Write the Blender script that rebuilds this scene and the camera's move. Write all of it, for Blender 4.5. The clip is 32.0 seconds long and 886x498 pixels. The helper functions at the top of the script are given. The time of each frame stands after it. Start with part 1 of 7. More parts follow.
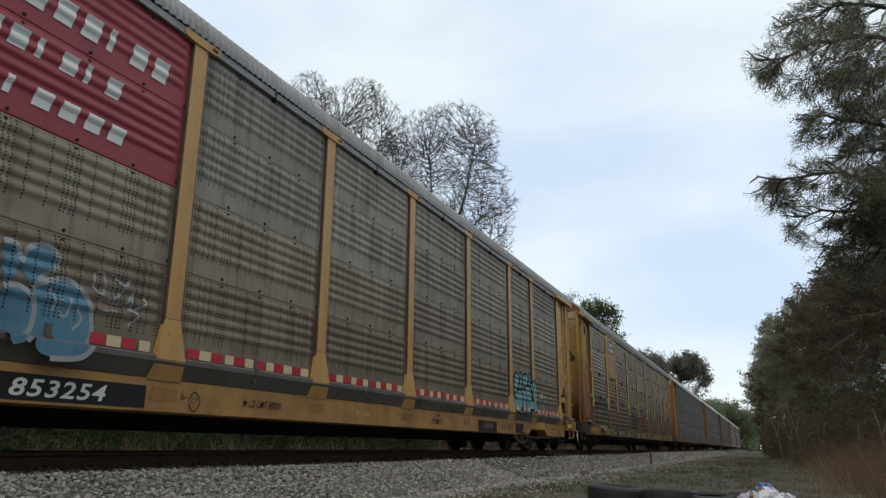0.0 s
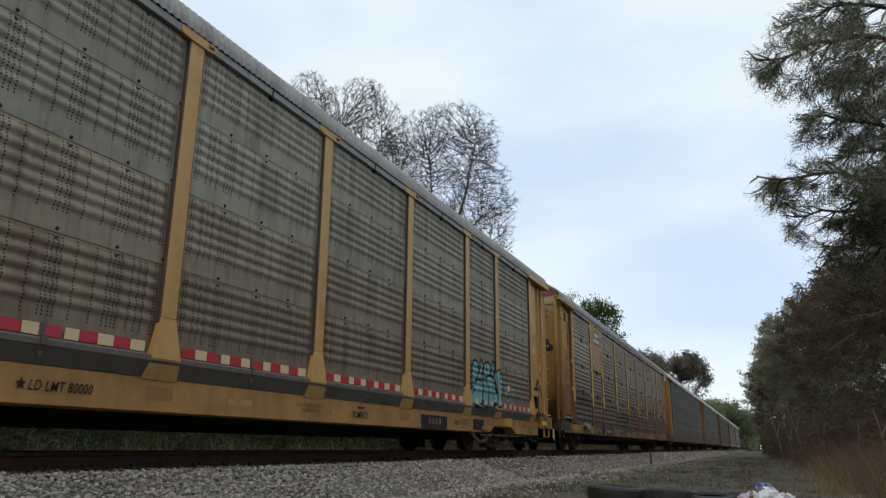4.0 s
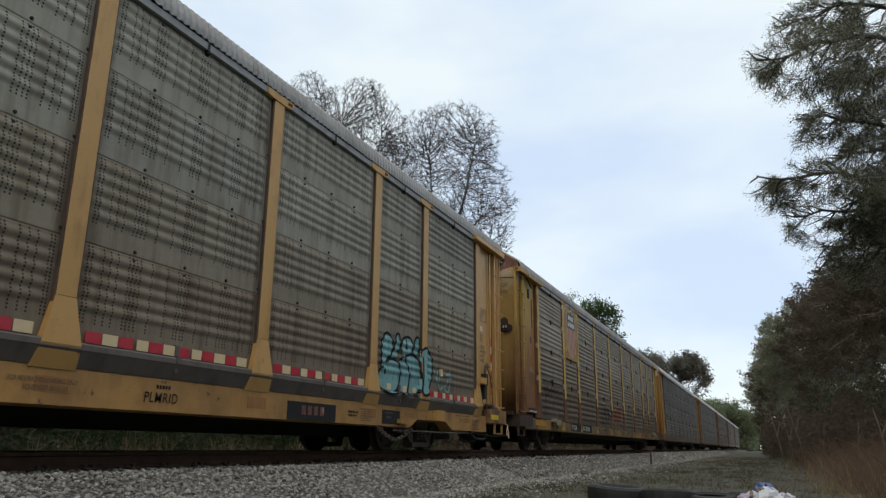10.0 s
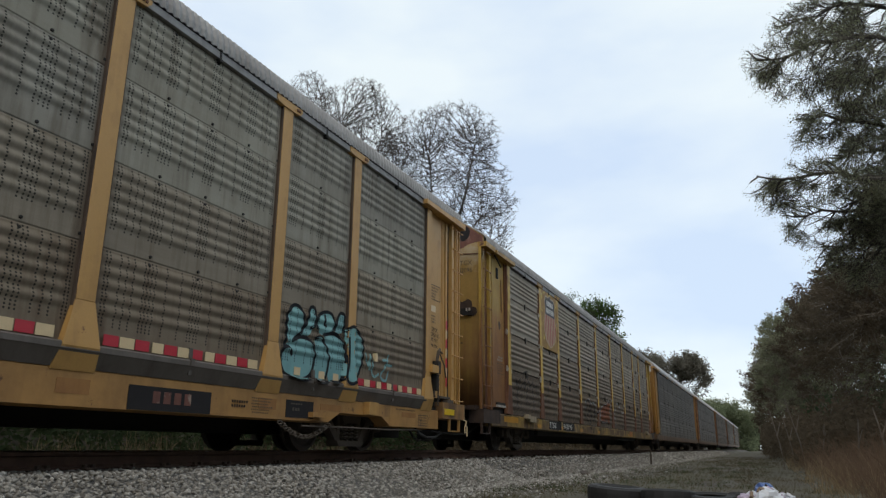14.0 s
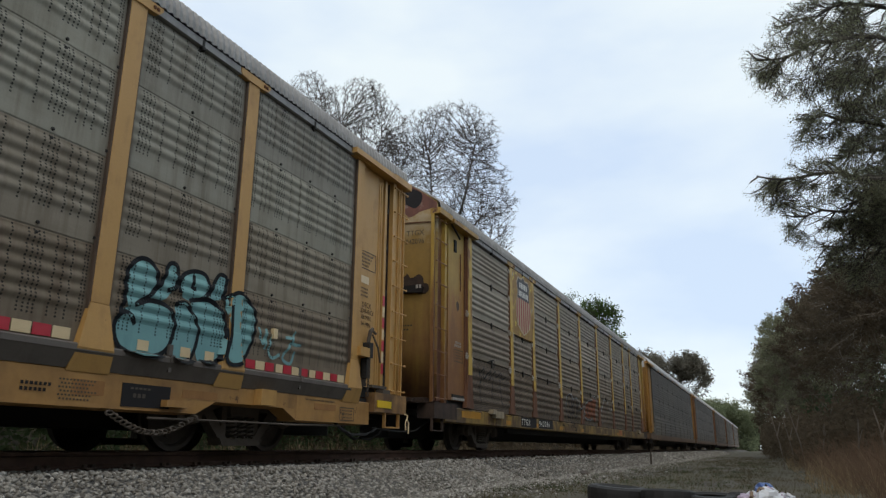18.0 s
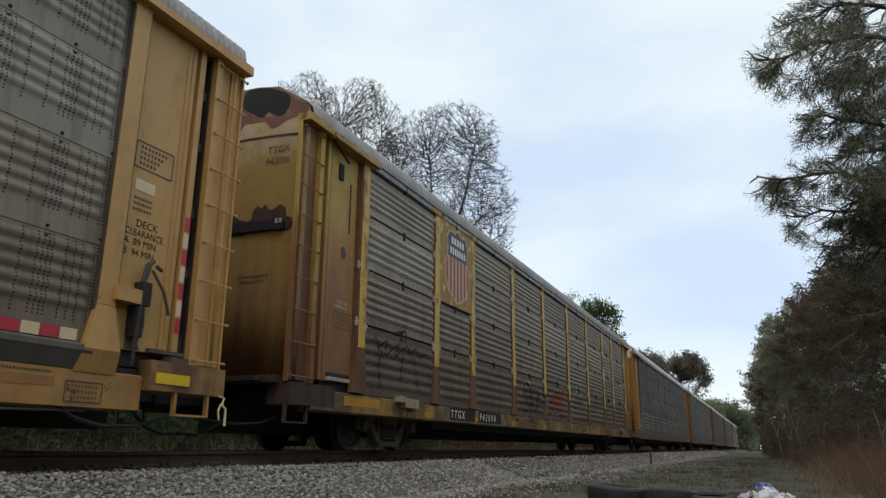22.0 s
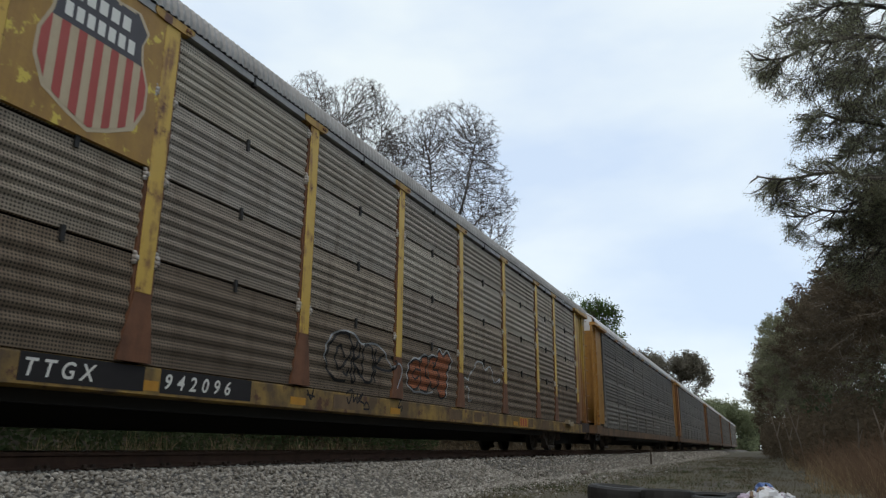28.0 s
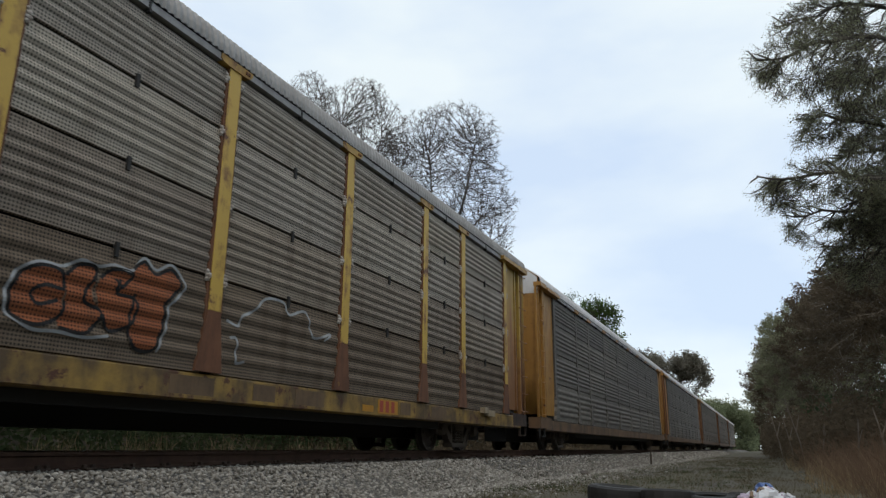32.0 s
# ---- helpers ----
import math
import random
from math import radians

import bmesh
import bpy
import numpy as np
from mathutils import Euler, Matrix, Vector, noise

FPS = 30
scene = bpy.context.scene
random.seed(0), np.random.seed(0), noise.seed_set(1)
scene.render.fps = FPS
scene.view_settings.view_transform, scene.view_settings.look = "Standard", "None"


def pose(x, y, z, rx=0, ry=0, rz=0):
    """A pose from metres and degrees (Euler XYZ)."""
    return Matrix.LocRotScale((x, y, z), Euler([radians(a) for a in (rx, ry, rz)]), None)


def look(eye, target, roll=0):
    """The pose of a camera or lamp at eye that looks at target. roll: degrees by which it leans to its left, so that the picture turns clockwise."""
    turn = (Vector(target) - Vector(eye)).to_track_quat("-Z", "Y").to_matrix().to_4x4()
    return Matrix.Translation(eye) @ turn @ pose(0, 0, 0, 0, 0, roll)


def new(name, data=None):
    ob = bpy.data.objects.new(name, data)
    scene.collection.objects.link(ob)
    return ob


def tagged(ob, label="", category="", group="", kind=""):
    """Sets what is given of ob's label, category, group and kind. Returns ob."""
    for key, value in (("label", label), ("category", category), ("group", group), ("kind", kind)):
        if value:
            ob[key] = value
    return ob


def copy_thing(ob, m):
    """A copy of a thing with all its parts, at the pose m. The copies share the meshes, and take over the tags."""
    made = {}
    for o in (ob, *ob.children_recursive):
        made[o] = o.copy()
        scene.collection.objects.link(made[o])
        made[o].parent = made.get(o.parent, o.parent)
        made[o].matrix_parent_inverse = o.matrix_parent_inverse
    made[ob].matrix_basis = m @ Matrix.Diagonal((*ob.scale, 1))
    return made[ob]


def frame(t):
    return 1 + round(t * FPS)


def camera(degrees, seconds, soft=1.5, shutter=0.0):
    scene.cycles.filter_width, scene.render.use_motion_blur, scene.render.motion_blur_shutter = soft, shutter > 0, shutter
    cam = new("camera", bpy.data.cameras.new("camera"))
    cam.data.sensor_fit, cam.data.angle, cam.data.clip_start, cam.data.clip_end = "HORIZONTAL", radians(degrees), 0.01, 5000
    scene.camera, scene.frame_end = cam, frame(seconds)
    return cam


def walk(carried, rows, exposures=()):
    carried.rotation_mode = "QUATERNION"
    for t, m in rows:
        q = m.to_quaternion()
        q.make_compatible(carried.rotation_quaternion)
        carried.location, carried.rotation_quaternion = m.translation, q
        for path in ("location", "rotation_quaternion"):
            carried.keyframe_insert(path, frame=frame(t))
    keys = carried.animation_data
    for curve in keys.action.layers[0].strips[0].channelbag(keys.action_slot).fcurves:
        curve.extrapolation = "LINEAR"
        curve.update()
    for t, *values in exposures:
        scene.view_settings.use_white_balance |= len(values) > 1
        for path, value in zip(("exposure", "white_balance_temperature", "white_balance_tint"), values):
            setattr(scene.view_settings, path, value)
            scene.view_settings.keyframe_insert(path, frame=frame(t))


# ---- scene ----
# ---------------------------------------------------------------- camera
# The track runs along +y; rail tops lie at z = 0; the camera stands still beside it.
EYE = Vector((0.0, 0.0, 0.066))
YAW, TILT, ROLL = radians(23.463), radians(15.360), 0.375
AIM = Vector((-math.sin(YAW) * math.cos(TILT), math.cos(YAW) * math.cos(TILT), math.sin(TILT)))
cam = camera(63.07, 32.0, soft=1.3, shutter=0.3)
walk(cam, [(0.0, look(EYE, EYE + AIM, ROLL)), (32.0, look(EYE, EYE + AIM, ROLL))])

# how far the train has rolled towards the camera: seconds, metres
ROLLED = [(0, 0.0), (1, 0.747), (2, 1.486), (3, 2.202), (3.5, 2.570), (5.5, 3.990), (6, 4.324), (7, 5.019), (8, 5.700), (9, 6.384),
          (10, 7.059), (11, 7.733), (12, 8.401), (13, 9.070), (14, 9.713), (14.5, 10.040), (16.5, 11.339), (17, 11.677), (17.5, 12.008),
          (18, 12.413), (18.5, 12.882), (19, 13.421), (20, 14.588), (21, 15.809), (22, 17.091), (23, 18.444), (24, 19.883), (25, 21.421),
          (25.5, 22.209), (27.5, 25.545), (28, 26.402), (29, 28.199), (30, 30.026), (31, 31.943), (32, 33.942)]
TRACK_X = -7.19
PITCH = 28.82
FIRST = 10.03


# ---------------------------------------------------------------- world and sun
world = bpy.data.worlds.new("overcast_sky")
scene.world = world
world.use_nodes = True
wn, wl = world.node_tree.nodes, world.node_tree.links
wn.clear()
w_out = wn.new("ShaderNodeOutputWorld")
w_bg = wn.new("ShaderNodeBackground")
w_sky = wn.new("ShaderNodeTexSky")
w_sky.sky_type, w_sky.sun_disc = "NISHITA", False
w_sky.sun_elevation, w_sky.sun_rotation = radians(42), radians(200)
w_sky.air_density, w_sky.dust_density, w_sky.ozone_density = 1.0, 1.5, 1.5
w_dim = wn.new("ShaderNodeMix")
w_dim.data_type, w_dim.blend_type = "RGBA", "MULTIPLY"
w_dim.inputs["Factor"].default_value = 1.0
w_dim.inputs[7].default_value = (0.115, 0.115, 0.115, 1)
w_tc = wn.new("ShaderNodeTexCoord")
w_map = wn.new("ShaderNodeMapping")
w_map.inputs["Scale"].default_value = (1.0, 1.3, 2.6)
w_map.inputs["Rotation"].default_value = (0.5, 0.1, 1.2)
w_n1 = wn.new("ShaderNodeTexNoise")
w_n1.inputs["Scale"].default_value, w_n1.inputs["Detail"].default_value, w_n1.inputs["Roughness"].default_value = 1.9, 5, 0.5
w_ramp = wn.new("ShaderNodeValToRGB")
w_ramp.color_ramp.elements[0].position, w_ramp.color_ramp.elements[0].color = 0.36, (0.64, 0.765, 0.94, 1)
w_ramp.color_ramp.elements[1].position, w_ramp.color_ramp.elements[1].color = 0.60, (0.86, 0.945, 0.975, 1)
w_cov = wn.new("ShaderNodeMix")
w_cov.data_type = "RGBA"
w_cov.inputs["Factor"].default_value = 0.88
wl.new(w_sky.outputs[0], w_dim.inputs[6])
wl.new(w_tc.outputs["Generated"], w_map.inputs[0])
wl.new(w_map.outputs[0], w_n1.inputs["Vector"])
wl.new(w_n1.outputs["Fac"], w_ramp.inputs[0])
wl.new(w_dim.outputs[2], w_cov.inputs[6])
wl.new(w_ramp.outputs[0], w_cov.inputs[7])
wl.new(w_cov.outputs[2], w_bg.inputs["Color"])
w_bg.inputs["Strength"].default_value = 1.10
wl.new(w_bg.outputs[0], w_out.inputs[0])

sun_data = bpy.data.lights.new("sun", "SUN")
sun_data.energy, sun_data.angle, sun_data.color = 0.85, radians(30), (1.0, 0.87, 0.70)
sun = new("sun", sun_data)
sun.matrix_world = look((6, -14, 50), (-7, 14, 0))
scene.view_settings.exposure = 0.0


# ---------------------------------------------------------------- materials
def nodes_of(name):
    m = bpy.data.materials.new(name)
    m.use_nodes = True
    nt = m.node_tree
    return m, nt, nt.nodes, nt.links, nt.nodes["Principled BSDF"]


def mixrgb(nt, fac, a, b, blend="MIX"):
    n = nt.nodes.new("ShaderNodeMix")
    n.data_type, n.blend_type = "RGBA", blend
    for sock, val in ((n.inputs[0], fac), (n.inputs[6], a), (n.inputs[7], b)):
        if isinstance(val, bpy.types.NodeSocket):
            nt.links.new(val, sock)
        elif isinstance(val, (int, float)):
            sock.default_value = val
        else:
            sock.default_value = (*val[:3], 1)
    return n.outputs[2]


def calc(nt, op, a, b=0.0, c=0.0):
    n = nt.nodes.new("ShaderNodeMath")
    n.operation = op
    for sock, val in zip(n.inputs, (a, b, c)):
        if isinstance(val, bpy.types.NodeSocket):
            nt.links.new(val, sock)
        else:
            sock.default_value = val
    return n.outputs[0]


def noise_of(nt, vec, scale, detail=4, rough=0.6, stretch=None):
    if stretch:
        mp = nt.nodes.new("ShaderNodeMapping")
        mp.inputs["Scale"].default_value = stretch
        nt.links.new(vec, mp.inputs[0])
        vec = mp.outputs[0]
    n = nt.nodes.new("ShaderNodeTexNoise")
    n.inputs["Scale"].default_value, n.inputs["Detail"].default_value, n.inputs["Roughness"].default_value = scale, detail, rough
    nt.links.new(vec, n.inputs["Vector"])
    return n.outputs["Fac"]


def ramp_of(nt, val, lo, hi):
    n = nt.nodes.new("ShaderNodeMapRange")
    n.inputs[1].default_value, n.inputs[2].default_value = lo, hi
    nt.links.new(val, n.inputs[0])
    return n.outputs[0]


def coords(nt, kind="Object"):
    return nt.nodes.new("ShaderNodeTexCoord").outputs[kind]


def bump_in(nt, bsdf, height, strength=0.3, dist=0.02):
    b = nt.nodes.new("ShaderNodeBump")
    b.inputs["Strength"].default_value, b.inputs["Distance"].default_value = strength, dist
    nt.links.new(height, b.inputs["Height"])
    nt.links.new(b.outputs[0], bsdf.inputs["Normal"])


def paint(name, base, dirt, dirt_lo=0.5, dirt_hi=0.75, rough=0.55, metal=0.0, scale=3.0, streak=0.5, bump=0.15, chips=None, chip_lo=0.6, chip_hi=0.66, chip_scale=4.0):
    """Weathered paint: a base colour, grime in runs and blotches, and, if given, chips down to another colour."""
    m, nt, nd, ln, bs = nodes_of(name)
    co = coords(nt)
    rnd = nt.nodes.new("ShaderNodeObjectInfo").outputs["Random"]
    shift = nt.nodes.new("ShaderNodeVectorMath")
    shift.operation = "ADD"
    ln.new(co, shift.inputs[0])
    off = nt.nodes.new("ShaderNodeCombineXYZ")
    ln.new(calc(nt, "MULTIPLY", rnd, 37.0), off.inputs[0])
    ln.new(calc(nt, "MULTIPLY", rnd, 11.0), off.inputs[2])
    ln.new(off.outputs[0], shift.inputs[1])
    v = shift.outputs[0]
    n1 = noise_of(nt, v, scale, 6, 0.65)
    n2 = noise_of(nt, v, scale * 2.2, 5, 0.6, (1, 1, 0.12))
    n3 = noise_of(nt, v, 45, 3, 0.6)
    fac = calc(nt, "ADD", calc(nt, "MULTIPLY", n1, 1 - streak), calc(nt, "MULTIPLY", n2, streak))
    f = ramp_of(nt, fac, dirt_lo, dirt_hi)
    col = mixrgb(nt, f, base, dirt)
    col = mixrgb(nt, calc(nt, "MULTIPLY", n3, 0.35), col, tuple(c * 0.55 for c in base))
    if chips:
        n4 = noise_of(nt, v, chip_scale, 7, 0.7)
        col = mixrgb(nt, ramp_of(nt, n4, chip_lo, chip_hi), col, chips)
    ln.new(col, bs.inputs["Base Color"])
    ln.new(calc(nt, "ADD", calc(nt, "MULTIPLY", n1, 0.3), rough - 0.15), bs.inputs["Roughness"])
    bs.inputs["Metallic"].default_value = metal
    bump_in(nt, bs, calc(nt, "ADD", n1, calc(nt, "MULTIPLY", n3, 0.4)), bump, 0.02)
    return m


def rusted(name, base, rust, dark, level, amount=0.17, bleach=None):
    """Yellow paint with rust in runs and blotches, browner and darker towards the foot; bleach: a faded band higher up.
    """
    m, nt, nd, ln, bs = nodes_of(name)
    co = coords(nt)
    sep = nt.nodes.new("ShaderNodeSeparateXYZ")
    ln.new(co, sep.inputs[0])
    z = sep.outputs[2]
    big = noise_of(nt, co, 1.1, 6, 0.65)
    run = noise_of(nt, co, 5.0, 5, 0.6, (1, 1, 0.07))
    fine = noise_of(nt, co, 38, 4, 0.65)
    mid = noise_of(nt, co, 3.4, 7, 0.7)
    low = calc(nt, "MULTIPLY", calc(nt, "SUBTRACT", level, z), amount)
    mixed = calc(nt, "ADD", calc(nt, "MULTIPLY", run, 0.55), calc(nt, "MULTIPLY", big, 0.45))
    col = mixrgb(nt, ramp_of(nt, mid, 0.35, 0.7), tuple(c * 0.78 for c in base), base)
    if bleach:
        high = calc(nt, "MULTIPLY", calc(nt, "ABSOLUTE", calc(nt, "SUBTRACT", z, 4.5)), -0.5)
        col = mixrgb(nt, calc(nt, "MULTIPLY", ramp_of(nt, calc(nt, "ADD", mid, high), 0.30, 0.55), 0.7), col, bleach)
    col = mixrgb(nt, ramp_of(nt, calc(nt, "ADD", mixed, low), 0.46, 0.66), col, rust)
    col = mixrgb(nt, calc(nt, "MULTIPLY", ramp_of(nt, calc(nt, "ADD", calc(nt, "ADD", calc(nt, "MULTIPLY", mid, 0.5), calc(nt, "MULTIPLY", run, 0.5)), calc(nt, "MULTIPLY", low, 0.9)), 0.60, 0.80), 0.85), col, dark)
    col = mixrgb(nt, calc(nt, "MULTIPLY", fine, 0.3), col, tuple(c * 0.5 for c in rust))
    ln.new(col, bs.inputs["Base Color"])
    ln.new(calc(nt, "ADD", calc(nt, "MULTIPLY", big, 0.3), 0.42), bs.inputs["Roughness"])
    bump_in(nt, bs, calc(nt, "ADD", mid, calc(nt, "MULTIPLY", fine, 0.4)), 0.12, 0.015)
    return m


def plain(name, base, rough=0.6, metal=0.0, spread=0.25, scale=12.0, bump=0.1):
    m, nt, nd, ln, bs = nodes_of(name)
    co = coords(nt)
    n1 = noise_of(nt, co, scale, 5, 0.6)
    n2 = noise_of(nt, co, scale * 6, 3, 0.6)
    col = mixrgb(nt, n1, tuple(c * (1 - spread) for c in base), tuple(min(1, c * (1 + spread)) for c in base))
    col = mixrgb(nt, calc(nt, "MULTIPLY", n2, 0.3), col, tuple(c * 0.5 for c in base))
    ln.new(col, bs.inputs["Base Color"])
    bs.inputs["Roughness"].default_value, bs.inputs["Metallic"].default_value = rough, metal
    bump_in(nt, bs, n2, bump, 0.01)
    return m


def mixval(nt, fac, a, b):
    """a or b, by fac."""
    return calc(nt, "ADD", calc(nt, "MULTIPLY", a, calc(nt, "SUBTRACT", 1.0, fac)), calc(nt, "MULTIPLY", b, fac))


def perforated(name, light, dark, grime, column_holes, flat=True, mids=((99.0, 0.0),)):
    """Galvanised sheet with punched holes: whole grids of them, or clustered columns."""
    m, nt, nd, ln, bs = nodes_of(name)
    co = coords(nt)
    rnd = nt.nodes.new("ShaderNodeObjectInfo").outputs["Random"]
    sep = nt.nodes.new("ShaderNodeSeparateXYZ")
    ln.new(co, sep.inputs[0])
    y, z = sep.outputs[1], sep.outputs[2]
    off = nt.nodes.new("ShaderNodeCombineXYZ")
    ln.new(calc(nt, "MULTIPLY", rnd, 53.0), off.inputs[0])
    ln.new(calc(nt, "MULTIPLY", rnd, 17.0), off.inputs[1])
    sh = nt.nodes.new("ShaderNodeVectorMath")
    sh.operation = "ADD"
    ln.new(co, sh.inputs[0])
    ln.new(off.outputs[0], sh.inputs[1])
    v = sh.outputs[0]
    n1 = noise_of(nt, v, 1.1, 5, 0.6)
    n2 = noise_of(nt, v, 4.0, 6, 0.65, (1, 1, 0.15))
    n3 = noise_of(nt, v, 3.0, 5, 0.7, (1, 0.2, 1.6))
    n4 = noise_of(nt, v, 60, 3, 0.6)
    tone = calc(nt, "ADD", calc(nt, "MULTIPLY", n1, 0.5), calc(nt, "MULTIPLY", n3, 0.5))
    col = mixrgb(nt, ramp_of(nt, tone, 0.32, 0.68), dark, light)
    col = mixrgb(nt, calc(nt, "MULTIPLY", ramp_of(nt, n2, 0.5, 0.8), 0.75), col, grime)
    tint = mixrgb(nt, rnd, (0.82, 0.82, 0.84), (1.0, 1.0, 0.97))
    col = mixrgb(nt, 1.0, col, tint, "MULTIPLY")
    col = mixrgb(nt, calc(nt, "MULTIPLY", n4, 0.3), col, tuple(c * 0.5 for c in dark))
    if column_holes:
        # columns of holes: dense groups on the bolt lines, single ones between
        along = y
        for k, (upto, centre) in enumerate(mids):
            gone = calc(nt, "SUBTRACT", y, centre)
            along = gone if k == 0 else mixval(nt, calc(nt, "GREATER_THAN", y, mids[k - 1][0]), along, gone)
        a = calc(nt, "ABSOLUTE", calc(nt, "SUBTRACT", along, 0.02))
        near = None
        for c in (0.028, 0.072, 0.235, 0.455, 0.61, 0.665, 0.715, 0.76, 0.90, 0.99, 1.075, 1.21, 1.25):
            dist = calc(nt, "ABSOLUTE", calc(nt, "SUBTRACT", a, c))
            near = dist if near is None else calc(nt, "MINIMUM", near, dist)
        foot = calc(nt, "SUBTRACT", z, 0.0 if flat else 0.95)
        fz = calc(nt, "MULTIPLY", calc(nt, "SUBTRACT", calc(nt, "FRACT", calc(nt, "DIVIDE", calc(nt, "ADD", foot, 20.0), 0.034)), 0.5), 0.034)
        d = calc(nt, "SQRT", calc(nt, "ADD", calc(nt, "MULTIPLY", near, near), calc(nt, "MULTIPLY", fz, fz)))
        hole = calc(nt, "MULTIPLY", calc(nt, "LESS_THAN", d, 0.0108), calc(nt, "GREATER_THAN", foot, 0.195))
        if flat:
            # rust that creeps in from the post and from the seams
            gen = nt.nodes.new("ShaderNodeSeparateXYZ")
            ln.new(coords(nt, "Generated"), gen.inputs[0])
            rim = calc(nt, "ABSOLUTE", calc(nt, "SUBTRACT", gen.outputs[1], 0.5))
            creep = ramp_of(nt, calc(nt, "ADD", rim, calc(nt, "MULTIPLY", n2, 0.14)), 0.515, 0.585)
            col = mixrgb(nt, calc(nt, "MULTIPLY", creep, 0.75), col, (0.075, 0.045, 0.026))
            streak = noise_of(nt, v, 9.0, 4, 0.6, (1, 1, 0.05))
            col = mixrgb(nt, calc(nt, "MULTIPLY", ramp_of(nt, streak, 0.52, 0.75), 0.55), col, grime)
    else:
        py, r = 0.037, 0.315
        fy = calc(nt, "SUBTRACT", calc(nt, "FRACT", calc(nt, "DIVIDE", calc(nt, "ADD", y, 20.0), py)), 0.5)
        fz = calc(nt, "SUBTRACT", calc(nt, "FRACT", calc(nt, "DIVIDE", calc(nt, "ADD", z, 20.0), py)), 0.5)
        d = calc(nt, "SQRT", calc(nt, "ADD", calc(nt, "MULTIPLY", fy, fy), calc(nt, "MULTIPLY", fz, fz)))
        hole = calc(nt, "LESS_THAN", d, r)
    col = mixrgb(nt, calc(nt, "MULTIPLY", hole, 0.85), col, (0.010, 0.012, 0.012))
    ln.new(col, bs.inputs["Base Color"])
    bs.inputs["Metallic"].default_value = 0.1
    ln.new(calc(nt, "ADD", calc(nt, "MULTIPLY", n1, 0.2), 0.68), bs.inputs["Roughness"])
    bs.inputs["Specular IOR Level"].default_value = 0.2
    bump_in(nt, bs, calc(nt, "ADD", n2, calc(nt, "MULTIPLY", n4, 0.4)), 0.12, 0.02)
    return m


M_PANEL_A = perforated("galvanised_sheet_rows", (0.405, 0.385, 0.325), (0.285, 0.266, 0.217), (0.125, 0.096, 0.068), True)
M_PANEL_A_LOW = perforated("galvanised_sheet_rows_dusty", (0.315, 0.26, 0.192), (0.215, 0.17, 0.12), (0.10, 0.062, 0.036), True)
M_PANEL_A_MID = perforated("galvanised_sheet_rows_stained", (0.375, 0.33, 0.255), (0.26, 0.22, 0.163), (0.115, 0.077, 0.048), True)
M_PANEL_B_MID = perforated("galvanised_sheet_grid_stained", (0.44, 0.372, 0.294), (0.275, 0.225, 0.174), (0.135, 0.09, 0.06), False)
M_PANEL_B = perforated("galvanised_sheet_grid", (0.57, 0.51, 0.43), (0.385, 0.338, 0.277), (0.18, 0.13, 0.09), False)
M_PANEL_B_LOW = perforated("galvanised_sheet_grid_dusty", (0.265, 0.205, 0.15), (0.158, 0.118, 0.084), (0.085, 0.052, 0.031), False)
M_PANEL_D = perforated("galvanised_sheet_brown", (0.24, 0.205, 0.17), (0.16, 0.135, 0.11), (0.10, 0.075, 0.055), False)
M_PANEL_C = perforated("galvanised_sheet_blue", (0.27, 0.25, 0.225), (0.175, 0.16, 0.143), (0.12, 0.092, 0.066), False)
M_TEAL = perforated("teal_spray", (0.28, 0.51, 0.51), (0.20, 0.40, 0.41), (0.13, 0.24, 0.24), True, False, ((9.19, 8.22), (99.0, 10.595)))
M_BLUE = perforated("blue_spray", (0.17, 0.34, 0.44), (0.09, 0.21, 0.30), (0.08, 0.12, 0.15), True, False, ((99.0, -5.65),))
M_ORANGE = perforated("orange_spray", (0.44, 0.15, 0.06), (0.30, 0.10, 0.045), (0.15, 0.07, 0.04), False)
M_SPRAY_K = perforated("black_spray", (0.020, 0.022, 0.026), (0.012, 0.014, 0.018), (0.03, 0.028, 0.026), True, False, ((9.19, 8.22), (99.0, 10.595)))
M_SPRAY_W = perforated("white_spray", (0.50, 0.52, 0.52), (0.32, 0.34, 0.35), (0.2, 0.2, 0.19), True, False, ((99.0, -5.65),))
M_SPRAY_G = perforated("dark_grey_spray", (0.034, 0.032, 0.032), (0.022, 0.020, 0.020), (0.05, 0.045, 0.04), False)
M_SPRAY_T = perforated("teal_tag_spray", (0.30, 0.52, 0.51), (0.22, 0.42, 0.42), (0.1, 0.17, 0.17), True, False, ((9.19, 8.22), (99.0, 10.595)))
M_RED = paint("red_side_paint", (0.30, 0.030, 0.042), (0.16, 0.022, 0.03), 0.5, 0.85, 0.5)
M_YELLOW_A = paint("tan_yellow_paint", (0.52, 0.295, 0.09), (0.27, 0.14, 0.05), 0.50, 0.78, 0.5, chips=(0.13, 0.05, 0.02), chip_lo=0.68, chip_hi=0.72)
M_SILL_A = paint("tan_yellow_sill_grimed", (0.47, 0.25, 0.075), (0.17, 0.085, 0.032), 0.42, 0.72, 0.55, scale=1.5, streak=0.35, chips=(0.10, 0.045, 0.02), chip_lo=0.63, chip_hi=0.68)
M_YELLOW_B = paint("bright_yellow_paint_rusting", (0.43, 0.255, 0.042), (0.18, 0.082, 0.022), 0.44, 0.62, 0.55, chips=(0.09, 0.03, 0.014), chip_lo=0.56, chip_hi=0.62)
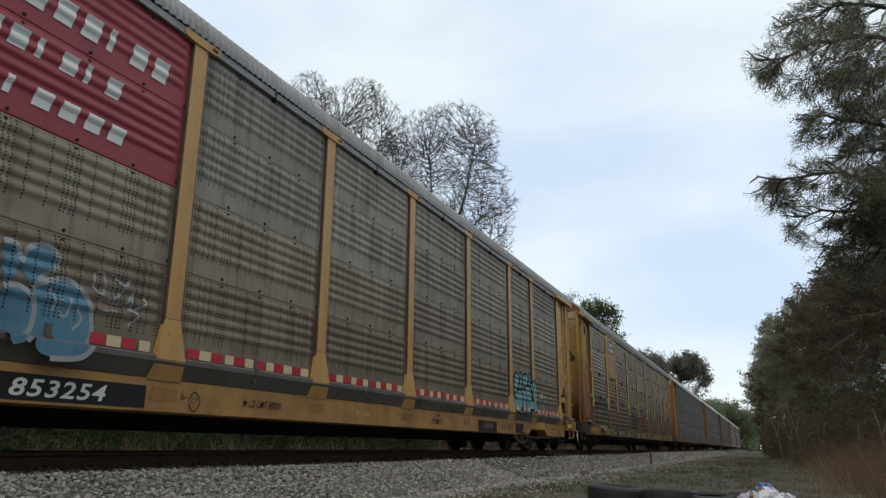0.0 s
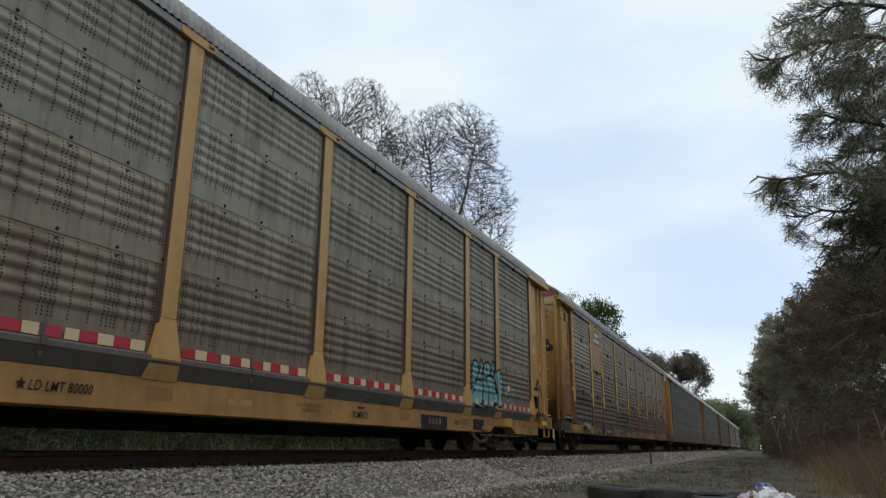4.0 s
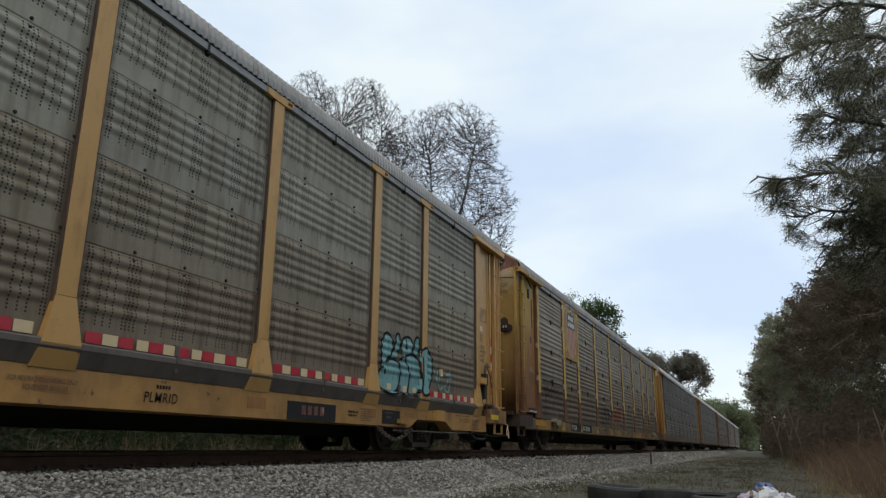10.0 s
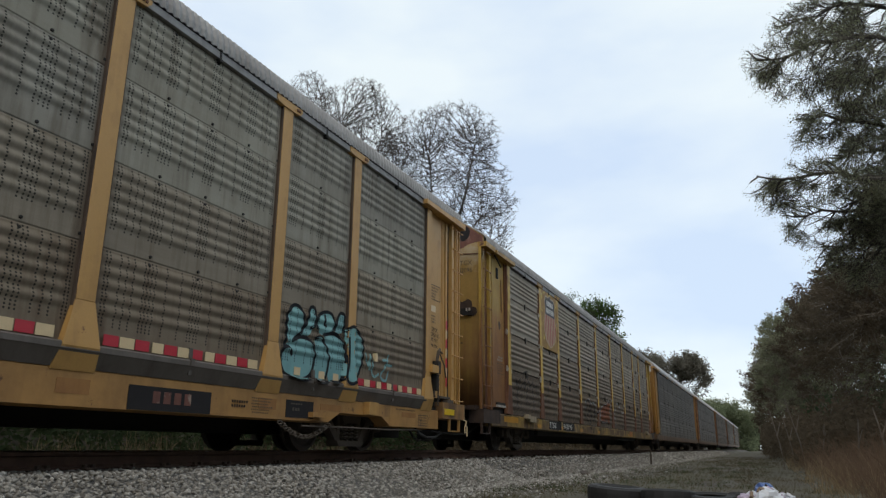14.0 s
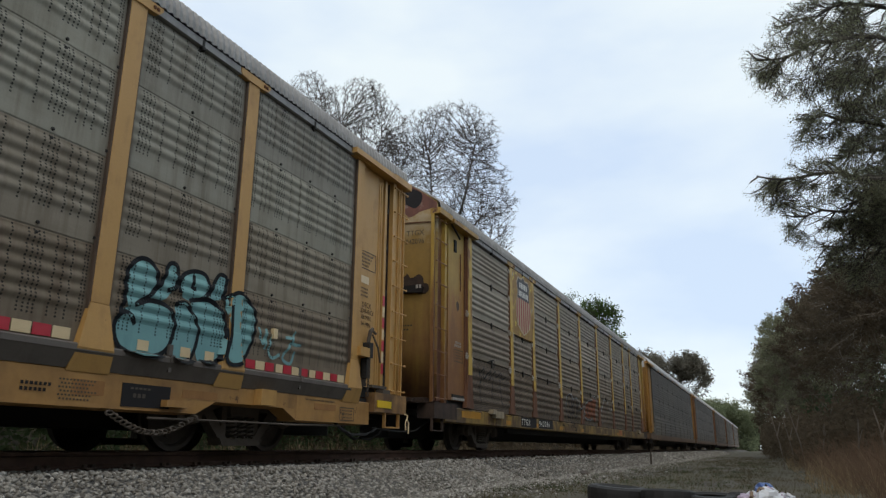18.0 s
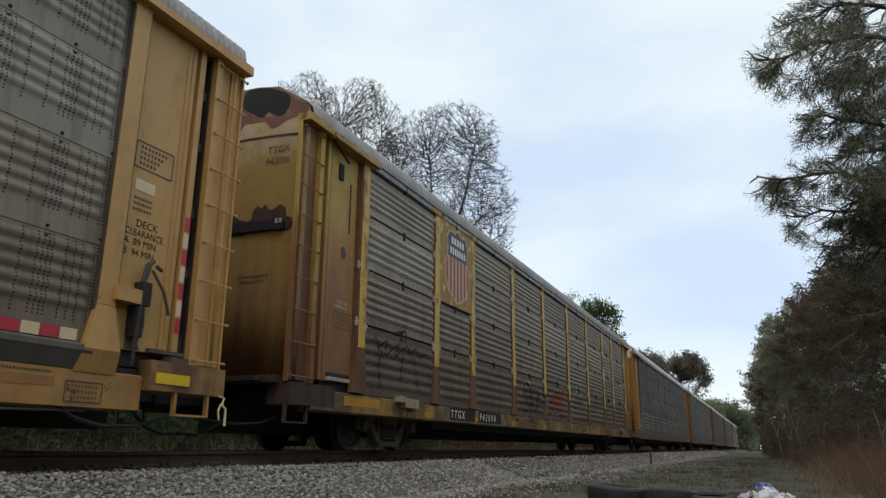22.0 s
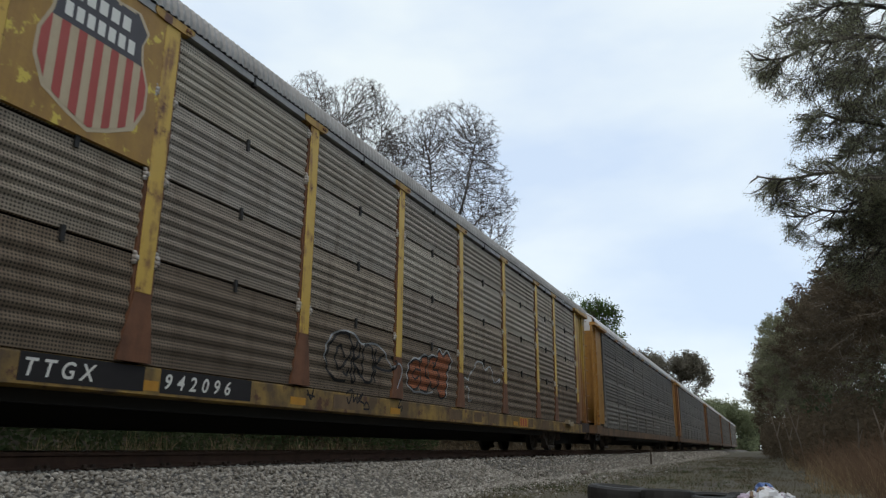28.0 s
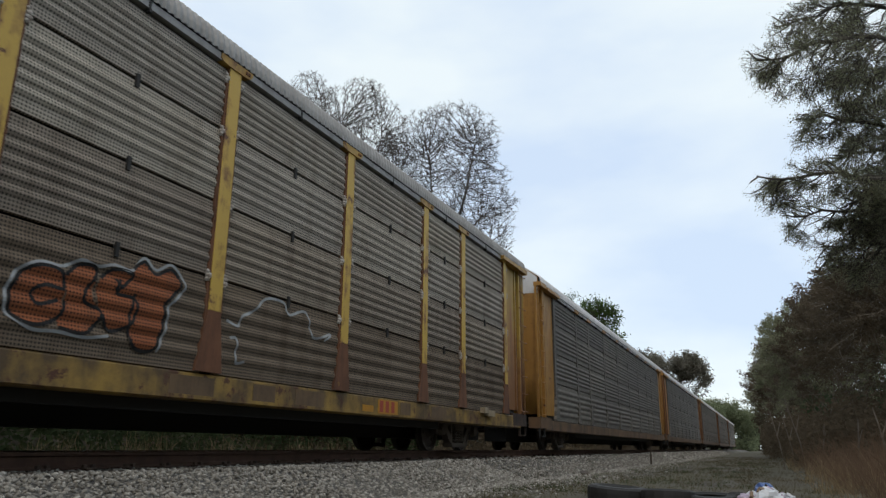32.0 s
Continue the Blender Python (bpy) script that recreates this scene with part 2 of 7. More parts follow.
M_YELLOW_C = paint("orange_yellow_paint", (0.36, 0.18, 0.034), (0.16, 0.07, 0.022), 0.48, 0.75, 0.55, chips=(0.10, 0.035, 0.015), chip_lo=0.62, chip_hi=0.68)
M_SILL_B = paint("grimy_yellow_sill", (0.38, 0.235, 0.05), (0.07, 0.045, 0.027), 0.38, 0.56, 0.6, scale=1.6, streak=0.3, chips=(0.08, 0.03, 0.015), chip_lo=0.56, chip_hi=0.62)
M_POST_B = paint("yellow_post_rusting", (0.56, 0.36, 0.06), (0.19, 0.08, 0.03), 0.50, 0.60, 0.55, chips=(0.10, 0.035, 0.016), chip_lo=0.60, chip_hi=0.65, chip_scale=3.0)
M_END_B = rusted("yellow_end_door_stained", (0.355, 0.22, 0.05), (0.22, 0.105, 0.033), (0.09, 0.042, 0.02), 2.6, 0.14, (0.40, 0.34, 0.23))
M_DOOR_B = rusted("yellow_paint_gone_brown", (0.46, 0.295, 0.05), (0.33, 0.155, 0.042), (0.19, 0.08, 0.03), 3.9, 0.13)
M_LADDER_B = rusted("ladder_plate_gone_brown", (0.40, 0.25, 0.055), (0.19, 0.082, 0.036), (0.11, 0.045, 0.03), 5.2, 0.12)
M_STILE_B = rusted("yellow_stile_rusting", (0.50, 0.315, 0.05), (0.25, 0.115, 0.032), (0.13, 0.05, 0.022), 3.0, 0.13)
M_CREAM = paint("dirty_cream_paint", (0.40, 0.33, 0.22), (0.14, 0.10, 0.06), 0.42, 0.66, 0.65)
M_BEAM_B = paint("rust_black_beam", (0.06, 0.034, 0.022), (0.018, 0.012, 0.010), 0.42, 0.62, 0.85, chips=(0.20, 0.12, 0.04), chip_lo=0.66, chip_hi=0.7)
M_SILL_C = paint("dull_brown_sill", (0.18, 0.10, 0.048), (0.06, 0.04, 0.025), 0.4, 0.6, 0.7, scale=1.6)
M_EDGE = paint("rusty_sheet_edge", (0.10, 0.065, 0.045), (0.04, 0.028, 0.022), 0.45, 0.65, 0.8)
M_RUST = paint("brown_rust", (0.18, 0.075, 0.034), (0.05, 0.022, 0.014), 0.4, 0.7, 0.8, chips=(0.28, 0.15, 0.03), chip_lo=0.66, chip_hi=0.7)
M_MAROON = paint("faded_primer", (0.19, 0.075, 0.052), (0.075, 0.032, 0.028), 0.42, 0.68, 0.75, chips=(0.40, 0.33, 0.26), chip_lo=0.60, chip_hi=0.70, chip_scale=2.6)
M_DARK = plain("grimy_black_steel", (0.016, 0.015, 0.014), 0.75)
M_GRIME = plain("dusty_cast_steel", (0.095, 0.075, 0.058), 0.85, 0.0, 0.5, 6.0, 0.3)
M_BUMPER = paint("dark_grey_rail", (0.115, 0.097, 0.083), (0.06, 0.048, 0.038), 0.45, 0.7, 0.5)
M_ROOF = paint("galvanised_roof", (0.33, 0.325, 0.315), (0.21, 0.20, 0.19), 0.45, 0.7, 0.6, 0.1, 2.0)
M_ROOF_W = paint("pale_roof", (0.62, 0.62, 0.62), (0.4, 0.39, 0.38), 0.45, 0.7, 0.5, 0.1, 2.0)
M_FASCIA = paint("grey_eave_rail", (0.30, 0.295, 0.285), (0.18, 0.17, 0.16), 0.45, 0.7, 0.55, 0.1)
M_WHITE = plain("white_marking", (0.72, 0.71, 0.66), 0.6, 0, 0.12)
M_REFL_R = plain("red_reflector", (0.50, 0.03, 0.05), 0.35, 0, 0.15)
M_REFL_W = plain("cream_reflector", (0.72, 0.56, 0.33), 0.35, 0, 0.12)
M_BLACK = plain("black_marking", (0.013, 0.011, 0.012), 0.9, 0, 0.3)
M_NAVY = plain("dark_blue_marking", (0.045, 0.040, 0.046), 0.55, 0, 0.25)
M_STENCIL = plain("faded_black_stencil", (0.08, 0.06, 0.035), 0.6, 0, 0.3)
M_REFL_Y = plain("yellow_reflector", (0.78, 0.52, 0.02), 0.4, 0, 0.12)
M_AMBER = paint("amber_repaint", (0.50, 0.24, 0.02), (0.3, 0.14, 0.03), 0.5, 0.8, 0.5)
M_DIRT = paint("dull_brown_repaint", (0.16, 0.10, 0.05), (0.07, 0.045, 0.03), 0.45, 0.7, 0.7)
M_RUST_PALE = paint("pale_rust_stain", (0.36, 0.17, 0.05), (0.22, 0.10, 0.035), 0.45, 0.7, 0.7)
M_SIGN_B = paint("sign_yellow_peeling", (0.36, 0.20, 0.03), (0.23, 0.115, 0.025), 0.42, 0.65, 0.55, chips=(0.58, 0.44, 0.06), chip_lo=0.57, chip_hi=0.6, chip_scale=5.0)
M_SHIELD_C = paint("cream_shield", (0.50, 0.40, 0.26), (0.36, 0.27, 0.17), 0.5, 0.8, 0.6)
M_SHIELD_R = paint("red_shield", (0.38, 0.06, 0.045), (0.25, 0.05, 0.04), 0.5, 0.8, 0.6)
M_WELD = paint("pale_weld", (0.42, 0.39, 0.35), (0.16, 0.085, 0.045), 0.46, 0.66, 0.6, 0.1, 14.0)
M_WHEEL = paint("worn_wheel_steel", (0.085, 0.068, 0.055), (0.05, 0.04, 0.032), 0.4, 0.7, 0.65, 0.2)
M_RAIL = paint("rusty_rail", (0.105, 0.056, 0.036), (0.06, 0.032, 0.022), 0.4, 0.7, 0.75, 0.2, 4.0, 0.1)
M_RAILTOP = plain("polished_railhead", (0.35, 0.33, 0.31), 0.35, 0.8)


# ---------------------------------------------------------------- mesh helpers
def part(name, bm, material, parent, label="", smooth=False):
    """Link a bmesh as one mesh object under a thing or a part; with no parent it is a thing of its own."""
    me = bpy.data.meshes.new(name)
    bm.to_mesh(me)
    bm.free()
    for mm in (material if isinstance(material, (list, tuple)) else [material]):
        me.materials.append(mm)
    if smooth:
        for p in me.polygons:
            p.use_smooth = True
    ob = new(name, me)
    ob.parent = parent
    if label:
        ob["label"] = label
    return ob


def again(ob, parent, m):
    """Another object on the same mesh, under parent at the pose m."""
    o = new(ob.name.split(".")[0], ob.data)
    o.parent = parent
    o.matrix_basis = m
    if "label" in ob:
        o["label"] = ob["label"]
    return o


def box(bm, x0, x1, y0, y1, z0, z1, mi=0, bevel=0.0):
    vs = [bm.verts.new((x, y, z)) for x in (x0, x1) for y in (y0, y1) for z in (z0, z1)]
    fs = []
    for q in ((0, 1, 3, 2), (4, 6, 7, 5), (0, 4, 5, 1), (2, 3, 7, 6), (0, 2, 6, 4), (1, 5, 7, 3)):
        f = bm.faces.new([vs[i] for i in q])
        f.material_index = mi
        fs.append(f)
    if bevel:
        es = {e for f in fs for e in f.edges}
        bmesh.ops.bevel(bm, geom=list(es), offset=bevel, segments=1, affect="EDGES")
    return vs


def prism(bm, pts, axis, a, b, mi=0):
    """Extrude a polygon (two coordinates) from a to b along axis 0, 1 or 2."""
    def at(p, w):
        c = list(p)
        c.insert(axis, w)
        return bm.verts.new(c)
    lo, hi = [at(p, a) for p in pts], [at(p, b) for p in pts]
    n = len(pts)
    fs = [bm.faces.new(lo), bm.faces.new(hi[::-1])]
    for i in range(n):
        fs.append(bm.faces.new((lo[i], hi[i], hi[(i + 1) % n], lo[(i + 1) % n])))
    for f in fs:
        f.material_index = mi
    bmesh.ops.recalc_face_normals(bm, faces=fs)


def tube(bm, pts, radii, sides=6, mi=0, caps=True):
    """A tapered tube along pts."""
    rings = []
    n = len(pts)
    for i, p in enumerate(pts):
        p = Vector(p)
        d = (Vector(pts[min(i + 1, n - 1)]) - Vector(pts[max(i - 1, 0)]))
        d = d.normalized() if d.length > 1e-9 else Vector((0, 0, 1))
        a = d.orthogonal().normalized()
        b = d.cross(a)
        r = radii[i] if isinstance(radii, (list, tuple)) else radii
        rings.append([bm.verts.new(p + r * (math.cos(2 * math.pi * k / sides) * a + math.sin(2 * math.pi * k / sides) * b)) for k in range(sides)])
    for r0, r1 in zip(rings, rings[1:]):
        # match rings so that the tube does not twist
        best = min(range(sides), key=lambda s: (r0[0].co - r1[s].co).length)
        for k in range(sides):
            f = bm.faces.new((r0[k], r0[(k + 1) % sides], r1[(k + 1 + best) % sides], r1[(k + best) % sides]))
            f.material_index = mi
    if caps:
        for r in (rings[0][::-1], rings[-1]):
            f = bm.faces.new(r)
            f.material_index = mi


def lathe(bm, profile, axis_y=True, n=24, mi=0):
    """Spin (radius, along) round the x axis through the origin."""
    rings = []
    for r, a in profile:
        rings.append([bm.verts.new((a, r * math.cos(2 * math.pi * k / n), r * math.sin(2 * math.pi * k / n))) for k in range(n)])
    for r0, r1 in zip(rings, rings[1:]):
        for k in range(n):
            f = bm.faces.new((r0[k], r0[(k + 1) % n], r1[(k + 1) % n], r1[k]))
            f.material_index = mi
    for r in (rings[0], rings[-1]):
        bm.faces.new(r)


def thing(name, label, category, m=None, group="", kind=""):
    e = new(name)
    if m is not None:
        e.matrix_basis = m
    return tagged(e, label, category, group, kind)


class Soup:
    """Collects vertices and faces and links them as one mesh."""
    def __init__(self):
        self.v, self.f = [], []

    def tube(self, p0, p1, r0, r1, sides=4):
        d = (p1 - p0)
        if d.length < 1e-6:
            return
        d.normalize()
        a = d.orthogonal().normalized()
        b = d.cross(a)
        n = len(self.v)
        for p, r in ((p0, r0), (p1, r1)):
            for k in range(sides):
                t = 2 * math.pi * k / sides
                self.v.append(p + r * (math.cos(t) * a + math.sin(t) * b))
        for k in range(sides):
            self.f.append((n + k, n + (k + 1) % sides, n + sides + (k + 1) % sides, n + sides + k))

    def leaf(self, p, d, w, l, rng):
        a = d.orthogonal().normalized()
        a = (Matrix.Rotation(rng.uniform(0, 6.28), 3, d) @ a) * w
        n = len(self.v)
        m = p + d * l * 0.5
        self.v += [p, m + a, p + d * l, m - a]
        self.f.append((n, n + 1, n + 2, n + 3))

    def link(self, name, material, parent, smooth=False):
        me = bpy.data.meshes.new(name)
        me.from_pydata([tuple(v) for v in self.v], [], self.f)
        me.materials.append(material)
        if smooth:
            me.polygons.foreach_set("use_smooth", [True] * len(me.polygons))
        o = new(name, me)
        o.parent = parent
        return o


# ---------------------------------------------------------------- railcars
HALF = 13.75
POSTS = [-11.95, -9.04, -7.085, -4.215, -1.345, 1.525, 4.385, 7.25, 9.19, 12.0]
SIDE = 1.512
POST_FACE = 1.562
POST_HALF = 0.108
FACE = 1.58
SILL = 1.495
SHEETS = [(3.715, 4.60), (2.795, 3.715), (1.905, 2.795), (0.95, 1.905)]
SHEETS_B = [(3.785, 4.60), (2.865, 3.785), (1.955, 2.865), (0.84, 1.955)]


def ridge(z, height, style="A"):
    """How far a sheet stands out at z above its foot: flat bands and five rolled ridges."""
    lo, hi, amp = (height - 0.66, height - 0.03, 0.023) if style == "A" else (0.13, height - 0.13, 0.027)
    if z <= lo or z >= hi:
        return 0.0
    u = ((z - lo) / (hi - lo) * 5.0) % 1.0
    return amp * (0.5 - 0.5 * math.cos(2 * math.pi * u)) ** 0.8


def side_x(y, z, style):
    """Where the near side's surface lies, for paint that lies on it."""
    for p in POSTS:
        top = 1.35 if style == "A" else 1.55
        if abs(y - p) < POST_HALF + 0.005 and z > top:
            return POST_FACE + 0.004
        k = (top - z) / (0.44 if style == "A" else 0.69)
        if abs(y - p) < POST_HALF + 0.005 + 0.10 * max(0.0, k) and 0.845 < z <= top:
            return POST_FACE + 0.008 + (0.028 if style == "A" else -0.012) * k
    for lo, hi in (SHEETS if style == "A" else SHEETS_B):
        if lo <= z < hi:
            return SIDE + ridge(z - lo, hi - lo, style) + 0.006
    return FACE + (0.05 if style == "A" else 0.034)


def sheet_mesh(width, height, style):
    """One rolled sheet; its ridges die out before the posts."""
    bm = bmesh.new()
    top = height - (0.004 if style == "A" else 0.022)
    lo, hi = (height - 0.66, height - 0.03) if style == "A" else (0.13, height - 0.13)
    zs = [0.0, 0.012, 0.016, lo - 0.012] + [lo + (hi - lo) * i / 40.0 for i in range(41)] + [top - 0.016, top - 0.012, top]
    h = width / 2
    ys = [(-h, 0.0), (-h + 0.05, 0.0), (-h + 0.09, 0.55), (-h + 0.14, 1.0), (h - 0.14, 1.0), (h - 0.09, 0.55), (h - 0.05, 0.0), (h, 0.0)] if style == "A" else [(-h, 1.0), (h, 1.0)]
    rows = [[bm.verts.new((ridge(z, height, style) * k - ((0.005 if style == "A" else 0.02) if z in (0.0, top) else 0.0), y, z)) for y, k in ys] for z in zs]
    for n, (a, b) in enumerate(zip(rows, rows[1:])):
        for k in range(len(ys) - 1):
            f = bm.faces.new((a[k], a[k + 1], b[k + 1], b[k]))
            f.smooth = 3 <= n < len(zs) - 4
    back = [[bm.verts.new((-0.03, -h, z)), bm.verts.new((-0.03, h, z))] for z in (0.0, top)]
    bm.faces.new((back[0][1], back[0][0], back[1][0], back[1][1]))
    if style == "A":
        for y in (-0.69, 0.02, 0.70) if width > 2 else (-0.02,):
            for z in (0.045, height - 0.045):
                m = bmesh.ops.create_icosphere(bm, subdivisions=1, radius=0.021)
                bmesh.ops.transform(bm, matrix=pose(0.004, y, z), verts=m["verts"])
                for v in m["verts"]:
                    for f in v.link_faces:
                        f.material_index = 1
        for y in (-h + 0.03, h - 0.03):
            box(bm, 0, 0.012, y - 0.012, y + 0.012, 0.05, 0.075, mi=1)
    return bm


def roof_mesh(half):
    """A roof of cross-wise corrugations, bent down at both eaves."""
    prof = [(-1.575, 4.705), (-1.58, 4.80), (-1.555, 4.90), (-1.49, 4.97), (-1.16, 5.20), (-0.92, 5.35), (-0.55, 5.41), (0, 5.43), (0.55, 5.41), (0.92, 5.35), (1.16, 5.20), (1.49, 4.97), (1.555, 4.90), (1.58, 4.80), (1.575, 4.705)]
    bm = bmesh.new()
    step, rows = 0.026, []
    n = int(2 * half / step)
    for i in range(n + 1):
        y = -half + 2 * half * i / n
        h = (0.0, 0.0, 0.026, 0.026)[i % 4]
        rows.append([bm.verts.new((x + math.copysign(h, x) * (1.0 if abs(x) > 1.4 else 0), y, z + (h if z > 4.85 else 0))) for x, z in prof])
    for a, b in zip(rows, rows[1:]):
        for k in range(len(prof) - 1):
            bm.faces.new((a[k], b[k], b[k + 1], a[k + 1]))
    bmesh.ops.recalc_face_normals(bm, faces=bm.faces[:])
    return bm


def post_mesh(zf, zt, rusty=False):
    bm = bmesh.new()
    box(bm, SIDE - 0.05, POST_FACE, -POST_HALF, POST_HALF, zf, zt, bevel=0.006)
    if rusty:
        for f in bm.faces:
            f.normal_update()
            if abs(f.normal.y) > 0.9:
                f.material_index = 1
    return bm


def bracket_mesh():
    """The plate that ties a post to the eave: a bar with cut corners and two bolts."""
    bm = bmesh.new()
    prism(bm, [(-0.30, 4.695), (0.30, 4.695), (0.30, 4.655), (0.25, 4.60), (0.16, 4.585), (-0.16, 4.585), (-0.27, 4.60), (-0.30, 4.63)], 0, SIDE - 0.03, POST_FACE + 0.018)
    for y in (0.17, 0.22):
        box(bm, POST_FACE + 0.016, POST_FACE + 0.036, y - 0.014, y + 0.014, 4.625, 4.66, mi=1)
    return bm


def hook_mesh():
    """A short dark strap that holds the top sheet under the eave."""
    bm = bmesh.new()
    box(bm, SIDE, 1.576, -0.02, 0.02, 4.575, 4.69, bevel=0.006)
    box(bm, SIDE, 1.584, -0.012, 0.03, 4.555, 4.60, bevel=0.006)
    return bm


def foot_mesh(zf, zb, skirt):
    """The flared foot of a side post; on wagons with a side rail it also folds over the rail."""
    bm = bmesh.new()
    w = POST_HALF
    rows = [(POST_FACE - 0.002, w, zf), (POST_FACE - 0.012, 0.22, zb)]
    if skirt == "A":
        rows = [(POST_FACE - 0.002, w, zf), (FACE + 0.010, 0.205, 0.925), (SILL + 0.022, 0.24, 0.712)]
    front = [[bm.verts.new((x, -h, z)), bm.verts.new((x, h, z))] for x, h, z in rows]
    rear = [[bm.verts.new((SIDE - 0.05, -h, z)), bm.verts.new((SIDE - 0.05, h, z))] for x, h, z in rows]
    for i in range(len(rows) - 1):
        a, b, c, d = front[i], front[i + 1], rear[i], rear[i + 1]
        bm.faces.new((a[0], b[0], b[1], a[1]))
        bm.faces.new((a[0], c[0], d[0], b[0]))
        bm.faces.new((a[1], b[1], d[1], c[1]))
    bm.faces.new((front[0][0], front[0][1], rear[0][1], rear[0][0]))
    bm.faces.new((front[-1][0], rear[-1][0], rear[-1][1], front[-1][1]))
    bmesh.ops.recalc_face_normals(bm, faces=bm.faces[:])
    return bm


KIT = {}


def kit(key, make):
    """Meshes that many parts share."""
    if key not in KIT:
        me = bpy.data.meshes.new(key)
        bm = make()
        bm.to_mesh(me)
        bm.free()
        KIT[key] = me
    return KIT[key]


def piece(name, key, make, material, parent, m, label="", second=None):
    me = kit(key + "_" + material.name, make)
    if not me.materials:
        me.materials.append(material)
        me.materials.append(second or M_DARK)
    o = new(name, me)
    o.parent = parent
    o.matrix_basis = m
    if label:
        o["label"] = label
    return o


def wheelset_mesh():
    bm = bmesh.new()
    for s in (-1, 1):
        g = 0.755 * s
        lathe(bm, [(0.09, g - 0.10 * s), (0.16, g - 0.07 * s), (0.33, g - 0.03 * s), (0.37, g - 0.075 * s), (0.455, g - 0.075 * s), (0.455, g - 0.045 * s),
                   (0.425, g - 0.035 * s), (0.42, g + 0.06 * s), (0.37, g + 0.06 * s), (0.34, g + 0.01 * s), (0.17, g + 0.03 * s), (0.13, g + 0.08 * s), (0.08, g + 0.09 * s)], n=28)
    lathe(bm, [(0.085, -1.0), (0.085, 1.0)], n=12)
    # a cast mark and three holes make the turning seen
    for s in (-1, 1):
        for k in range(3):
            a = 2 * math.pi * k / 3
            x = s * 0.79
            box(bm, x - 0.012, x + 0.012, 0.25 * math.cos(a) - 0.03, 0.25 * math.cos(a) + 0.03, 0.25 * math.sin(a) - 0.03, 0.25 * math.sin(a) + 0.03)
    bmesh.ops.recalc_face_normals(bm, faces=bm.faces[:])
    return bm


def side_frame_mesh():
    """The cast side frame of a freight bogie, near side: a truss with windows, pedestals and a spring pocket."""
    bm = bmesh.new()
    x0, x1 = 0.93, 1.07
    top = [(-1.13, 0.50), (-0.95, 0.60), (-0.45, 0.66), (0.45, 0.66), (0.95, 0.60), (1.13, 0.50), (1.13, 0.36), (0.88, 0.36), (0.42, 0.53), (-0.42, 0.53), (-0.88, 0.36), (-1.13, 0.36)]
    prism(bm, top, 0, x0, x1)
    for s in (-1, 1):
        prism(bm, [(s * 0.70, 0.44), (s * 0.55, 0.49), (s * 0.27, 0.17), (s * 0.36, 0.10)], 0, x0, x1)
        prism(bm, [(s * 0.27, 0.54), (s * 0.36, 0.54), (s * 0.36, 0.12), (s * 0.27, 0.12)], 0, x0 + 0.01, x1 - 0.01)
        # bearing adaptor and end cap
        m = bmesh.ops.create_cone(bm, cap_ends=True, segments=14, radius1=0.125, radius2=0.10, depth=0.10)
        bmesh.ops.transform(bm, matrix=pose(1.09, s * 0.9, 0.42, 0, 90, 0), verts=m["verts"])
    prism(bm, [(-0.42, 0.16), (0.42, 0.16), (0.36, 0.07), (-0.36, 0.07)], 0, x0 - 0.04, x1 + 0.03)
    prism(bm, [(-0.30, 0.58), (0.30, 0.58), (0.26, 0.43), (-0.26, 0.43)], 0, x0 - 0.08, x1 + 0.05)
    return bm


def spring_mesh():
    bm = bmesh.new()
    pts = [(0.058 * math.cos(a), 0.058 * math.sin(a), 0.26 * a / (2 * math.pi * 5)) for a in np.linspace(0, 2 * math.pi * 5, 56)]
    tube(bm, [tuple(map(float, p)) for p in pts], 0.017, 5)
    return bm


def box_mesh(*a, **k):
    def make():
        bm = bmesh.new()
        box(bm, *a, **k)
        return bm
    return make


WHEELS = []


def bogie(car, y, near):
    """A two-axle bogie under car at y; near: with springs and brake gear."""
    b = part("bogie", box_into([(-0.95, 0.95, -0.20, 0.20, 0.36, 0.60)]), M_DARK, car, "dusty cast-steel freight bogie")
    b.matrix_basis = pose(0, y, 0)
    piece("side_frame", "side_frame", side_frame_mesh, M_GRIME, b, pose(0, 0, 0))
    piece("side_frame", "side_frame", side_frame_mesh, M_GRIME, b, pose(0, 0, 0, 0, 0, 180))
    if near:
        for s in (-0.17, 0.0, 0.17):
            for x in (0.97, 1.06):
                piece("spring", "spring", spring_mesh, M_GRIME, b, pose(x, s, 0.165))
    for s in (-0.9, 0.9):
        w = piece("wheelset", "wheelset", wheelset_mesh, M_WHEEL, car, pose(0, y + s, 0.42), "steel wheels on an axle")
        if near:
            WHEELS.append((w, y + s))


def box_into(boxes):
    bm = bmesh.new()
    for b in boxes:
        box(bm, *b)
    return bm


def rung_mesh(length):
    def make():
        bm = bmesh.new()
        tube(bm, [(0, 0, 0), (0, length, 0)], 0.0105, 6)
        for yy in (0.015, length - 0.015):
            m = bmesh.ops.create_cone(bm, cap_ends=True, segments=8, radius1=0.021, radius2=0.016, depth=0.03)
            bmesh.ops.transform(bm, matrix=pose(0, yy, 0, 0, 90, 0), verts=m["verts"])
        return bm
    return make


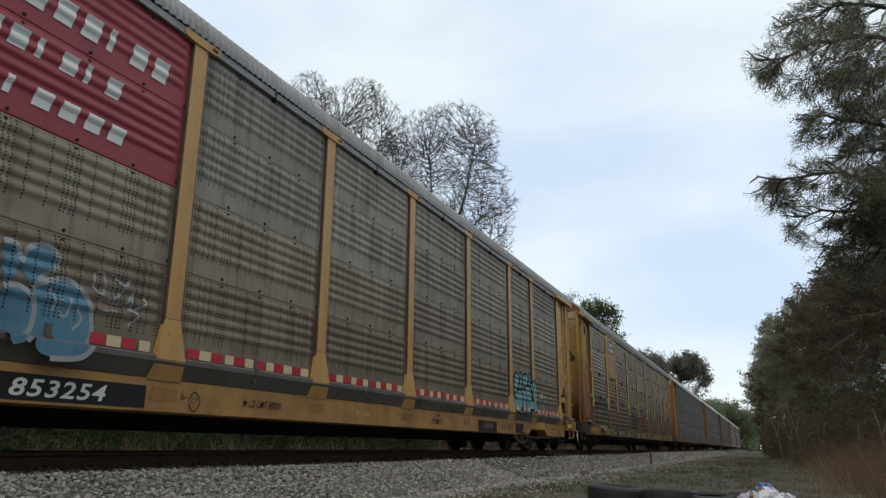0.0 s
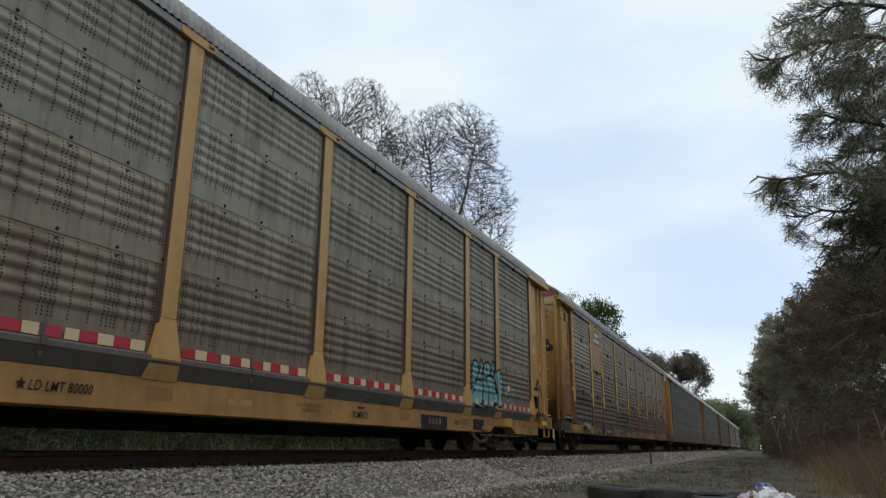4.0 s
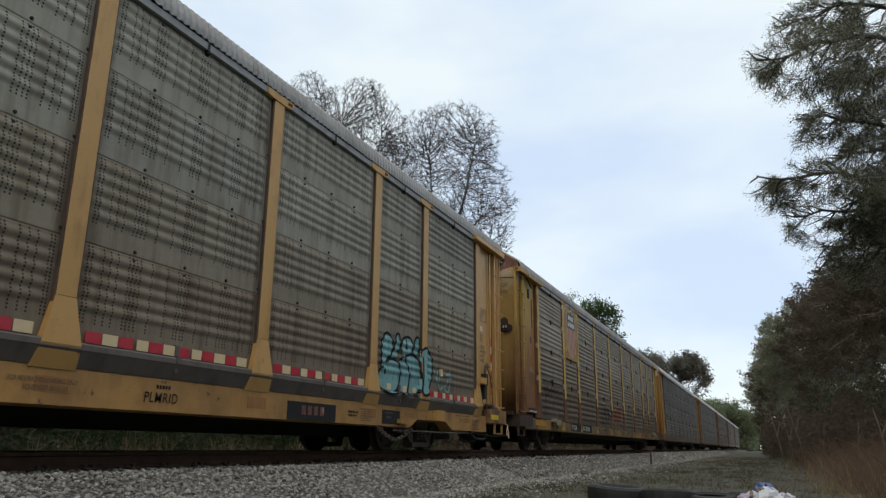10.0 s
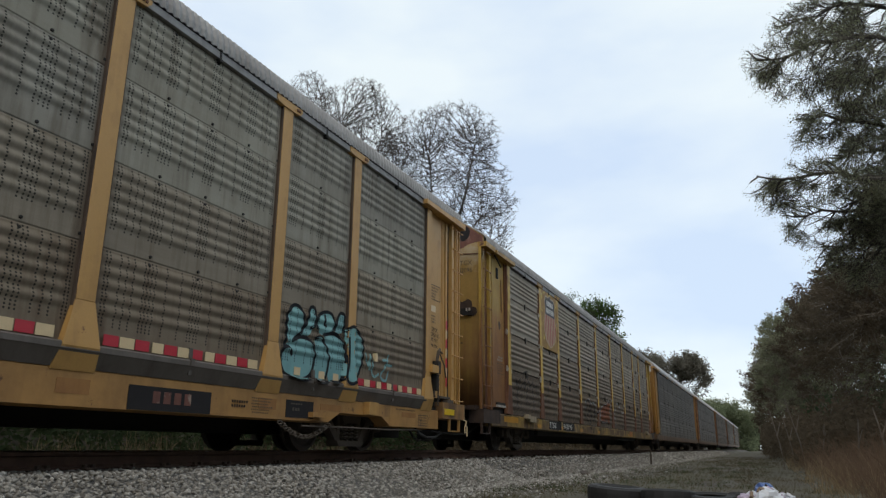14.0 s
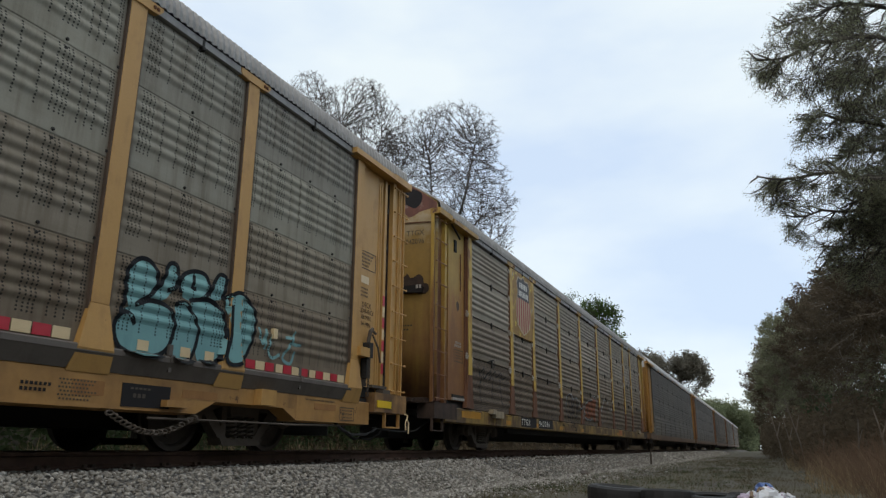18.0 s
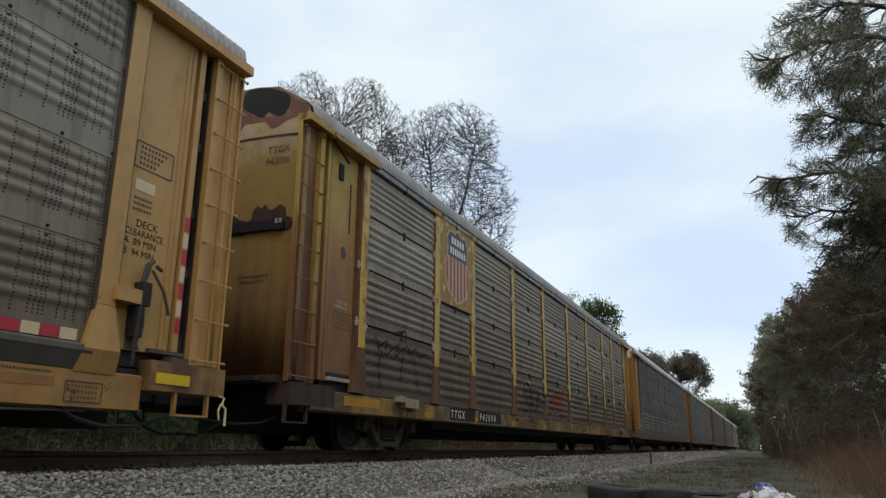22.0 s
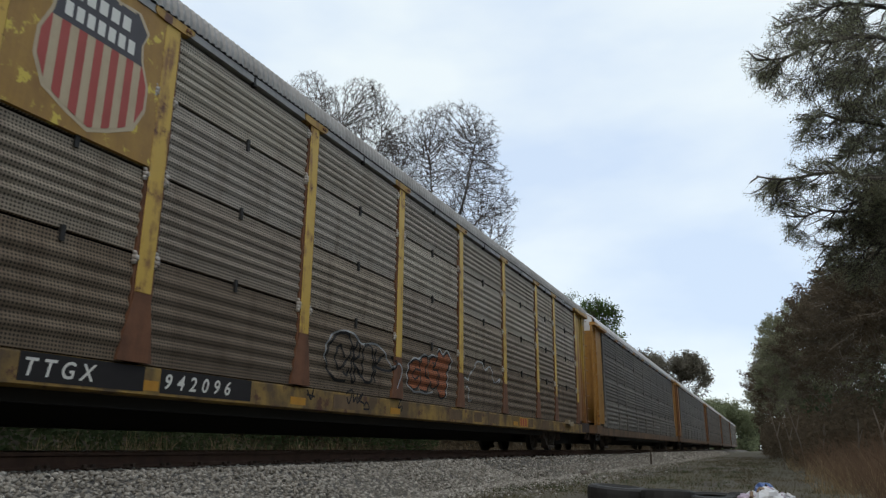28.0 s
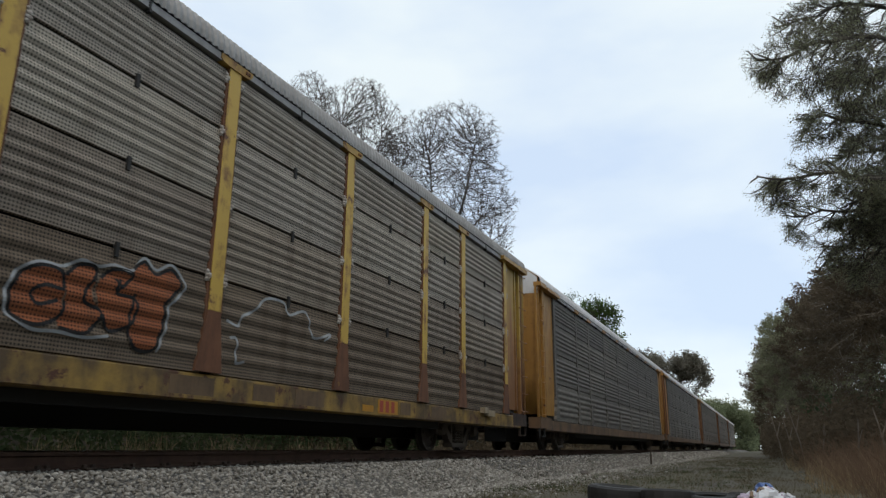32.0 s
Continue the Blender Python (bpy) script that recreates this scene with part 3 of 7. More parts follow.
def ladder(parent, cfg, s, x):
    """A corner ladder on its backing plate: inner stile, outer flange, nine rungs. s: which end, x: which side."""
    def at(a, b, c, d, e, f):
        lo, hi = sorted((s * c, s * d))
        l2, h2 = sorted((x * a, x * b))
        return (l2, h2, lo, hi, e, f)
    lad = part("ladder", box_into([at(1.42, 1.45, 13.22, 13.75, 0.93, 4.62)]), cfg["ladder"], parent, cfg.get("ladder_label", ""))
    part("stile", box_into([at(1.42, 1.53, 13.195, 13.30, 0.90, 4.64)]), cfg.get("stile", cfg["ladder"]), lad)
    part("stile", box_into([at(1.42, 1.485, 13.722, 13.752, 0.90, 4.64)]), cfg.get("stile", cfg["ladder"]), lad)
    part("rib", box_into([at(1.45, 1.475, 13.52, 13.56, 0.93, 4.60)]), cfg["ladder"], lad)
    for i in range(9):
        z = 0.97 + 3.58 * i / 8
        piece("rung", "rung", rung_mesh(0.52), cfg.get("rung", cfg["ladder"]), lad, pose(x * 1.545, s * 13.49 - 0.26, z))
    return lad


def end_wall(parent, y, s, material, label, half_w=1.50):
    """The end of the car: bulging doors under an arched top. s: which way it faces."""
    bm = bmesh.new()
    def out(x):
        return s * 0.05 * (1 - min(1.0, abs(x) / half_w) ** 4)
    xs = [-half_w + 2 * half_w * i / 20 for i in range(21)]
    def top(x):
        a = abs(x)
        return 5.40 if a < 0.5 else 5.40 - 0.06 * (a - 0.5) / 0.42 if a < 0.92 else 5.34 - 0.66 * (a - 0.92)
    zs = [0.98, 2.0, 3.0, 4.0, 4.55]
    cols = [[bm.verts.new((x, y + out(x), z)) for z in zs] + [bm.verts.new((x, y + out(x), max(top(x), 4.56)))] for x in xs]
    for a, b in zip(cols, cols[1:]):
        for k in range(len(zs)):
            bm.faces.new((a[k], b[k], b[k + 1], a[k + 1])).smooth = True
    bmesh.ops.recalc_face_normals(bm, faces=bm.faces[:])
    bmesh.ops.solidify(bm, geom=bm.faces[:], thickness=0.04)
    return part("end_door", bm, material, parent, label)


def railcar(name, label, cfg, index):
    car = thing(name, label, "railcar", pose(TRACK_X, FIRST + PITCH * index, 0), "train of car carriers")
    near = index < 3
    fr, pn, sill_m = cfg["frame"], cfg["panel"], cfg["sill"]
    sheets = cfg["sheets"]
    skirt = cfg["skirt"]
    # roof and eaves
    piece("roof", "roof", lambda: roof_mesh(HALF - 0.12), cfg["roof"], car, pose(0, 0, 0), cfg.get("roof_label", ""))
    for s in (1, -1):
        m = pose(0, 0, 0, 0, 0, 0 if s > 0 else 180)
        piece("eave_rail", "eave_rail", lambda: box_into([(1.40, 1.568, -12.0, 12.0, 4.604, 4.694)]), M_FASCIA, car, m)
        # panels
        for i, (a, b) in enumerate(zip(POSTS, POSTS[1:])):
            w, mid = b - a - 2 * POST_HALF + 0.008, (a + b) / 2
            for k, (lo, hi) in enumerate(sheets):
                mat = cfg.get("panel_low", pn) if k == 3 else cfg.get("panel_mid", pn) if k == 2 else pn
                red = cfg.get("red", ())
                if s > 0 and i in red and k < 2:
                    mat = M_RED
                if s > 0 and (i, k) in cfg.get("plain_at", {}):
                    mat = cfg["plain_at"][(i, k)]
                x, y = SIDE * s, mid * s
                piece("panel", "panel%s%.2f_%.3f" % (skirt, w, hi - lo), lambda w=w, h=hi - lo: sheet_mesh(w, h, skirt), mat, car, pose(x, s * mid, lo, 0, 0, 0 if s > 0 else 180))
        for a, b in zip(POSTS, POSTS[1:]) if near else ():
            piece("eave_hook", "eave_hook", hook_mesh, M_DARK, car, pose(0, s * ((a + b) / 2 - 0.01), 0, 0, 0, 0 if s > 0 else 180))
        # posts with their brackets
        for p in POSTS:
            rot = 0 if s > 0 else 180
            zf = 1.35 if skirt == "A" else 1.55
            # tan wagon: M_EDGE paints the shaded post sides and edge strips dark
            piece("post", "post" + skirt, lambda: post_mesh(zf, 4.60, True), cfg.get("post", fr), car, pose(-0.03 * s if cfg.get("post") == pn else 0, s * p, 0, 0, 0, rot), "", M_EDGE if skirt == "A" else M_RUST if cfg.get("post") == M_POST_B else cfg.get("post", fr))
            piece("post_foot", "foot" + skirt, lambda: foot_mesh(zf, 0.905 if skirt == "A" else 0.86, skirt), cfg.get("foot", cfg.get("post", fr)), car, pose(0, s * p, 0, 0, 0, rot))
            if skirt == "A":
                for e in (-1, 1):
                    piece("edge_strip", "edge_strip", lambda: box_into([(SIDE - 0.02, POST_FACE - 0.012, -0.008, 0.008, 0.96, 4.60)]), M_EDGE, car, pose(0, s * (p + e * (POST_HALF + 0.006)), 0, 0, 0, rot))
            piece("bracket", "bracket", bracket_mesh, fr, car, pose(0, s * p, 0, 0, 0, 0 if s > 0 else 180), "", M_RUST)
        # skirt
        if skirt == "A":
            def bumper():
                bm = bmesh.new()
                prism(bm, [(SIDE - 0.08, 0.968), (POST_FACE, 0.962), (FACE + 0.002, 0.945), (FACE + 0.004, 0.895), (FACE - 0.004, 0.882), (SILL + 0.018, 0.735), (SIDE - 0.08, 0.735)], 1, -11.9, 11.9)
                return bm
            piece("bumper_rail", "bumper", bumper, M_BUMPER, car, m, "dark grey side rail")
            def sill(y0, y1, zb):
                def make():
                    bm = bmesh.new()
                    prism(bm, [(1.2, 0.745), (SILL, 0.74), (SILL + 0.012, 0.725), (SILL + 0.012, zb), (1.2, zb - 0.01)], 1, y0, y1)
                    return bm
                return make
            for key, y0, y1, zb in (("sillA", -8.72, 8.72, 0.40), ("sillA1", 8.72, 10.62, 0.545), ("sillA2", 10.62, 12.59, 0.40), ("sillA3", -10.62, -8.72, 0.545), ("sillA4", -12.59, -10.62, 0.40)):
                piece("side_sill", key, sill(y0, y1, zb), sill_m, car, m)
            for e in (-1, 1):
                for y in (8.72, 10.62):
                    d = -0.32 if y < 9 else 0.32
                    def gus(y=y, d=d):
                        bm = bmesh.new()
                        prism(bm, [(y, 0.40), (y, 0.55), (y - d, 0.55)], 0, 1.25, SILL + 0.010)
                        return bm
                    piece("sill_gusset", "gus%.1f" % y, gus, sill_m, car, pose(0, 0, 0, 0, 0, 0 if s > 0 else 180) if e > 0 else Matrix.Diagonal((1, -1, 1, 1)) @ pose(0, 0, 0, 0, 0, 0 if s > 0 else 180))
        else:
            def sillb():
                bm = bmesh.new()
                prism(bm, [(1.2, 0.845), (SILL, 0.84), (SILL + 0.016, 0.82), (SILL + 0.016, 0.56), (SILL - 0.02, 0.545), (1.2, 0.545)], 1, -13.2, 13.2)
                return bm
            piece("side_sill", "sillB", sillb, sill_m, car, m)
    # underframe
    part("centre_sill", box_into([(-0.32, 0.32, -13.3, 13.3, 0.245, 0.74)]), M_DARK, car)
    part("floor", box_into([(-1.45, 1.45, -13.4, 13.4, 0.72, 0.80)]), M_DARK, car)
    for x in (-1.2, 1.2):
        part("stringer", box_into([(x - 0.05, x + 0.05, -8.6, 8.6, 0.42, 0.72)]), M_DARK, car)
    part("deck", box_into([(-1.40, 1.40, -13.3, 13.3, 2.66, 2.76)]), M_DARK, car)
    # added black sheets behind the sides: the dark inside, seen through seam gaps
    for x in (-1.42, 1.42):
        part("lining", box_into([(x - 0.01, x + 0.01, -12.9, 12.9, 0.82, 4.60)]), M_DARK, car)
    for y in (-10.05, 10.05):
        bogie(car, y, near)
    for s in (-1, 1):
        # coupler
        c = bmesh.new()
        box(c, -0.09, 0.09, min(s * 13.2, s * 14.3), max(s * 13.2, s * 14.3), 0.60, 0.80)
        box(c, -0.16, 0.16, min(s * 14.18, s * 14.42), max(s * 14.18, s * 14.42), 0.55, 0.86, bevel=0.03)
        part("coupler", c, M_DARK, car)
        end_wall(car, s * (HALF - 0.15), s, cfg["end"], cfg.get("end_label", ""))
        # the closed sides beyond the last posts
        for x in (-1, 1):
            def at(a, b, c, d, e, f):
                lo, hi = sorted((s * c, s * d))
                l2, h2 = sorted((x * a, x * b))
                return (l2, h2, lo, hi, e, f)
            part("corner_panel", box_into([at(1.40, 1.475, 12.05, 12.91, 0.98, 4.62)]), cfg["corner"], car, cfg.get("corner_label", ""))
            part("corner_flange", box_into([at(1.40, 1.495, 12.955, 13.04, 0.98, 4.60)]), cfg["corner"], car)
            # added dark plates line this gap; its shade is in their colour
            part("corner_slot", box_into([at(1.30, 1.38, 12.82, 13.2, 0.98, 4.62), at(1.38, 1.455, 13.172, 13.193, 0.98, 4.60)]), M_BEAM_B, car, "gap beside the ladder with its shade painted dark brown")
            ladder(car, cfg, s, x)
            part("hood", box_into([at(1.40, 1.66, 11.66, 13.1, 4.61, 4.70)]), cfg["frame"], car)
            part("hood", box_into([at(1.40, 1.62, 13.1, 13.75, 4.64, 4.76)]), cfg["frame"], car)
            part("end_sill", box_into([at(1.15, 1.60 if skirt == "A" else SILL + 0.018, 12.6, 13.72, 0.60, 0.90)]), cfg.get("end_sill", cfg["sill"]), car)
            bm = bmesh.new()
            e, g = (0.0, 0.0) if skirt == "A" else (-0.10, 0.25)
            for q in (at(1.54 + e, 1.59 + e, 12.98 + g, 13.01 + g, 0.36, 0.60), at(1.54 + e, 1.59 + e, 13.47 + g, 13.50 + g, 0.36, 0.60), at(1.54 + e, 1.59 + e, 13.01 + g, 13.47 + g, 0.36, 0.382)):
                box(bm, *q)
            part("step", bm, cfg.get("step", M_DARK) if skirt == "B" else cfg["sill"], car, "stirrup step")
    return car


M_END_SILL_A = paint("tan_end_sill_grimed", (0.37, 0.195, 0.06), (0.085, 0.045, 0.024), 0.36, 0.60, 0.65, scale=2.2, streak=0.4, chips=(0.06, 0.035, 0.025), chip_lo=0.60, chip_hi=0.66)
CFG_A = dict(end_sill=M_END_SILL_A, frame=M_YELLOW_A, panel=M_PANEL_A, sill=M_SILL_A, roof=M_ROOF, sheets=SHEETS, skirt="A", panel_low=M_PANEL_A_LOW, panel_mid=M_PANEL_A_MID, end=M_YELLOW_A, corner=M_YELLOW_A, ladder=M_YELLOW_A, red=(2,))
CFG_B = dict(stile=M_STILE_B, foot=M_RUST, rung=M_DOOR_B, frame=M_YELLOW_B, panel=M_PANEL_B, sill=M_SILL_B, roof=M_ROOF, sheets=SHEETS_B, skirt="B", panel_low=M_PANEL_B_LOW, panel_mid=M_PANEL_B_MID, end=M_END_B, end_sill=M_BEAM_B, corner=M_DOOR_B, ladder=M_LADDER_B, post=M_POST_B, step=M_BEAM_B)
CFG_C = dict(frame=M_YELLOW_C, panel=M_PANEL_C, sill=M_SILL_C, roof=M_ROOF_W, sheets=SHEETS_B, skirt="B", end=M_YELLOW_C, corner=M_YELLOW_C, ladder=M_YELLOW_C, post=M_PANEL_C)
CFG_D = dict(CFG_C, panel=M_PANEL_D, end=M_YELLOW_B, corner=M_RUST, ladder=M_RUST, post=M_PANEL_D)
CFG_E = dict(CFG_C, corner=M_RUST_PALE, ladder=M_RUST)
CARS = [
    railcar("car_carrier_wagon", "tan-yellow enclosed car carrier with grey ribbed sides and a red sign", CFG_A, 0),
    railcar("car_carrier_wagon", "rust-stained yellow enclosed car carrier with grey perforated sides", CFG_B, 1),
    railcar("car_carrier_wagon", "orange-ended car carrier with pale blue-grey sides and white roof", CFG_C, 2),
    railcar("car_carrier_wagon", "blue-grey-sided car carrier with rusty orange ends, far down the train", CFG_E, 3),
    railcar("car_carrier_wagon", "brown-grime-covered car carrier with dark rusty ends, far down the train", CFG_D, 4),
    railcar("car_carrier_wagon", "grey-sided car carrier with brown rusting ends, far down the train", CFG_D, 5),
    railcar("car_carrier_wagon", "last brown-grey car carrier at the end of the train", CFG_D, 6),
]


# ---------------------------------------------------------------- paint and fittings on the wagons
# spray-paint shapes: places along the wagon and heights, in metres
TEAL_BLOBS = [
    [(7.56, 1.59), (7.57, 1.8), (7.71, 1.9), (7.86, 1.88), (7.94, 1.75), (7.88, 1.57), (7.73, 1.44), (7.6, 1.4)],
    [(7.47, 1.18), (7.51, 1.31), (7.64, 1.41), (7.88, 1.5), (8.12, 1.48), (8.24, 1.35), (8.23, 1.16), (8.13, 1.0), (7.91, 0.93), (7.63, 0.95)],
    [(8.24, 1.51), (8.4, 1.56), (8.56, 1.4), (8.62, 1.23), (8.53, 1.0), (8.32, 0.94), (8.2, 1.01), (8.26, 1.23)],
    [(8.45, 1.59), (8.74, 1.66), (8.99, 1.55), (9.06, 1.3), (8.97, 1.01), (8.67, 0.96), (8.6, 1.16), (8.6, 1.38)],
]
TEAL_BLOBS += [
    [(9.01, 1.73), (9.24, 1.83), (9.51, 1.72), (9.59, 1.52), (9.48, 1.16), (9.27, 0.99), (9.09, 1.05), (9.14, 1.34)],
    [(7.7, 1.42), (7.96, 1.65), (8.12, 1.93), (8.22, 1.92), (8.22, 1.74), (8.08, 1.56), (7.88, 1.48)],
    [(8.28, 1.82), (8.46, 1.92), (8.66, 1.92), (8.73, 1.76), (8.58, 1.64), (8.35, 1.61)],
    [(8.73, 1.73), (8.9, 1.99), (9.01, 1.95), (8.95, 1.73), (8.8, 1.67)],
]
TEAL_LINES = [
    [(7.51, 1.31), (7.55, 1.47), (7.54, 1.66), (7.57, 1.8), (7.71, 1.91), (7.86, 1.89), (7.95, 1.75), (7.89, 1.58), (7.68, 1.42)],
    [(7.72, 1.23), (7.62, 1.33), (7.52, 1.31), (7.47, 1.17), (7.53, 1.02), (7.66, 0.95), (7.93, 0.93), (8.15, 1.01), (8.24, 1.17), (8.24, 1.35), (8.12, 1.48), (7.88, 1.5), (7.68, 1.42)],
    [(8.2, 0.99), (8.32, 0.93), (8.53, 0.98), (8.62, 1.23), (8.56, 1.4), (8.38, 1.56), (8.22, 1.52)],
    [(8.67, 0.96), (8.97, 1.01), (9.06, 1.3), (8.99, 1.55), (8.74, 1.66), (8.43, 1.6)],
]
TEAL_LINES += [
    [(8.99, 1.73), (9.24, 1.84), (9.52, 1.72), (9.6, 1.52), (9.49, 1.15), (9.28, 0.99), (9.06, 1.02), (9.13, 1.34), (9.11, 1.67)],
    [(7.89, 1.58), (8.01, 1.72), (8.1, 1.94), (8.22, 1.93), (8.22, 1.72), (8.09, 1.65)],
    [(8.27, 1.66), (8.28, 1.83), (8.46, 1.94), (8.67, 1.93), (8.73, 1.76), (8.58, 1.63)],
    [(8.48, 1.9), (8.46, 1.76), (8.52, 1.75)],
    [(8.73, 1.71), (8.83, 1.92), (8.91, 2.0), (9.02, 1.96), (8.95, 1.71)],
]
TEAL_TAG = [
    [(9.68, 1.5), (9.76, 1.3), (9.84, 1.49), (9.82, 1.24)],
    [(9.96, 1.44), (9.9, 1.25), (9.99, 1.15), (10.15, 1.21)],
    [(10.23, 1.44), (10.41, 1.43), (10.21, 1.18), (10.39, 1.12), (10.46, 1.28)],
    [(10.45, 1.55), (10.41, 1.39), (10.6, 1.38)],
]
BLUE_BLOBS = [
    [(-6.18, 1.71), (-6.08, 1.71), (-6.01, 1.6), (-6.03, 1.44), (-6.12, 1.36)],
    [(-6.0, 1.58), (-5.97, 1.69), (-5.84, 1.75), (-5.69, 1.73), (-5.67, 1.59), (-5.77, 1.49), (-5.86, 1.38), (-5.94, 1.46)],
    [(-5.84, 1.36), (-5.7, 1.46), (-5.5, 1.49), (-5.31, 1.38), (-5.21, 1.15), (-5.23, 0.98), (-5.36, 0.84), (-5.67, 0.79), (-5.82, 0.87), (-5.79, 1.06)],
    [(-6.12, 1.32), (-5.96, 1.36), (-5.84, 1.25), (-5.82, 1.06), (-5.89, 0.92), (-6.04, 0.88)],
]
BLUE_LINES = [
    [(-6.18, 1.71), (-6.07, 1.71), (-5.99, 1.58), (-5.96, 1.69), (-5.84, 1.76), (-5.68, 1.73), (-5.66, 1.59), (-5.77, 1.49), (-5.86, 1.37)],
    [(-5.86, 1.37), (-5.7, 1.47), (-5.5, 1.5), (-5.29, 1.38), (-5.2, 1.15), (-5.22, 0.97), (-5.36, 0.82), (-5.67, 0.78)],
    [(-6.12, 1.34), (-5.97, 1.36), (-5.82, 1.26), (-5.81, 1.04), (-5.9, 0.9)],
    [(-5.7, 1.41), (-5.62, 1.29), (-5.63, 1.21)],
    [(-5.56, 1.33), (-5.55, 1.19), (-5.48, 1.19), (-5.46, 1.35)],
]
BLUE_LINES += [
    [(-5.4, 1.28), (-5.32, 1.18), (-5.4, 1.07)],
    [(-5.24, 1.64), (-5.24, 1.5), (-5.12, 1.46), (-5.14, 1.65), (-5.22, 1.65)],
    [(-5.05, 1.66), (-4.88, 1.58), (-4.82, 1.66), (-4.93, 1.48), (-5.06, 1.4), (-4.85, 1.41), (-4.76, 1.54), (-4.77, 1.36), (-4.58, 1.46), (-4.64, 1.5)],
    [(-5.12, 1.3), (-4.94, 1.32)],
    [(-4.78, 1.2), (-4.67, 1.32), (-4.81, 1.36)],
]
ORANGE_BLOBS = [
    [(-0.93, 1.28), (-0.87, 1.46), (-0.71, 1.58), (-0.49, 1.57), (-0.43, 1.4), (-0.46, 1.16), (-0.68, 1.07), (-0.89, 1.13)],
    [(-0.44, 1.55), (-0.29, 1.67), (-0.11, 1.66), (-0.13, 1.4), (-0.0, 1.28), (-0.15, 1.07), (-0.44, 1.07), (-0.4, 1.32)],
    [(-0.06, 1.6), (0.1, 1.71), (0.32, 1.69), (0.4, 1.47), (0.38, 1.24), (0.12, 1.12), (-0.0, 1.27), (-0.08, 1.44)],
    [(0.32, 1.77), (0.47, 1.87), (0.61, 1.78), (0.84, 1.87), (0.97, 1.72), (0.8, 1.51), (0.78, 1.3), (0.69, 1.02), (0.44, 1.01), (0.34, 1.2), (0.38, 1.53)],
]
ORANGE_LINES = [
    [(-0.47, 1.31), (-0.68, 1.24), (-0.74, 1.34), (-0.62, 1.42), (-0.44, 1.42), (-0.49, 1.57), (-0.71, 1.58), (-0.88, 1.46), (-0.94, 1.27), (-0.9, 1.12), (-0.68, 1.06), (-0.46, 1.15), (-0.4, 1.32)],
    [(-0.44, 1.55), (-0.29, 1.68), (-0.1, 1.66), (-0.22, 1.37), (-0.0, 1.28), (-0.15, 1.06), (-0.44, 1.07)],
    [(-0.06, 1.6), (0.1, 1.72), (0.33, 1.7), (0.16, 1.5), (0.4, 1.47), (0.38, 1.24), (0.12, 1.12), (-0.0, 1.27)],
    [(0.32, 1.77), (0.47, 1.88), (0.62, 1.78), (0.85, 1.88), (0.98, 1.72), (0.8, 1.51), (0.79, 1.3), (0.69, 1.01), (0.44, 1.0), (0.34, 1.2), (0.38, 1.53)],
    [(0.12, 1.63), (0.21, 1.55)],
    [(0.19, 1.64), (0.13, 1.52)],
]
ORANGE_HALO = [
    [(-0.94, 1.11), (-0.98, 1.27), (-0.91, 1.48), (-0.71, 1.61), (-0.48, 1.62), (-0.29, 1.72), (-0.11, 1.7), (0.09, 1.76), (0.3, 1.75), (0.46, 1.92), (0.63, 1.83), (0.85, 1.93), (1.05, 1.73), (0.85, 1.48), (0.84, 1.29), (0.74, 0.99)],
    [(-0.94, 1.11), (-0.7, 1.02), (-0.45, 1.03), (-0.14, 1.02), (0.11, 1.07)],
]
DARK_LINES = [
    [(-3.04, 1.01), (-3.36, 1.01), (-3.57, 1.16), (-3.6, 1.35), (-3.46, 1.56), (-3.24, 1.7), (-2.98, 1.7), (-2.9, 1.49), (-3.03, 1.32), (-3.26, 1.17), (-3.36, 1.36), (-3.21, 1.52), (-3.11, 1.34)],
    [(-2.85, 1.56), (-2.78, 1.06), (-2.88, 1.04), (-2.87, 1.34), (-2.72, 1.63), (-2.64, 1.46), (-2.81, 1.31), (-2.53, 1.09)],
    [(-2.54, 1.58), (-2.53, 1.09), (-2.26, 1.08), (-2.21, 1.36), (-2.3, 1.62), (-2.51, 1.6)],
    [(-2.14, 1.6), (-2.15, 1.05)],
    [(-1.84, 1.54), (-2.11, 1.33), (-1.63, 1.29), (-1.43, 1.43), (-1.59, 1.54)],
    [(-3.11, 1.15), (-3.02, 1.09), (-2.96, 1.19)],
]
DARK_HALO = [
    [(-3.56, 1.12), (-3.64, 1.36), (-3.5, 1.61), (-3.24, 1.73), (-2.93, 1.75), (-2.7, 1.68), (-2.54, 1.62), (-2.25, 1.67), (-2.02, 1.66), (-1.8, 1.55), (-1.57, 1.36), (-1.36, 1.44), (-1.23, 1.32), (-1.39, 1.02)],
]
WHITE_TAG = [
    [(1.78, 1.49), (1.99, 1.45), (2.03, 1.57), (2.24, 1.67), (2.51, 1.88), (2.89, 1.89), (2.98, 1.75), (3.39, 1.85), (3.58, 1.53), (4.04, 1.64), (3.87, 1.52)],
    [(1.86, 1.29), (1.98, 1.29), (1.98, 1.02), (2.13, 1.04)],
]
BLACK_SCRIBBLE = [
    [(-11.43, 1.81), (-11.17, 1.54), (-11.28, 1.38), (-11.2, 1.03)],
    [(-11.33, 1.59), (-10.98, 1.79), (-11.04, 1.54), (-10.54, 1.78), (-10.7, 1.54), (-10.25, 1.78), (-10.15, 1.65), (-9.86, 1.78), (-9.75, 1.65), (-9.44, 1.72)],
    [(-10.73, 1.94), (-10.27, 2.03), (-10.3, 1.82)],
    [(-10.39, 1.64), (-10.49, 1.16)],
    [(-9.95, 1.63), (-9.76, 1.03)],
]
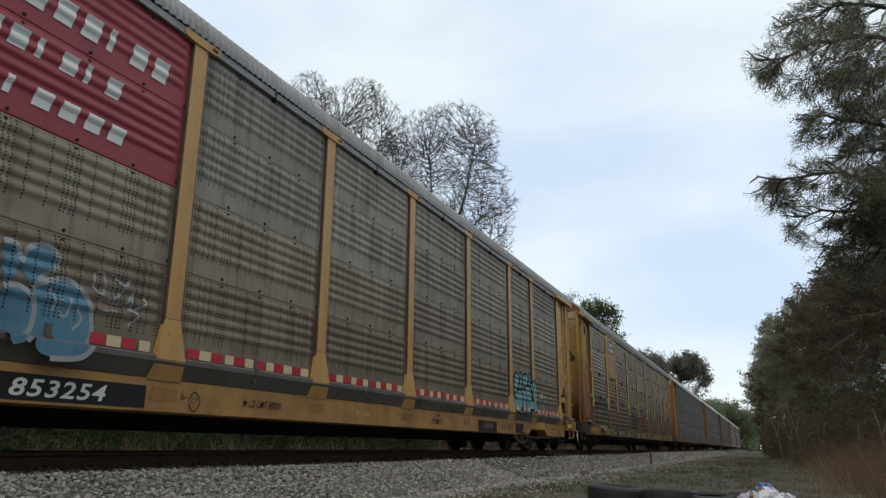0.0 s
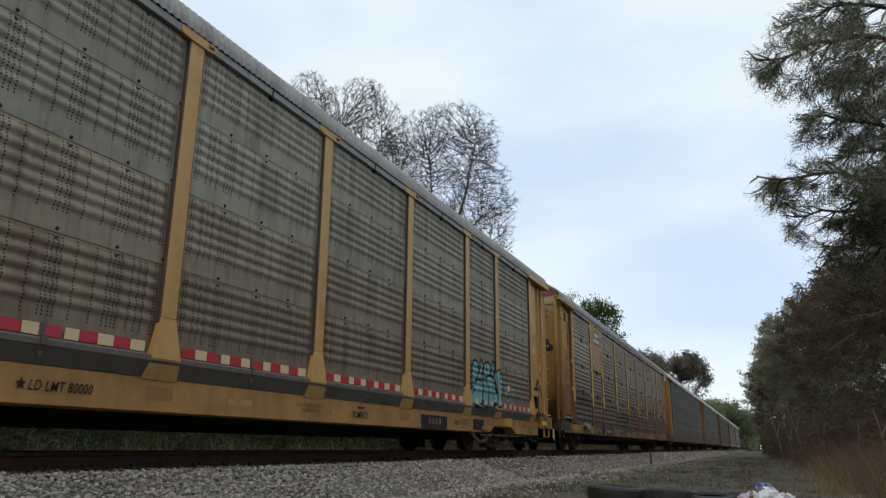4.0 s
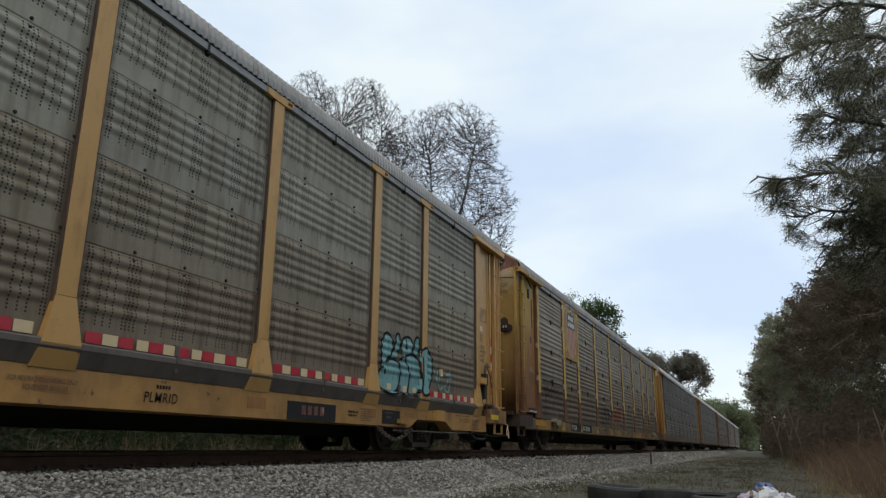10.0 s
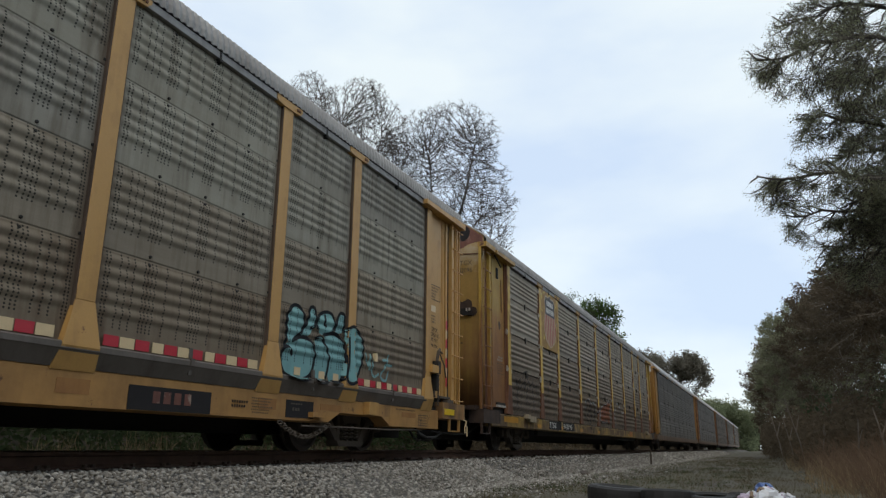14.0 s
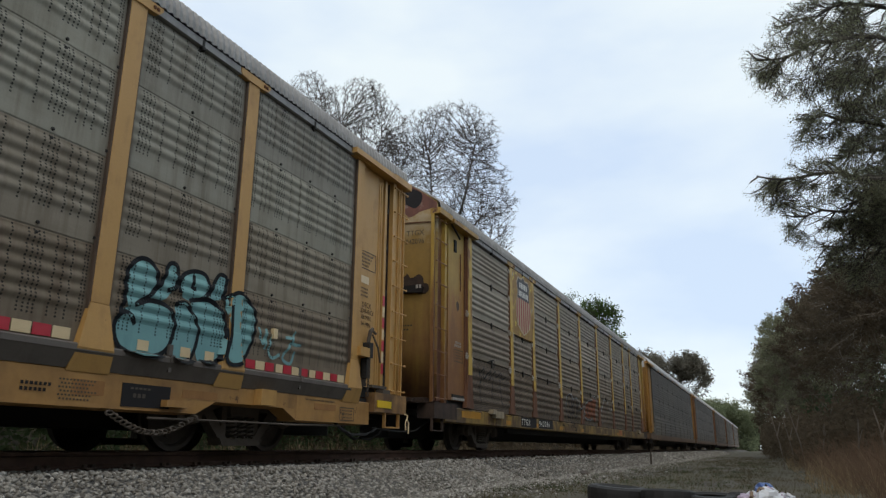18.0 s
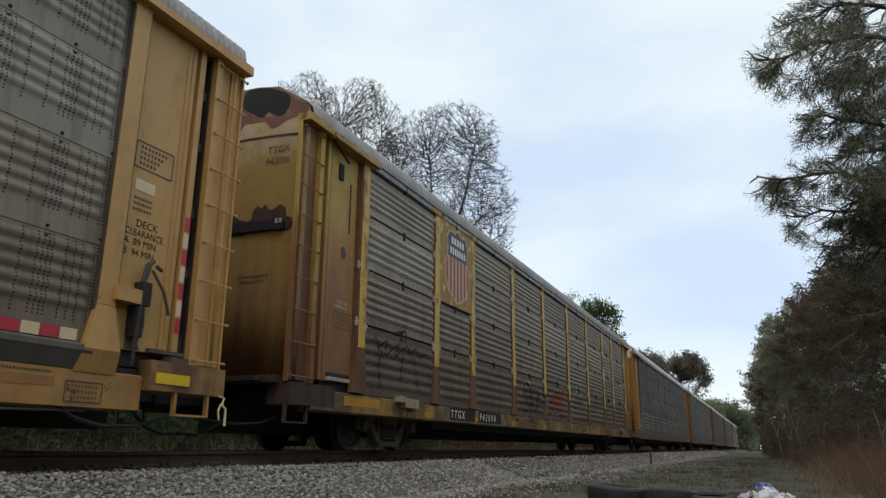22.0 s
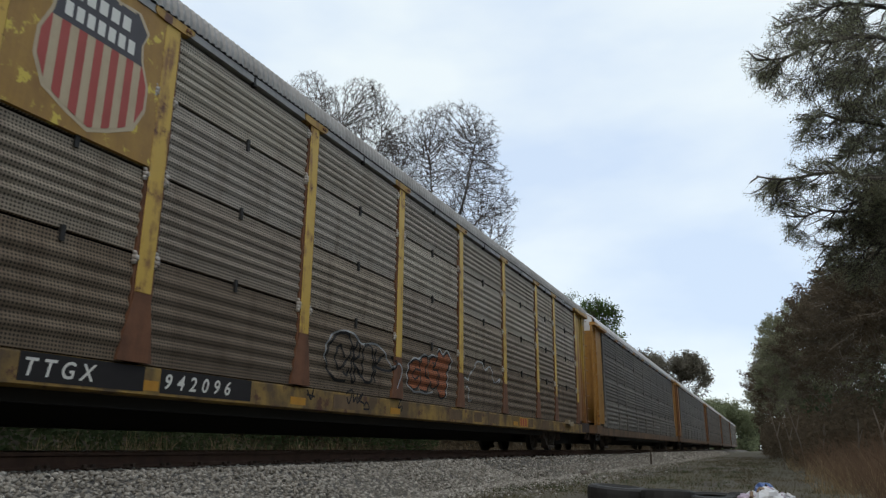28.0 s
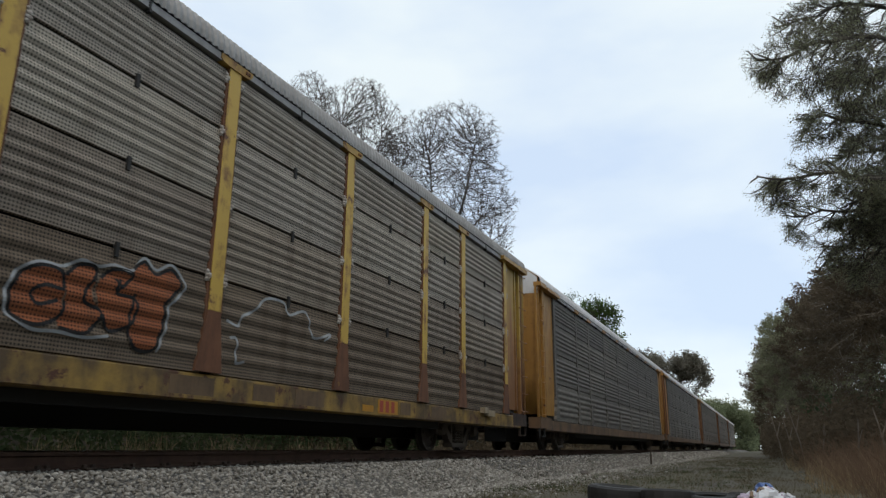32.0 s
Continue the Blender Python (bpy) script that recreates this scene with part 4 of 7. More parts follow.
SILL_TAGS = [
    [(-4.08, 0.81), (-3.98, 0.69), (-3.93, 0.85)],
    [(-4.09, 0.75), (-3.89, 0.73)],
    [(-3.06, 0.83), (-2.88, 0.89), (-2.96, 0.69), (-3.03, 0.78)],
    [(-2.83, 0.87), (-2.83, 0.72), (-2.76, 0.8)],
    [(-2.72, 0.86), (-2.72, 0.71), (-2.55, 0.86), (-2.68, 0.77), (-2.5, 0.71)],
    [(-2.52, 0.67), (-2.42, 0.74), (-2.34, 0.64), (-2.52, 0.63)],
    [(-1.2, 0.88), (-1.33, 0.71), (-1.18, 0.74), (-1.21, 0.65)],
]


def curve_through(pts, closed, step=0.03):
    """A smooth line through pts."""
    n = len(pts)
    out = []
    last = n if closed else n - 1
    for i in range(last):
        p = [Vector((*pts[(i + k) % n], 0)) if closed else Vector((*pts[min(max(i + k, 0), n - 1)], 0)) for k in (-1, 0, 1, 2)]
        m = max(2, int((p[2] - p[1]).length / step))
        for j in range(m):
            t = j / m
            q = 0.5 * ((2 * p[1]) + (p[2] - p[0]) * t + (2 * p[0] - 5 * p[1] + 4 * p[2] - p[3]) * t * t + (3 * p[1] - p[0] - 3 * p[2] + p[3]) * t ** 3)
            out.append((q.x, q.y))
    if not closed:
        out.append(tuple(pts[-1]))
    return out


class Spray:
    """Thin paint that lies on a surface: on(u, v, lift) gives the place."""
    def __init__(self, on, lift=0.0):
        self.s, self.on, self.lift = Soup(), on, lift

    def quad(self, *uv):
        n = len(self.s.v)
        self.s.v += [self.on(u, v, self.lift) for u, v in uv]
        self.s.f.append(tuple(range(n, n + len(uv))))

    def fill(self, poly, dv=0.021, du=0.05):
        lo, hi = min(p[1] for p in poly), max(p[1] for p in poly)
        def cuts(v):
            xs = []
            for (a, b), (c, d) in zip(poly, poly[1:] + poly[:1]):
                if (b > v) != (d > v):
                    xs.append(a + (v - b) / (d - b) * (c - a))
            return sorted(xs)
        n = max(1, int((hi - lo) / dv))
        for i in range(n):
            v0, v1 = lo + (hi - lo) * i / n, lo + (hi - lo) * (i + 1) / n
            c0, c1, cm = cuts(v0 + 1e-5), cuts(v1 - 1e-5), cuts((v0 + v1) / 2)
            if len(c0) != len(cm) or len(c1) != len(cm):
                c0 = c1 = cm
            for k in range(0, len(cm) - 1, 2):
                m = max(1, int((cm[k + 1] - cm[k]) / du))
                for j in range(m):
                    a0, b0 = [c0[k] + (c0[k + 1] - c0[k]) * q / m for q in (j, j + 1)]
                    a1, b1 = [c1[k] + (c1[k + 1] - c1[k]) * q / m for q in (j, j + 1)]
                    self.quad((a0, v0), (b0, v0), (b1, v1), (a1, v1))

    def stroke(self, pts, width, closed=False, taper=False):
        path = curve_through(pts, closed, 0.025)
        n = len(path)
        sides = []
        for i, (u, v) in enumerate(path):
            a, b = path[max(0, i - 1)], path[min(n - 1, i + 1)]
            d = Vector((b[0] - a[0], b[1] - a[1]))
            d = d.normalized() if d.length else Vector((1, 0))
            w = width / 2 * ((0.55 + 0.45 * math.sin(math.pi * i / max(1, n - 1))) if taper else 1.0)
            sides.append(((u - d.y * w, v + d.x * w), (u + d.y * w, v - d.x * w)))
        for (a, b), (c, d) in zip(sides, sides[1:]):
            self.quad(a, b, d, c)

    def rect(self, u0, u1, v0, v1):
        self.fill([(u0, v0), (u1, v0), (u1, v1), (u0, v1)])

    def put(self, name, material, parent, label=""):
        o = self.s.link(name, material, parent)
        if label:
            o["label"] = label
        return o


def on_side(style):
    return lambda u, v, lift: Vector((side_x(u, v, style) + lift, u, v))


def on_plane(x):
    return lambda u, v, lift: Vector((x + lift, u, v))


def lettering(body, size, material, parent, on, u, v, name="lettering", label="", stretch=1.0, lift=0.004, shear=0.0, space=1.0, bold=0.0):
    """Letters in the built-in font, laid on a surface with their foot at (u, v)."""
    cu = bpy.data.curves.new("text", "FONT")
    cu.body, cu.size, cu.resolution_u = body, size, 3
    cu.shear, cu.space_character, cu.offset = shear, space, bold
    ob = new("text", cu)
    me = bpy.data.meshes.new_from_object(ob.evaluated_get(bpy.context.evaluated_depsgraph_get()))
    bpy.data.objects.remove(ob)
    bpy.data.curves.remove(cu)
    me.transform(Matrix.Diagonal((stretch, 1, 1, 1)))
    for vert in me.vertices:
        vert.co = on(u + vert.co.x, v + vert.co.y, lift)
    if name == "lettering":
        me.materials.append(material)
        o = new(name, me)
        o.parent = parent
        return o
    # large figures: one part for each
    seen = list(range(len(me.vertices)))
    def root(i):
        while seen[i] != i:
            i = seen[i]
        return i
    for e in me.edges:
        seen[root(e.vertices[0])] = root(e.vertices[1])
    for k in sorted({root(i) for i in seen}):
        so = Soup()
        at = {}
        for p in me.polygons:
            if root(p.vertices[0]) == k:
                for i in p.vertices:
                    if i not in at:
                        at[i] = len(so.v)
                        so.v.append(me.vertices[i].co.copy())
                so.f.append(tuple(at[i] for i in p.vertices))
        o = so.link(name, material, parent)
        if label:
            o["label"] = label
    bpy.data.meshes.remove(me)


def bars(sp, u, v, count, w, h, gap):
    """A row of plain bars, one for each letter."""
    for k in range(count):
        sp.rect(u + k * (w + gap), u + k * (w + gap) + w, v, v + h)


def small_boxes(boxes, name, material, parent, label=""):
    return part(name, box_into(boxes), material, parent, label)


def bm_ring():
    bm = bmesh.new()
    tube(bm, [(0, 0.022 * math.cos(a), 0.045 * math.sin(a)) for a in np.linspace(0, 2 * math.pi, 11)], 0.011, 5, caps=False)
    return bm


first, second, third = CARS[0], CARS[1], CARS[2]
side_a, side_b = on_side("A"), on_side("B")

# --- the tan-yellow wagon
for i, (a, b) in enumerate(zip(POSTS, POSTS[1:])):
    if i == 7:
        continue
    w = 0.74 if i == 2 else b - a - 0.52
    mid = b - 0.63 if i == 2 else (a + b) / 2
    n = 4 if i == 2 else max(6, int(w / 0.183) // 2 * 2)
    cell = w / n
    for k in range(n):
        gap = 0.03 if k in (3, 7) else 0.0
        size = cell - 0.014 - gap
        piece("reflector", "tape%.3f" % size, lambda: box_into([(0, 0.004, 0, size, 0, 0.105)]), M_REFL_R if k % 2 == 0 else M_REFL_W, first, pose(SIDE + 0.028, mid - w / 2 + k * cell + 0.006 + gap, 0.976), "red reflective tape" if k % 2 == 0 else "cream reflective tape")
for i, (a, b) in enumerate(zip(POSTS, POSTS[1:])):
    piece("strap", "strap", lambda: box_into([(SIDE, FACE + 0.014, -0.028, 0.028, 0.90, 0.975), (SIDE, SIDE + 0.04, -0.028, 0.028, 0.975, 1.09), (SIDE - 0.04, FACE - 0.018, -0.022, 0.022, 0.80, 0.90)]), M_BUMPER, first, pose(0, (a + b) / 2, 0))

for row, (v, h, u0, u1, count) in enumerate([(3.885, 0.245, -6.98, -4.57, 8), (3.42, 0.20, -6.98, -5.16, 7), (2.975, 0.175, -6.98, -5.04, 7)]):
    step = (u1 - u0) / count
    for k in range(count):
        a = u0 + k * step
        sp = Spray(on_side("A"), 0.003)
        w = 0.24 if (row, k) in ((0, 5), (1, 3), (1, 5), (2, 2)) else 0.66
        sp.fill([(a, v), (a + step * w, v), (a + step * (w + 0.12), v + h), (a + step * 0.12, v + h)])
        sp.put("sign_bar", M_WHITE, first, "white letter-sized bar on red")

small_boxes([(FACE, FACE + 0.016, -6.98, -4.53, 0.425, 0.648)], "number_panel", M_BLACK, first, "black number panel")
def on_sill_a(u, v, lift):
    return Vector((FACE + 0.0165 + lift, u, v))
lettering("853254", 0.205, M_WHITE, first, on_sill_a, -6.02, 0.465, "numeral", "white painted numeral", 1.45, shear=0.2, space=1.12, bold=0.004)
sp = Spray(on_plane(FACE + 0.012), 0.009)
star = [(-2.97 + r * math.sin(a), 0.562 + r * math.cos(a)) for k in range(10) for r, a in [((0.058, 0.024)[k % 2], math.pi * k / 5)]]
sp.fill(star, 0.006)
sp.put("star_mark", M_BLACK, first, "small black star")
lettering("LD LMT 80000", 0.128, M_BLACK, first, lambda u, v, l: Vector((FACE + 0.012 + l, u, v)), -2.905, 0.515, "lettering", "", 0.80, 0.009, 0.2, 1.05, 0.001)
lettering("EXCEEDS", 0.045, M_STENCIL, first, lambda u, v, l: Vector((FACE + 0.012 + l, u, v)), -3.905, 0.55, "lettering", "", 0.75, 0.008)
lettering("PLATE", 0.05, M_STENCIL, first, lambda u, v, l: Vector((FACE + 0.012 + l, u, v)), -3.89, 0.505, "lettering", "", 0.75, 0.008)
lettering("F", 0.055, M_STENCIL, first, lambda u, v, l: Vector((FACE + 0.012 + l, u, v)), -3.845, 0.45, "lettering", "", 0.8, 0.008)
lettering("PLMRID", 0.145, M_BLACK, first, lambda u, v, l: Vector((FACE + 0.012 + l, u, v)), 2.5, 0.49, "lettering", "", 0.9, 0.009, 0.1, 1.1, 0.001)
sp = Spray(lambda u, v, l: Vector((FACE + 0.012 + l, u, v)), 0.007)
sp.stroke([(-3.92, 0.525), (-3.83, 0.63), (-3.74, 0.525), (-3.83, 0.42)], 0.012, True)
bars(sp, 2.66, 0.63, 5, 0.03, 0.035, 0.012)
for u in (6.5, -5.9):
    bars(sp, u, 0.56, 7, 0.03, 0.03, 0.014)
    bars(sp, u, 0.51, 6, 0.03, 0.03, 0.014)
sp.put("stencil_bars", M_BLACK, first)
on_sill = lambda u, v, l: Vector((FACE + 0.0195 + l, u, v))
lettering("FOR RESTRICTED LOADING ONLY", 0.062, M_STENCIL, first, on_sill, 1.02, 0.585, "lettering", "", 0.72, 0.003)
lettering("EQUIPMENT REGISTER", 0.062, M_STENCIL, first, on_sill, 1.17, 0.52, "lettering", "", 0.72, 0.003)
small_boxes([(FACE, FACE + 0.0145, -0.33, 0.10, 0.53, 0.60)], "repaint_patch", M_YELLOW_A, first, "paler repainted patch")
small_boxes([(SIDE, SIDE + 0.055, 9.94, 10.02, 1.39, 1.52)], "sensor_box", M_REFL_W, first, "small pale sensor box")
sp = Spray(on_plane(FACE + 0.0125), 0.004)
for r in range(6):
    bars(sp, 6.87 + 0.02 * (r % 2), 0.625 - r * 0.034, 11 - r % 3, 0.022, 0.016, 0.015)
sp.put("stencil_bars", M_STENCIL, first)
small_boxes([(FACE, FACE + 0.10, 8.10, 8.42, 0.45, 0.52)], "bracket_box", M_SILL_A, first)
small_boxes([(FACE, FACE + 0.017, 4.96, 6.15, 0.405, 0.645)], "data_panel", M_BLACK, first, "black data panel with faded maroon marks")
sp = Spray(on_plane(FACE + 0.0175), 0.003)
bars(sp, 5.28, 0.48, 4, 0.10, 0.12, 0.05)
sp.put("data_marks", M_MAROON, first)
small_boxes([(FACE, FACE + 0.017, 7.58, 8.22, 0.43, 0.655)], "data_panel", M_BLACK, first)
sp = Spray(on_plane(FACE + 0.0175), 0.003)
bars(sp, 7.68, 0.60, 5, 0.04, 0.02, 0.015)
bars(sp, 7.72, 0.52, 3, 0.04, 0.04, 0.02)
sp.put("data_marks", M_GRIME, first)
for a, b in [(p - 0.24, p + 0.12) for p in POSTS[2:8]] + [(8.4, 8.95), (9.75, 10.0), (10.95, 11.5)]:
    small_boxes([(FACE, FACE + 0.0155, a, b, 0.51 if b < 8.3 else 0.56, 0.645)], "rust_patch", M_RUST_PALE, first)
small_boxes([(FACE + 0.0, FACE + 0.12, 9.62, 9.92, 0.55, 0.74)], "bracket_box", M_YELLOW_A, first)

for k, shape in enumerate(TEAL_BLOBS):
    sp = Spray(side_a, 0.002 + 0.0003 * k)
    sp.fill(curve_through(shape, True))
    sp.put("graffiti_fill", M_TEAL, first, "teal spray-painted bubble shape")
for shape in TEAL_LINES:
    sp = Spray(side_a, 0.006)
    sp.stroke(shape, 0.050)
    sp.put("graffiti_outline", M_SPRAY_K, first, "black sprayed outline")
for shape in TEAL_TAG:
    sp = Spray(side_a, 0.005)
    sp.stroke(shape, 0.042)
    sp.put("graffiti_tag", M_SPRAY_T, first)
for u in (7.78, 8.38, 8.76):
    sp = Spray(side_a, 0.008)
    sp.rect(u, u + 0.15, 0.985, 1.09)
    sp.put("graffiti_patch", M_REFL_W, first)
for k, shape in enumerate(BLUE_BLOBS):
    sp = Spray(side_a, 0.002 + 0.0003 * k)
    sp.fill(curve_through(shape, True))
    sp.put("graffiti_fill", M_BLUE, first, "blue spray-painted bubble shape")
for k, shape in enumerate(BLUE_LINES):
    sp = Spray(side_a, 0.006)
    sp.stroke(shape, 0.050 if k < 3 else 0.026)
    sp.put("graffiti_outline", M_SPRAY_W, first, "white sprayed line")

# its rear corner: warning box, stencils, tape, hand brake, chain
cp = on_plane(1.4755)
sp = Spray(cp, 0.003)
sp.stroke([(12.19, 3.15), (12.71, 3.155)], 0.016)
sp.stroke([(12.19, 2.865), (12.71, 2.865)], 0.016)
sp.stroke([(12.19, 3.15), (12.19, 2.865)], 0.016)
sp.stroke([(12.71, 3.155), (12.71, 2.865)], 0.016)
for r in range(4):
    bars(sp, 12.25, 3.08 - r * 0.06, 8 - r, 0.03, 0.035, 0.018)
for r in range(3):
    bars(sp, 12.24, 2.52 - r * 0.06, 7, 0.022, 0.03, 0.014)
sp.put("stencil_bars", M_STENCIL, first)
lettering("DECK", 0.115, M_BLACK, first, cp, 12.30, 2.235, "lettering")
lettering("CLEARANCE", 0.105, M_BLACK, first, cp, 12.17, 2.135, "lettering", "", 0.88)
lettering("A  89 MIN.", 0.105, M_BLACK, first, cp, 12.17, 2.035, "lettering", "", 0.95)
lettering("B  94 MIN.", 0.105, M_BLACK, first, cp, 12.17, 1.925, "lettering", "", 0.95)
small_boxes([(1.474, 1.479, 12.235, 12.50, 2.62, 2.74)], "notice", M_REFL_W, first, "small pale notice")
for k in range(7):
    small_boxes([(1.494, 1.4995, 12.962, 13.035, 2.36 - k * 0.19, 2.53 - k * 0.19)], "reflector", M_REFL_R if k % 2 == 0 else M_REFL_W, first)
for z in (3.35, 2.55, 1.85, 1.1, 0.99, 4.0):
    small_boxes([(1.40, 1.50, 13.04, 13.08, z, z + 0.10)], "hinge", M_DARK, first)
for y in (12.77, 12.84):
    small_boxes([(1.474, 1.486, y, y + 0.012, 0.98, 4.6)], "door_rib", M_YELLOW_A, first)
brake = small_boxes([(1.475, 1.60, 12.38, 12.50, 1.42, 1.66)], "hand_brake", M_DARK, first, "dark greasy hand brake with lever and chain")
lv = bmesh.new()
tube(lv, [(1.55, 12.42, 1.66), (1.57, 12.45, 1.85), (1.58, 12.50, 1.90)], [0.03, 0.035, 0.025], 8)
tube(lv, [(1.58, 12.50, 1.80), (1.60, 12.66, 1.60), (1.58, 12.78, 1.38)], 0.016, 6)
tube(lv, [(1.56, 12.56, 1.86), (1.56, 12.64, 1.83)], 0.022, 6)
part("lever", lv, M_GRIME, brake)
small_boxes([(1.475, 1.585, 12.33, 12.45, 1.10, 1.40)], "brake_guard", M_DARK, brake)
def link_mesh():
    bm = bmesh.new()
    tube(bm, [(0, 0.014 * math.cos(a), 0.028 * math.sin(a)) for a in np.linspace(0, 2 * math.pi, 11)], 0.007, 5, caps=False)
    return bm
for k in range(16):
    piece("chain_link", "chain_link", link_mesh, M_WHEEL, brake, pose(1.61 + 0.002 * (k % 2), 12.37 - 0.002 * k, 1.52 - k * 0.045, 0, 0, 90 * (k % 2)))
small_boxes([(1.475, 1.62, 12.07, 12.36, 1.42, 1.56)], "bracket_box", M_YELLOW_A, first)
small_boxes([(1.475, 1.54, 12.62, 13.10, 0.98, 1.02)], "platform", M_GRIME, first)
small_boxes([(1.475, 1.60, 12.86, 13.12, 0.90, 0.96)], "foot_plate", M_GRIME, first)
small_boxes([(1.60, 1.612, 12.68, 13.15, 0.67, 0.78)], "reflector", M_REFL_Y, first, "bright yellow reflector")
hk = bmesh.new()
tube(hk, [(1.62, 13.62, 0.60), (1.66, 13.66, 0.58), (1.66, 13.64, 0.50), (1.66, 13.70, 0.46), (1.66, 13.70, 0.28)], 0.014, 6)
tube(hk, [(1.66, 13.62, 0.52), (1.66, 13.58, 0.44), (1.66, 13.60, 0.34)], 0.012, 6)
part("uncoupling_handle", hk, M_REFL_W, first, "cream-painted handle")
def hose(parent, pts, r=0.022):
    bm = bmesh.new()
    tube(bm, pts, r, 7)
    return part("hose", bm, M_DARK, parent)
hose(first, [(1.45, 11.7, 0.40), (1.45, 11.9, 0.30), (1.45, 12.2, 0.24), (1.45, 12.6, 0.25), (1.4, 12.95, 0.32), (1.3, 13.2, 0.36)])
hose(first, [(0.4, 13.5, 0.50), (0.4, 13.8, 0.28), (0.38, 14.1, 0.2), (0.3, 14.4, 0.22)])
rod = bmesh.new()
tube(rod, [(1.55, 8.0, 0.33), (1.5, 9.2, 0.34), (1.5, 10.6, 0.34), (1.45, 12.0, 0.37)], 0.013, 6)
part("brake_rod", rod, M_GRIME, first)
ch = [(1.52, 7.55 + 0.06 * k, 0.36 - 0.17 * math.sin(math.pi * min(1, k / 19))) for k in range(20)]
for k, (x, y, z) in enumerate(ch):
    piece("chain_link", "chain_big", lambda: bm_ring(), M_GRIME, first, pose(x, y, z, 90, 0, 90 * (k % 2)))

# grease below the hand brake, a stencilled plate, a pale sensor box
sp = Spray(on_plane(1.4755), 0.003)
sp.fill(curve_through([(12.33, 1.40), (12.52, 1.42), (12.56, 1.22), (12.50, 1.05), (12.54, 0.99), (12.34, 0.99), (12.36, 1.2)], True))
sp.put("grease_smear", M_EDGE, first, "dark grease smear")
sp = Spray(on_plane(FACE + 0.0125), 0.004)
for a, b in (((11.62, 0.44), (12.02, 0.44)), ((11.62, 0.62), (12.02, 0.62)), ((11.62, 0.44), (11.62, 0.62)), ((12.02, 0.44), (12.02, 0.62))):
    sp.stroke([a, b], 0.014)
for r in range(3):
    bars(sp, 11.68, 0.57 - r * 0.05, 8, 0.02, 0.022, 0.018)
sp.put("stencil_bars", M_STENCIL, first)
sp = Spray(on_plane(FACE + 0.0125), 0.004)
bars(sp, 10.72, 0.675, 22, 0.022, 0.02, 0.012)
sp.put("stencil_bars", M_STENCIL, first)

def set_back(car, dx, dy, names):
    """Marks and fittings of the side sill lie on its face, behind the plane of the posts."""
    for o in car.children:
        if o.name.split(".")[0] in names and max(v.co.z for v in o.data.vertices) < 0.93 and min(v.co.x for v in o.data.vertices) > 1.4:
            o.location = o.location + Vector((dx, dy, 0))


set_back(first, FACE * -1 + SILL, 0.095, ("number_panel", "numeral", "star_mark", "lettering", "stencil_bars", "repaint_patch", "data_panel", "data_marks", "rust_patch", "bracket_box"))

# --- the rusting yellow wagon
for i, (a, b) in enumerate(zip(POSTS, POSTS[1:])):
    for z in (3.775, 2.855, 1.945):
        piece("clip", "clip", lambda: box_into([(SIDE - 0.01, SIDE + 0.03, -0.022, 0.022, -0.10, 0.05)]), M_DARK, second, pose(0, (a + b) / 2 + random.uniform(-0.02, 0.02), z))
def weld_mesh():
    bm = bmesh.new()
    for k, r in enumerate((0.030, 0.038, 0.026)):
        m = bmesh.ops.create_icosphere(bm, subdivisions=2, radius=r)
        bmesh.ops.transform(bm, matrix=pose(-0.008, 0.012 * (k % 2), -0.045 + 0.042 * k), verts=m["verts"])
    for v in bm.verts:
        v.co *= 1 + 0.35 * noise.noise(v.co * 40)
    return bm
def seam_mesh():
    bm = bmesh.new()
    for k in range(60):
        z = 1.32 + 3.2 * k / 60
        box(bm, SIDE - 0.02, SIDE + 0.028 + 0.012 * abs(noise.noise((k * 0.9, 0, 0))), -0.014 - 0.012 * abs(noise.noise((k * 1.3, 4, 0))), 0.014 + 0.012 * abs(noise.noise((k * 1.1, 9, 0))), z, z + 0.0533)
    return bm
for p in POSTS:
    for e in (-1, 1):
        piece("weld_seam", "seam", seam_mesh, M_RUST, second, pose(0, p + e * (POST_HALF + 0.014), 0))
        for z in (4.45, 3.78, 3.74, 2.86, 2.80, 1.95, 1.90):
            if random.random() < 0.6:
                piece("weld_bead", "weld", weld_mesh, M_WELD, second, pose(SIDE + 0.03, p + e * (POST_HALF + 0.03), z))

# sign board: yellow field, shield
SB = on_plane(SIDE + 0.0455)
small_boxes([(SIDE - 0.02, SIDE + 0.045, -8.93, -7.195, 2.875, 4.60)], "sign_board", M_SIGN_B, second, "peeling yellow sign board")
def shield(k, dy=0.0):
    """A shield's outline, k metres to each side."""
    half = [(0.0, 4.52), (0.16, 4.42), (0.42, 4.45), (0.56, 4.28), (0.50, 4.12), (0.52, 3.95), (0.62, 3.70), (0.62, 3.45), (0.50, 3.20), (0.22, 3.06), (0.0, 2.98)]
    c = -8.0
    mid = 3.75
    pts = [(c + y * k, mid + (z - mid) * k) for y, z in half] + [(c - y * k, mid + (z - mid) * k) for y, z in half[-2:0:-1]]
    return pts
sp = Spray(SB, 0.002)
sp.fill(shield(1.06))
sp.put("shield_rim", M_SHIELD_C, second)
sp = Spray(SB, 0.004)
sp.quad(*shield(1.0))
sp.put("shield_field", M_SHIELD_C, second, "cream and red striped shield under a dark band")
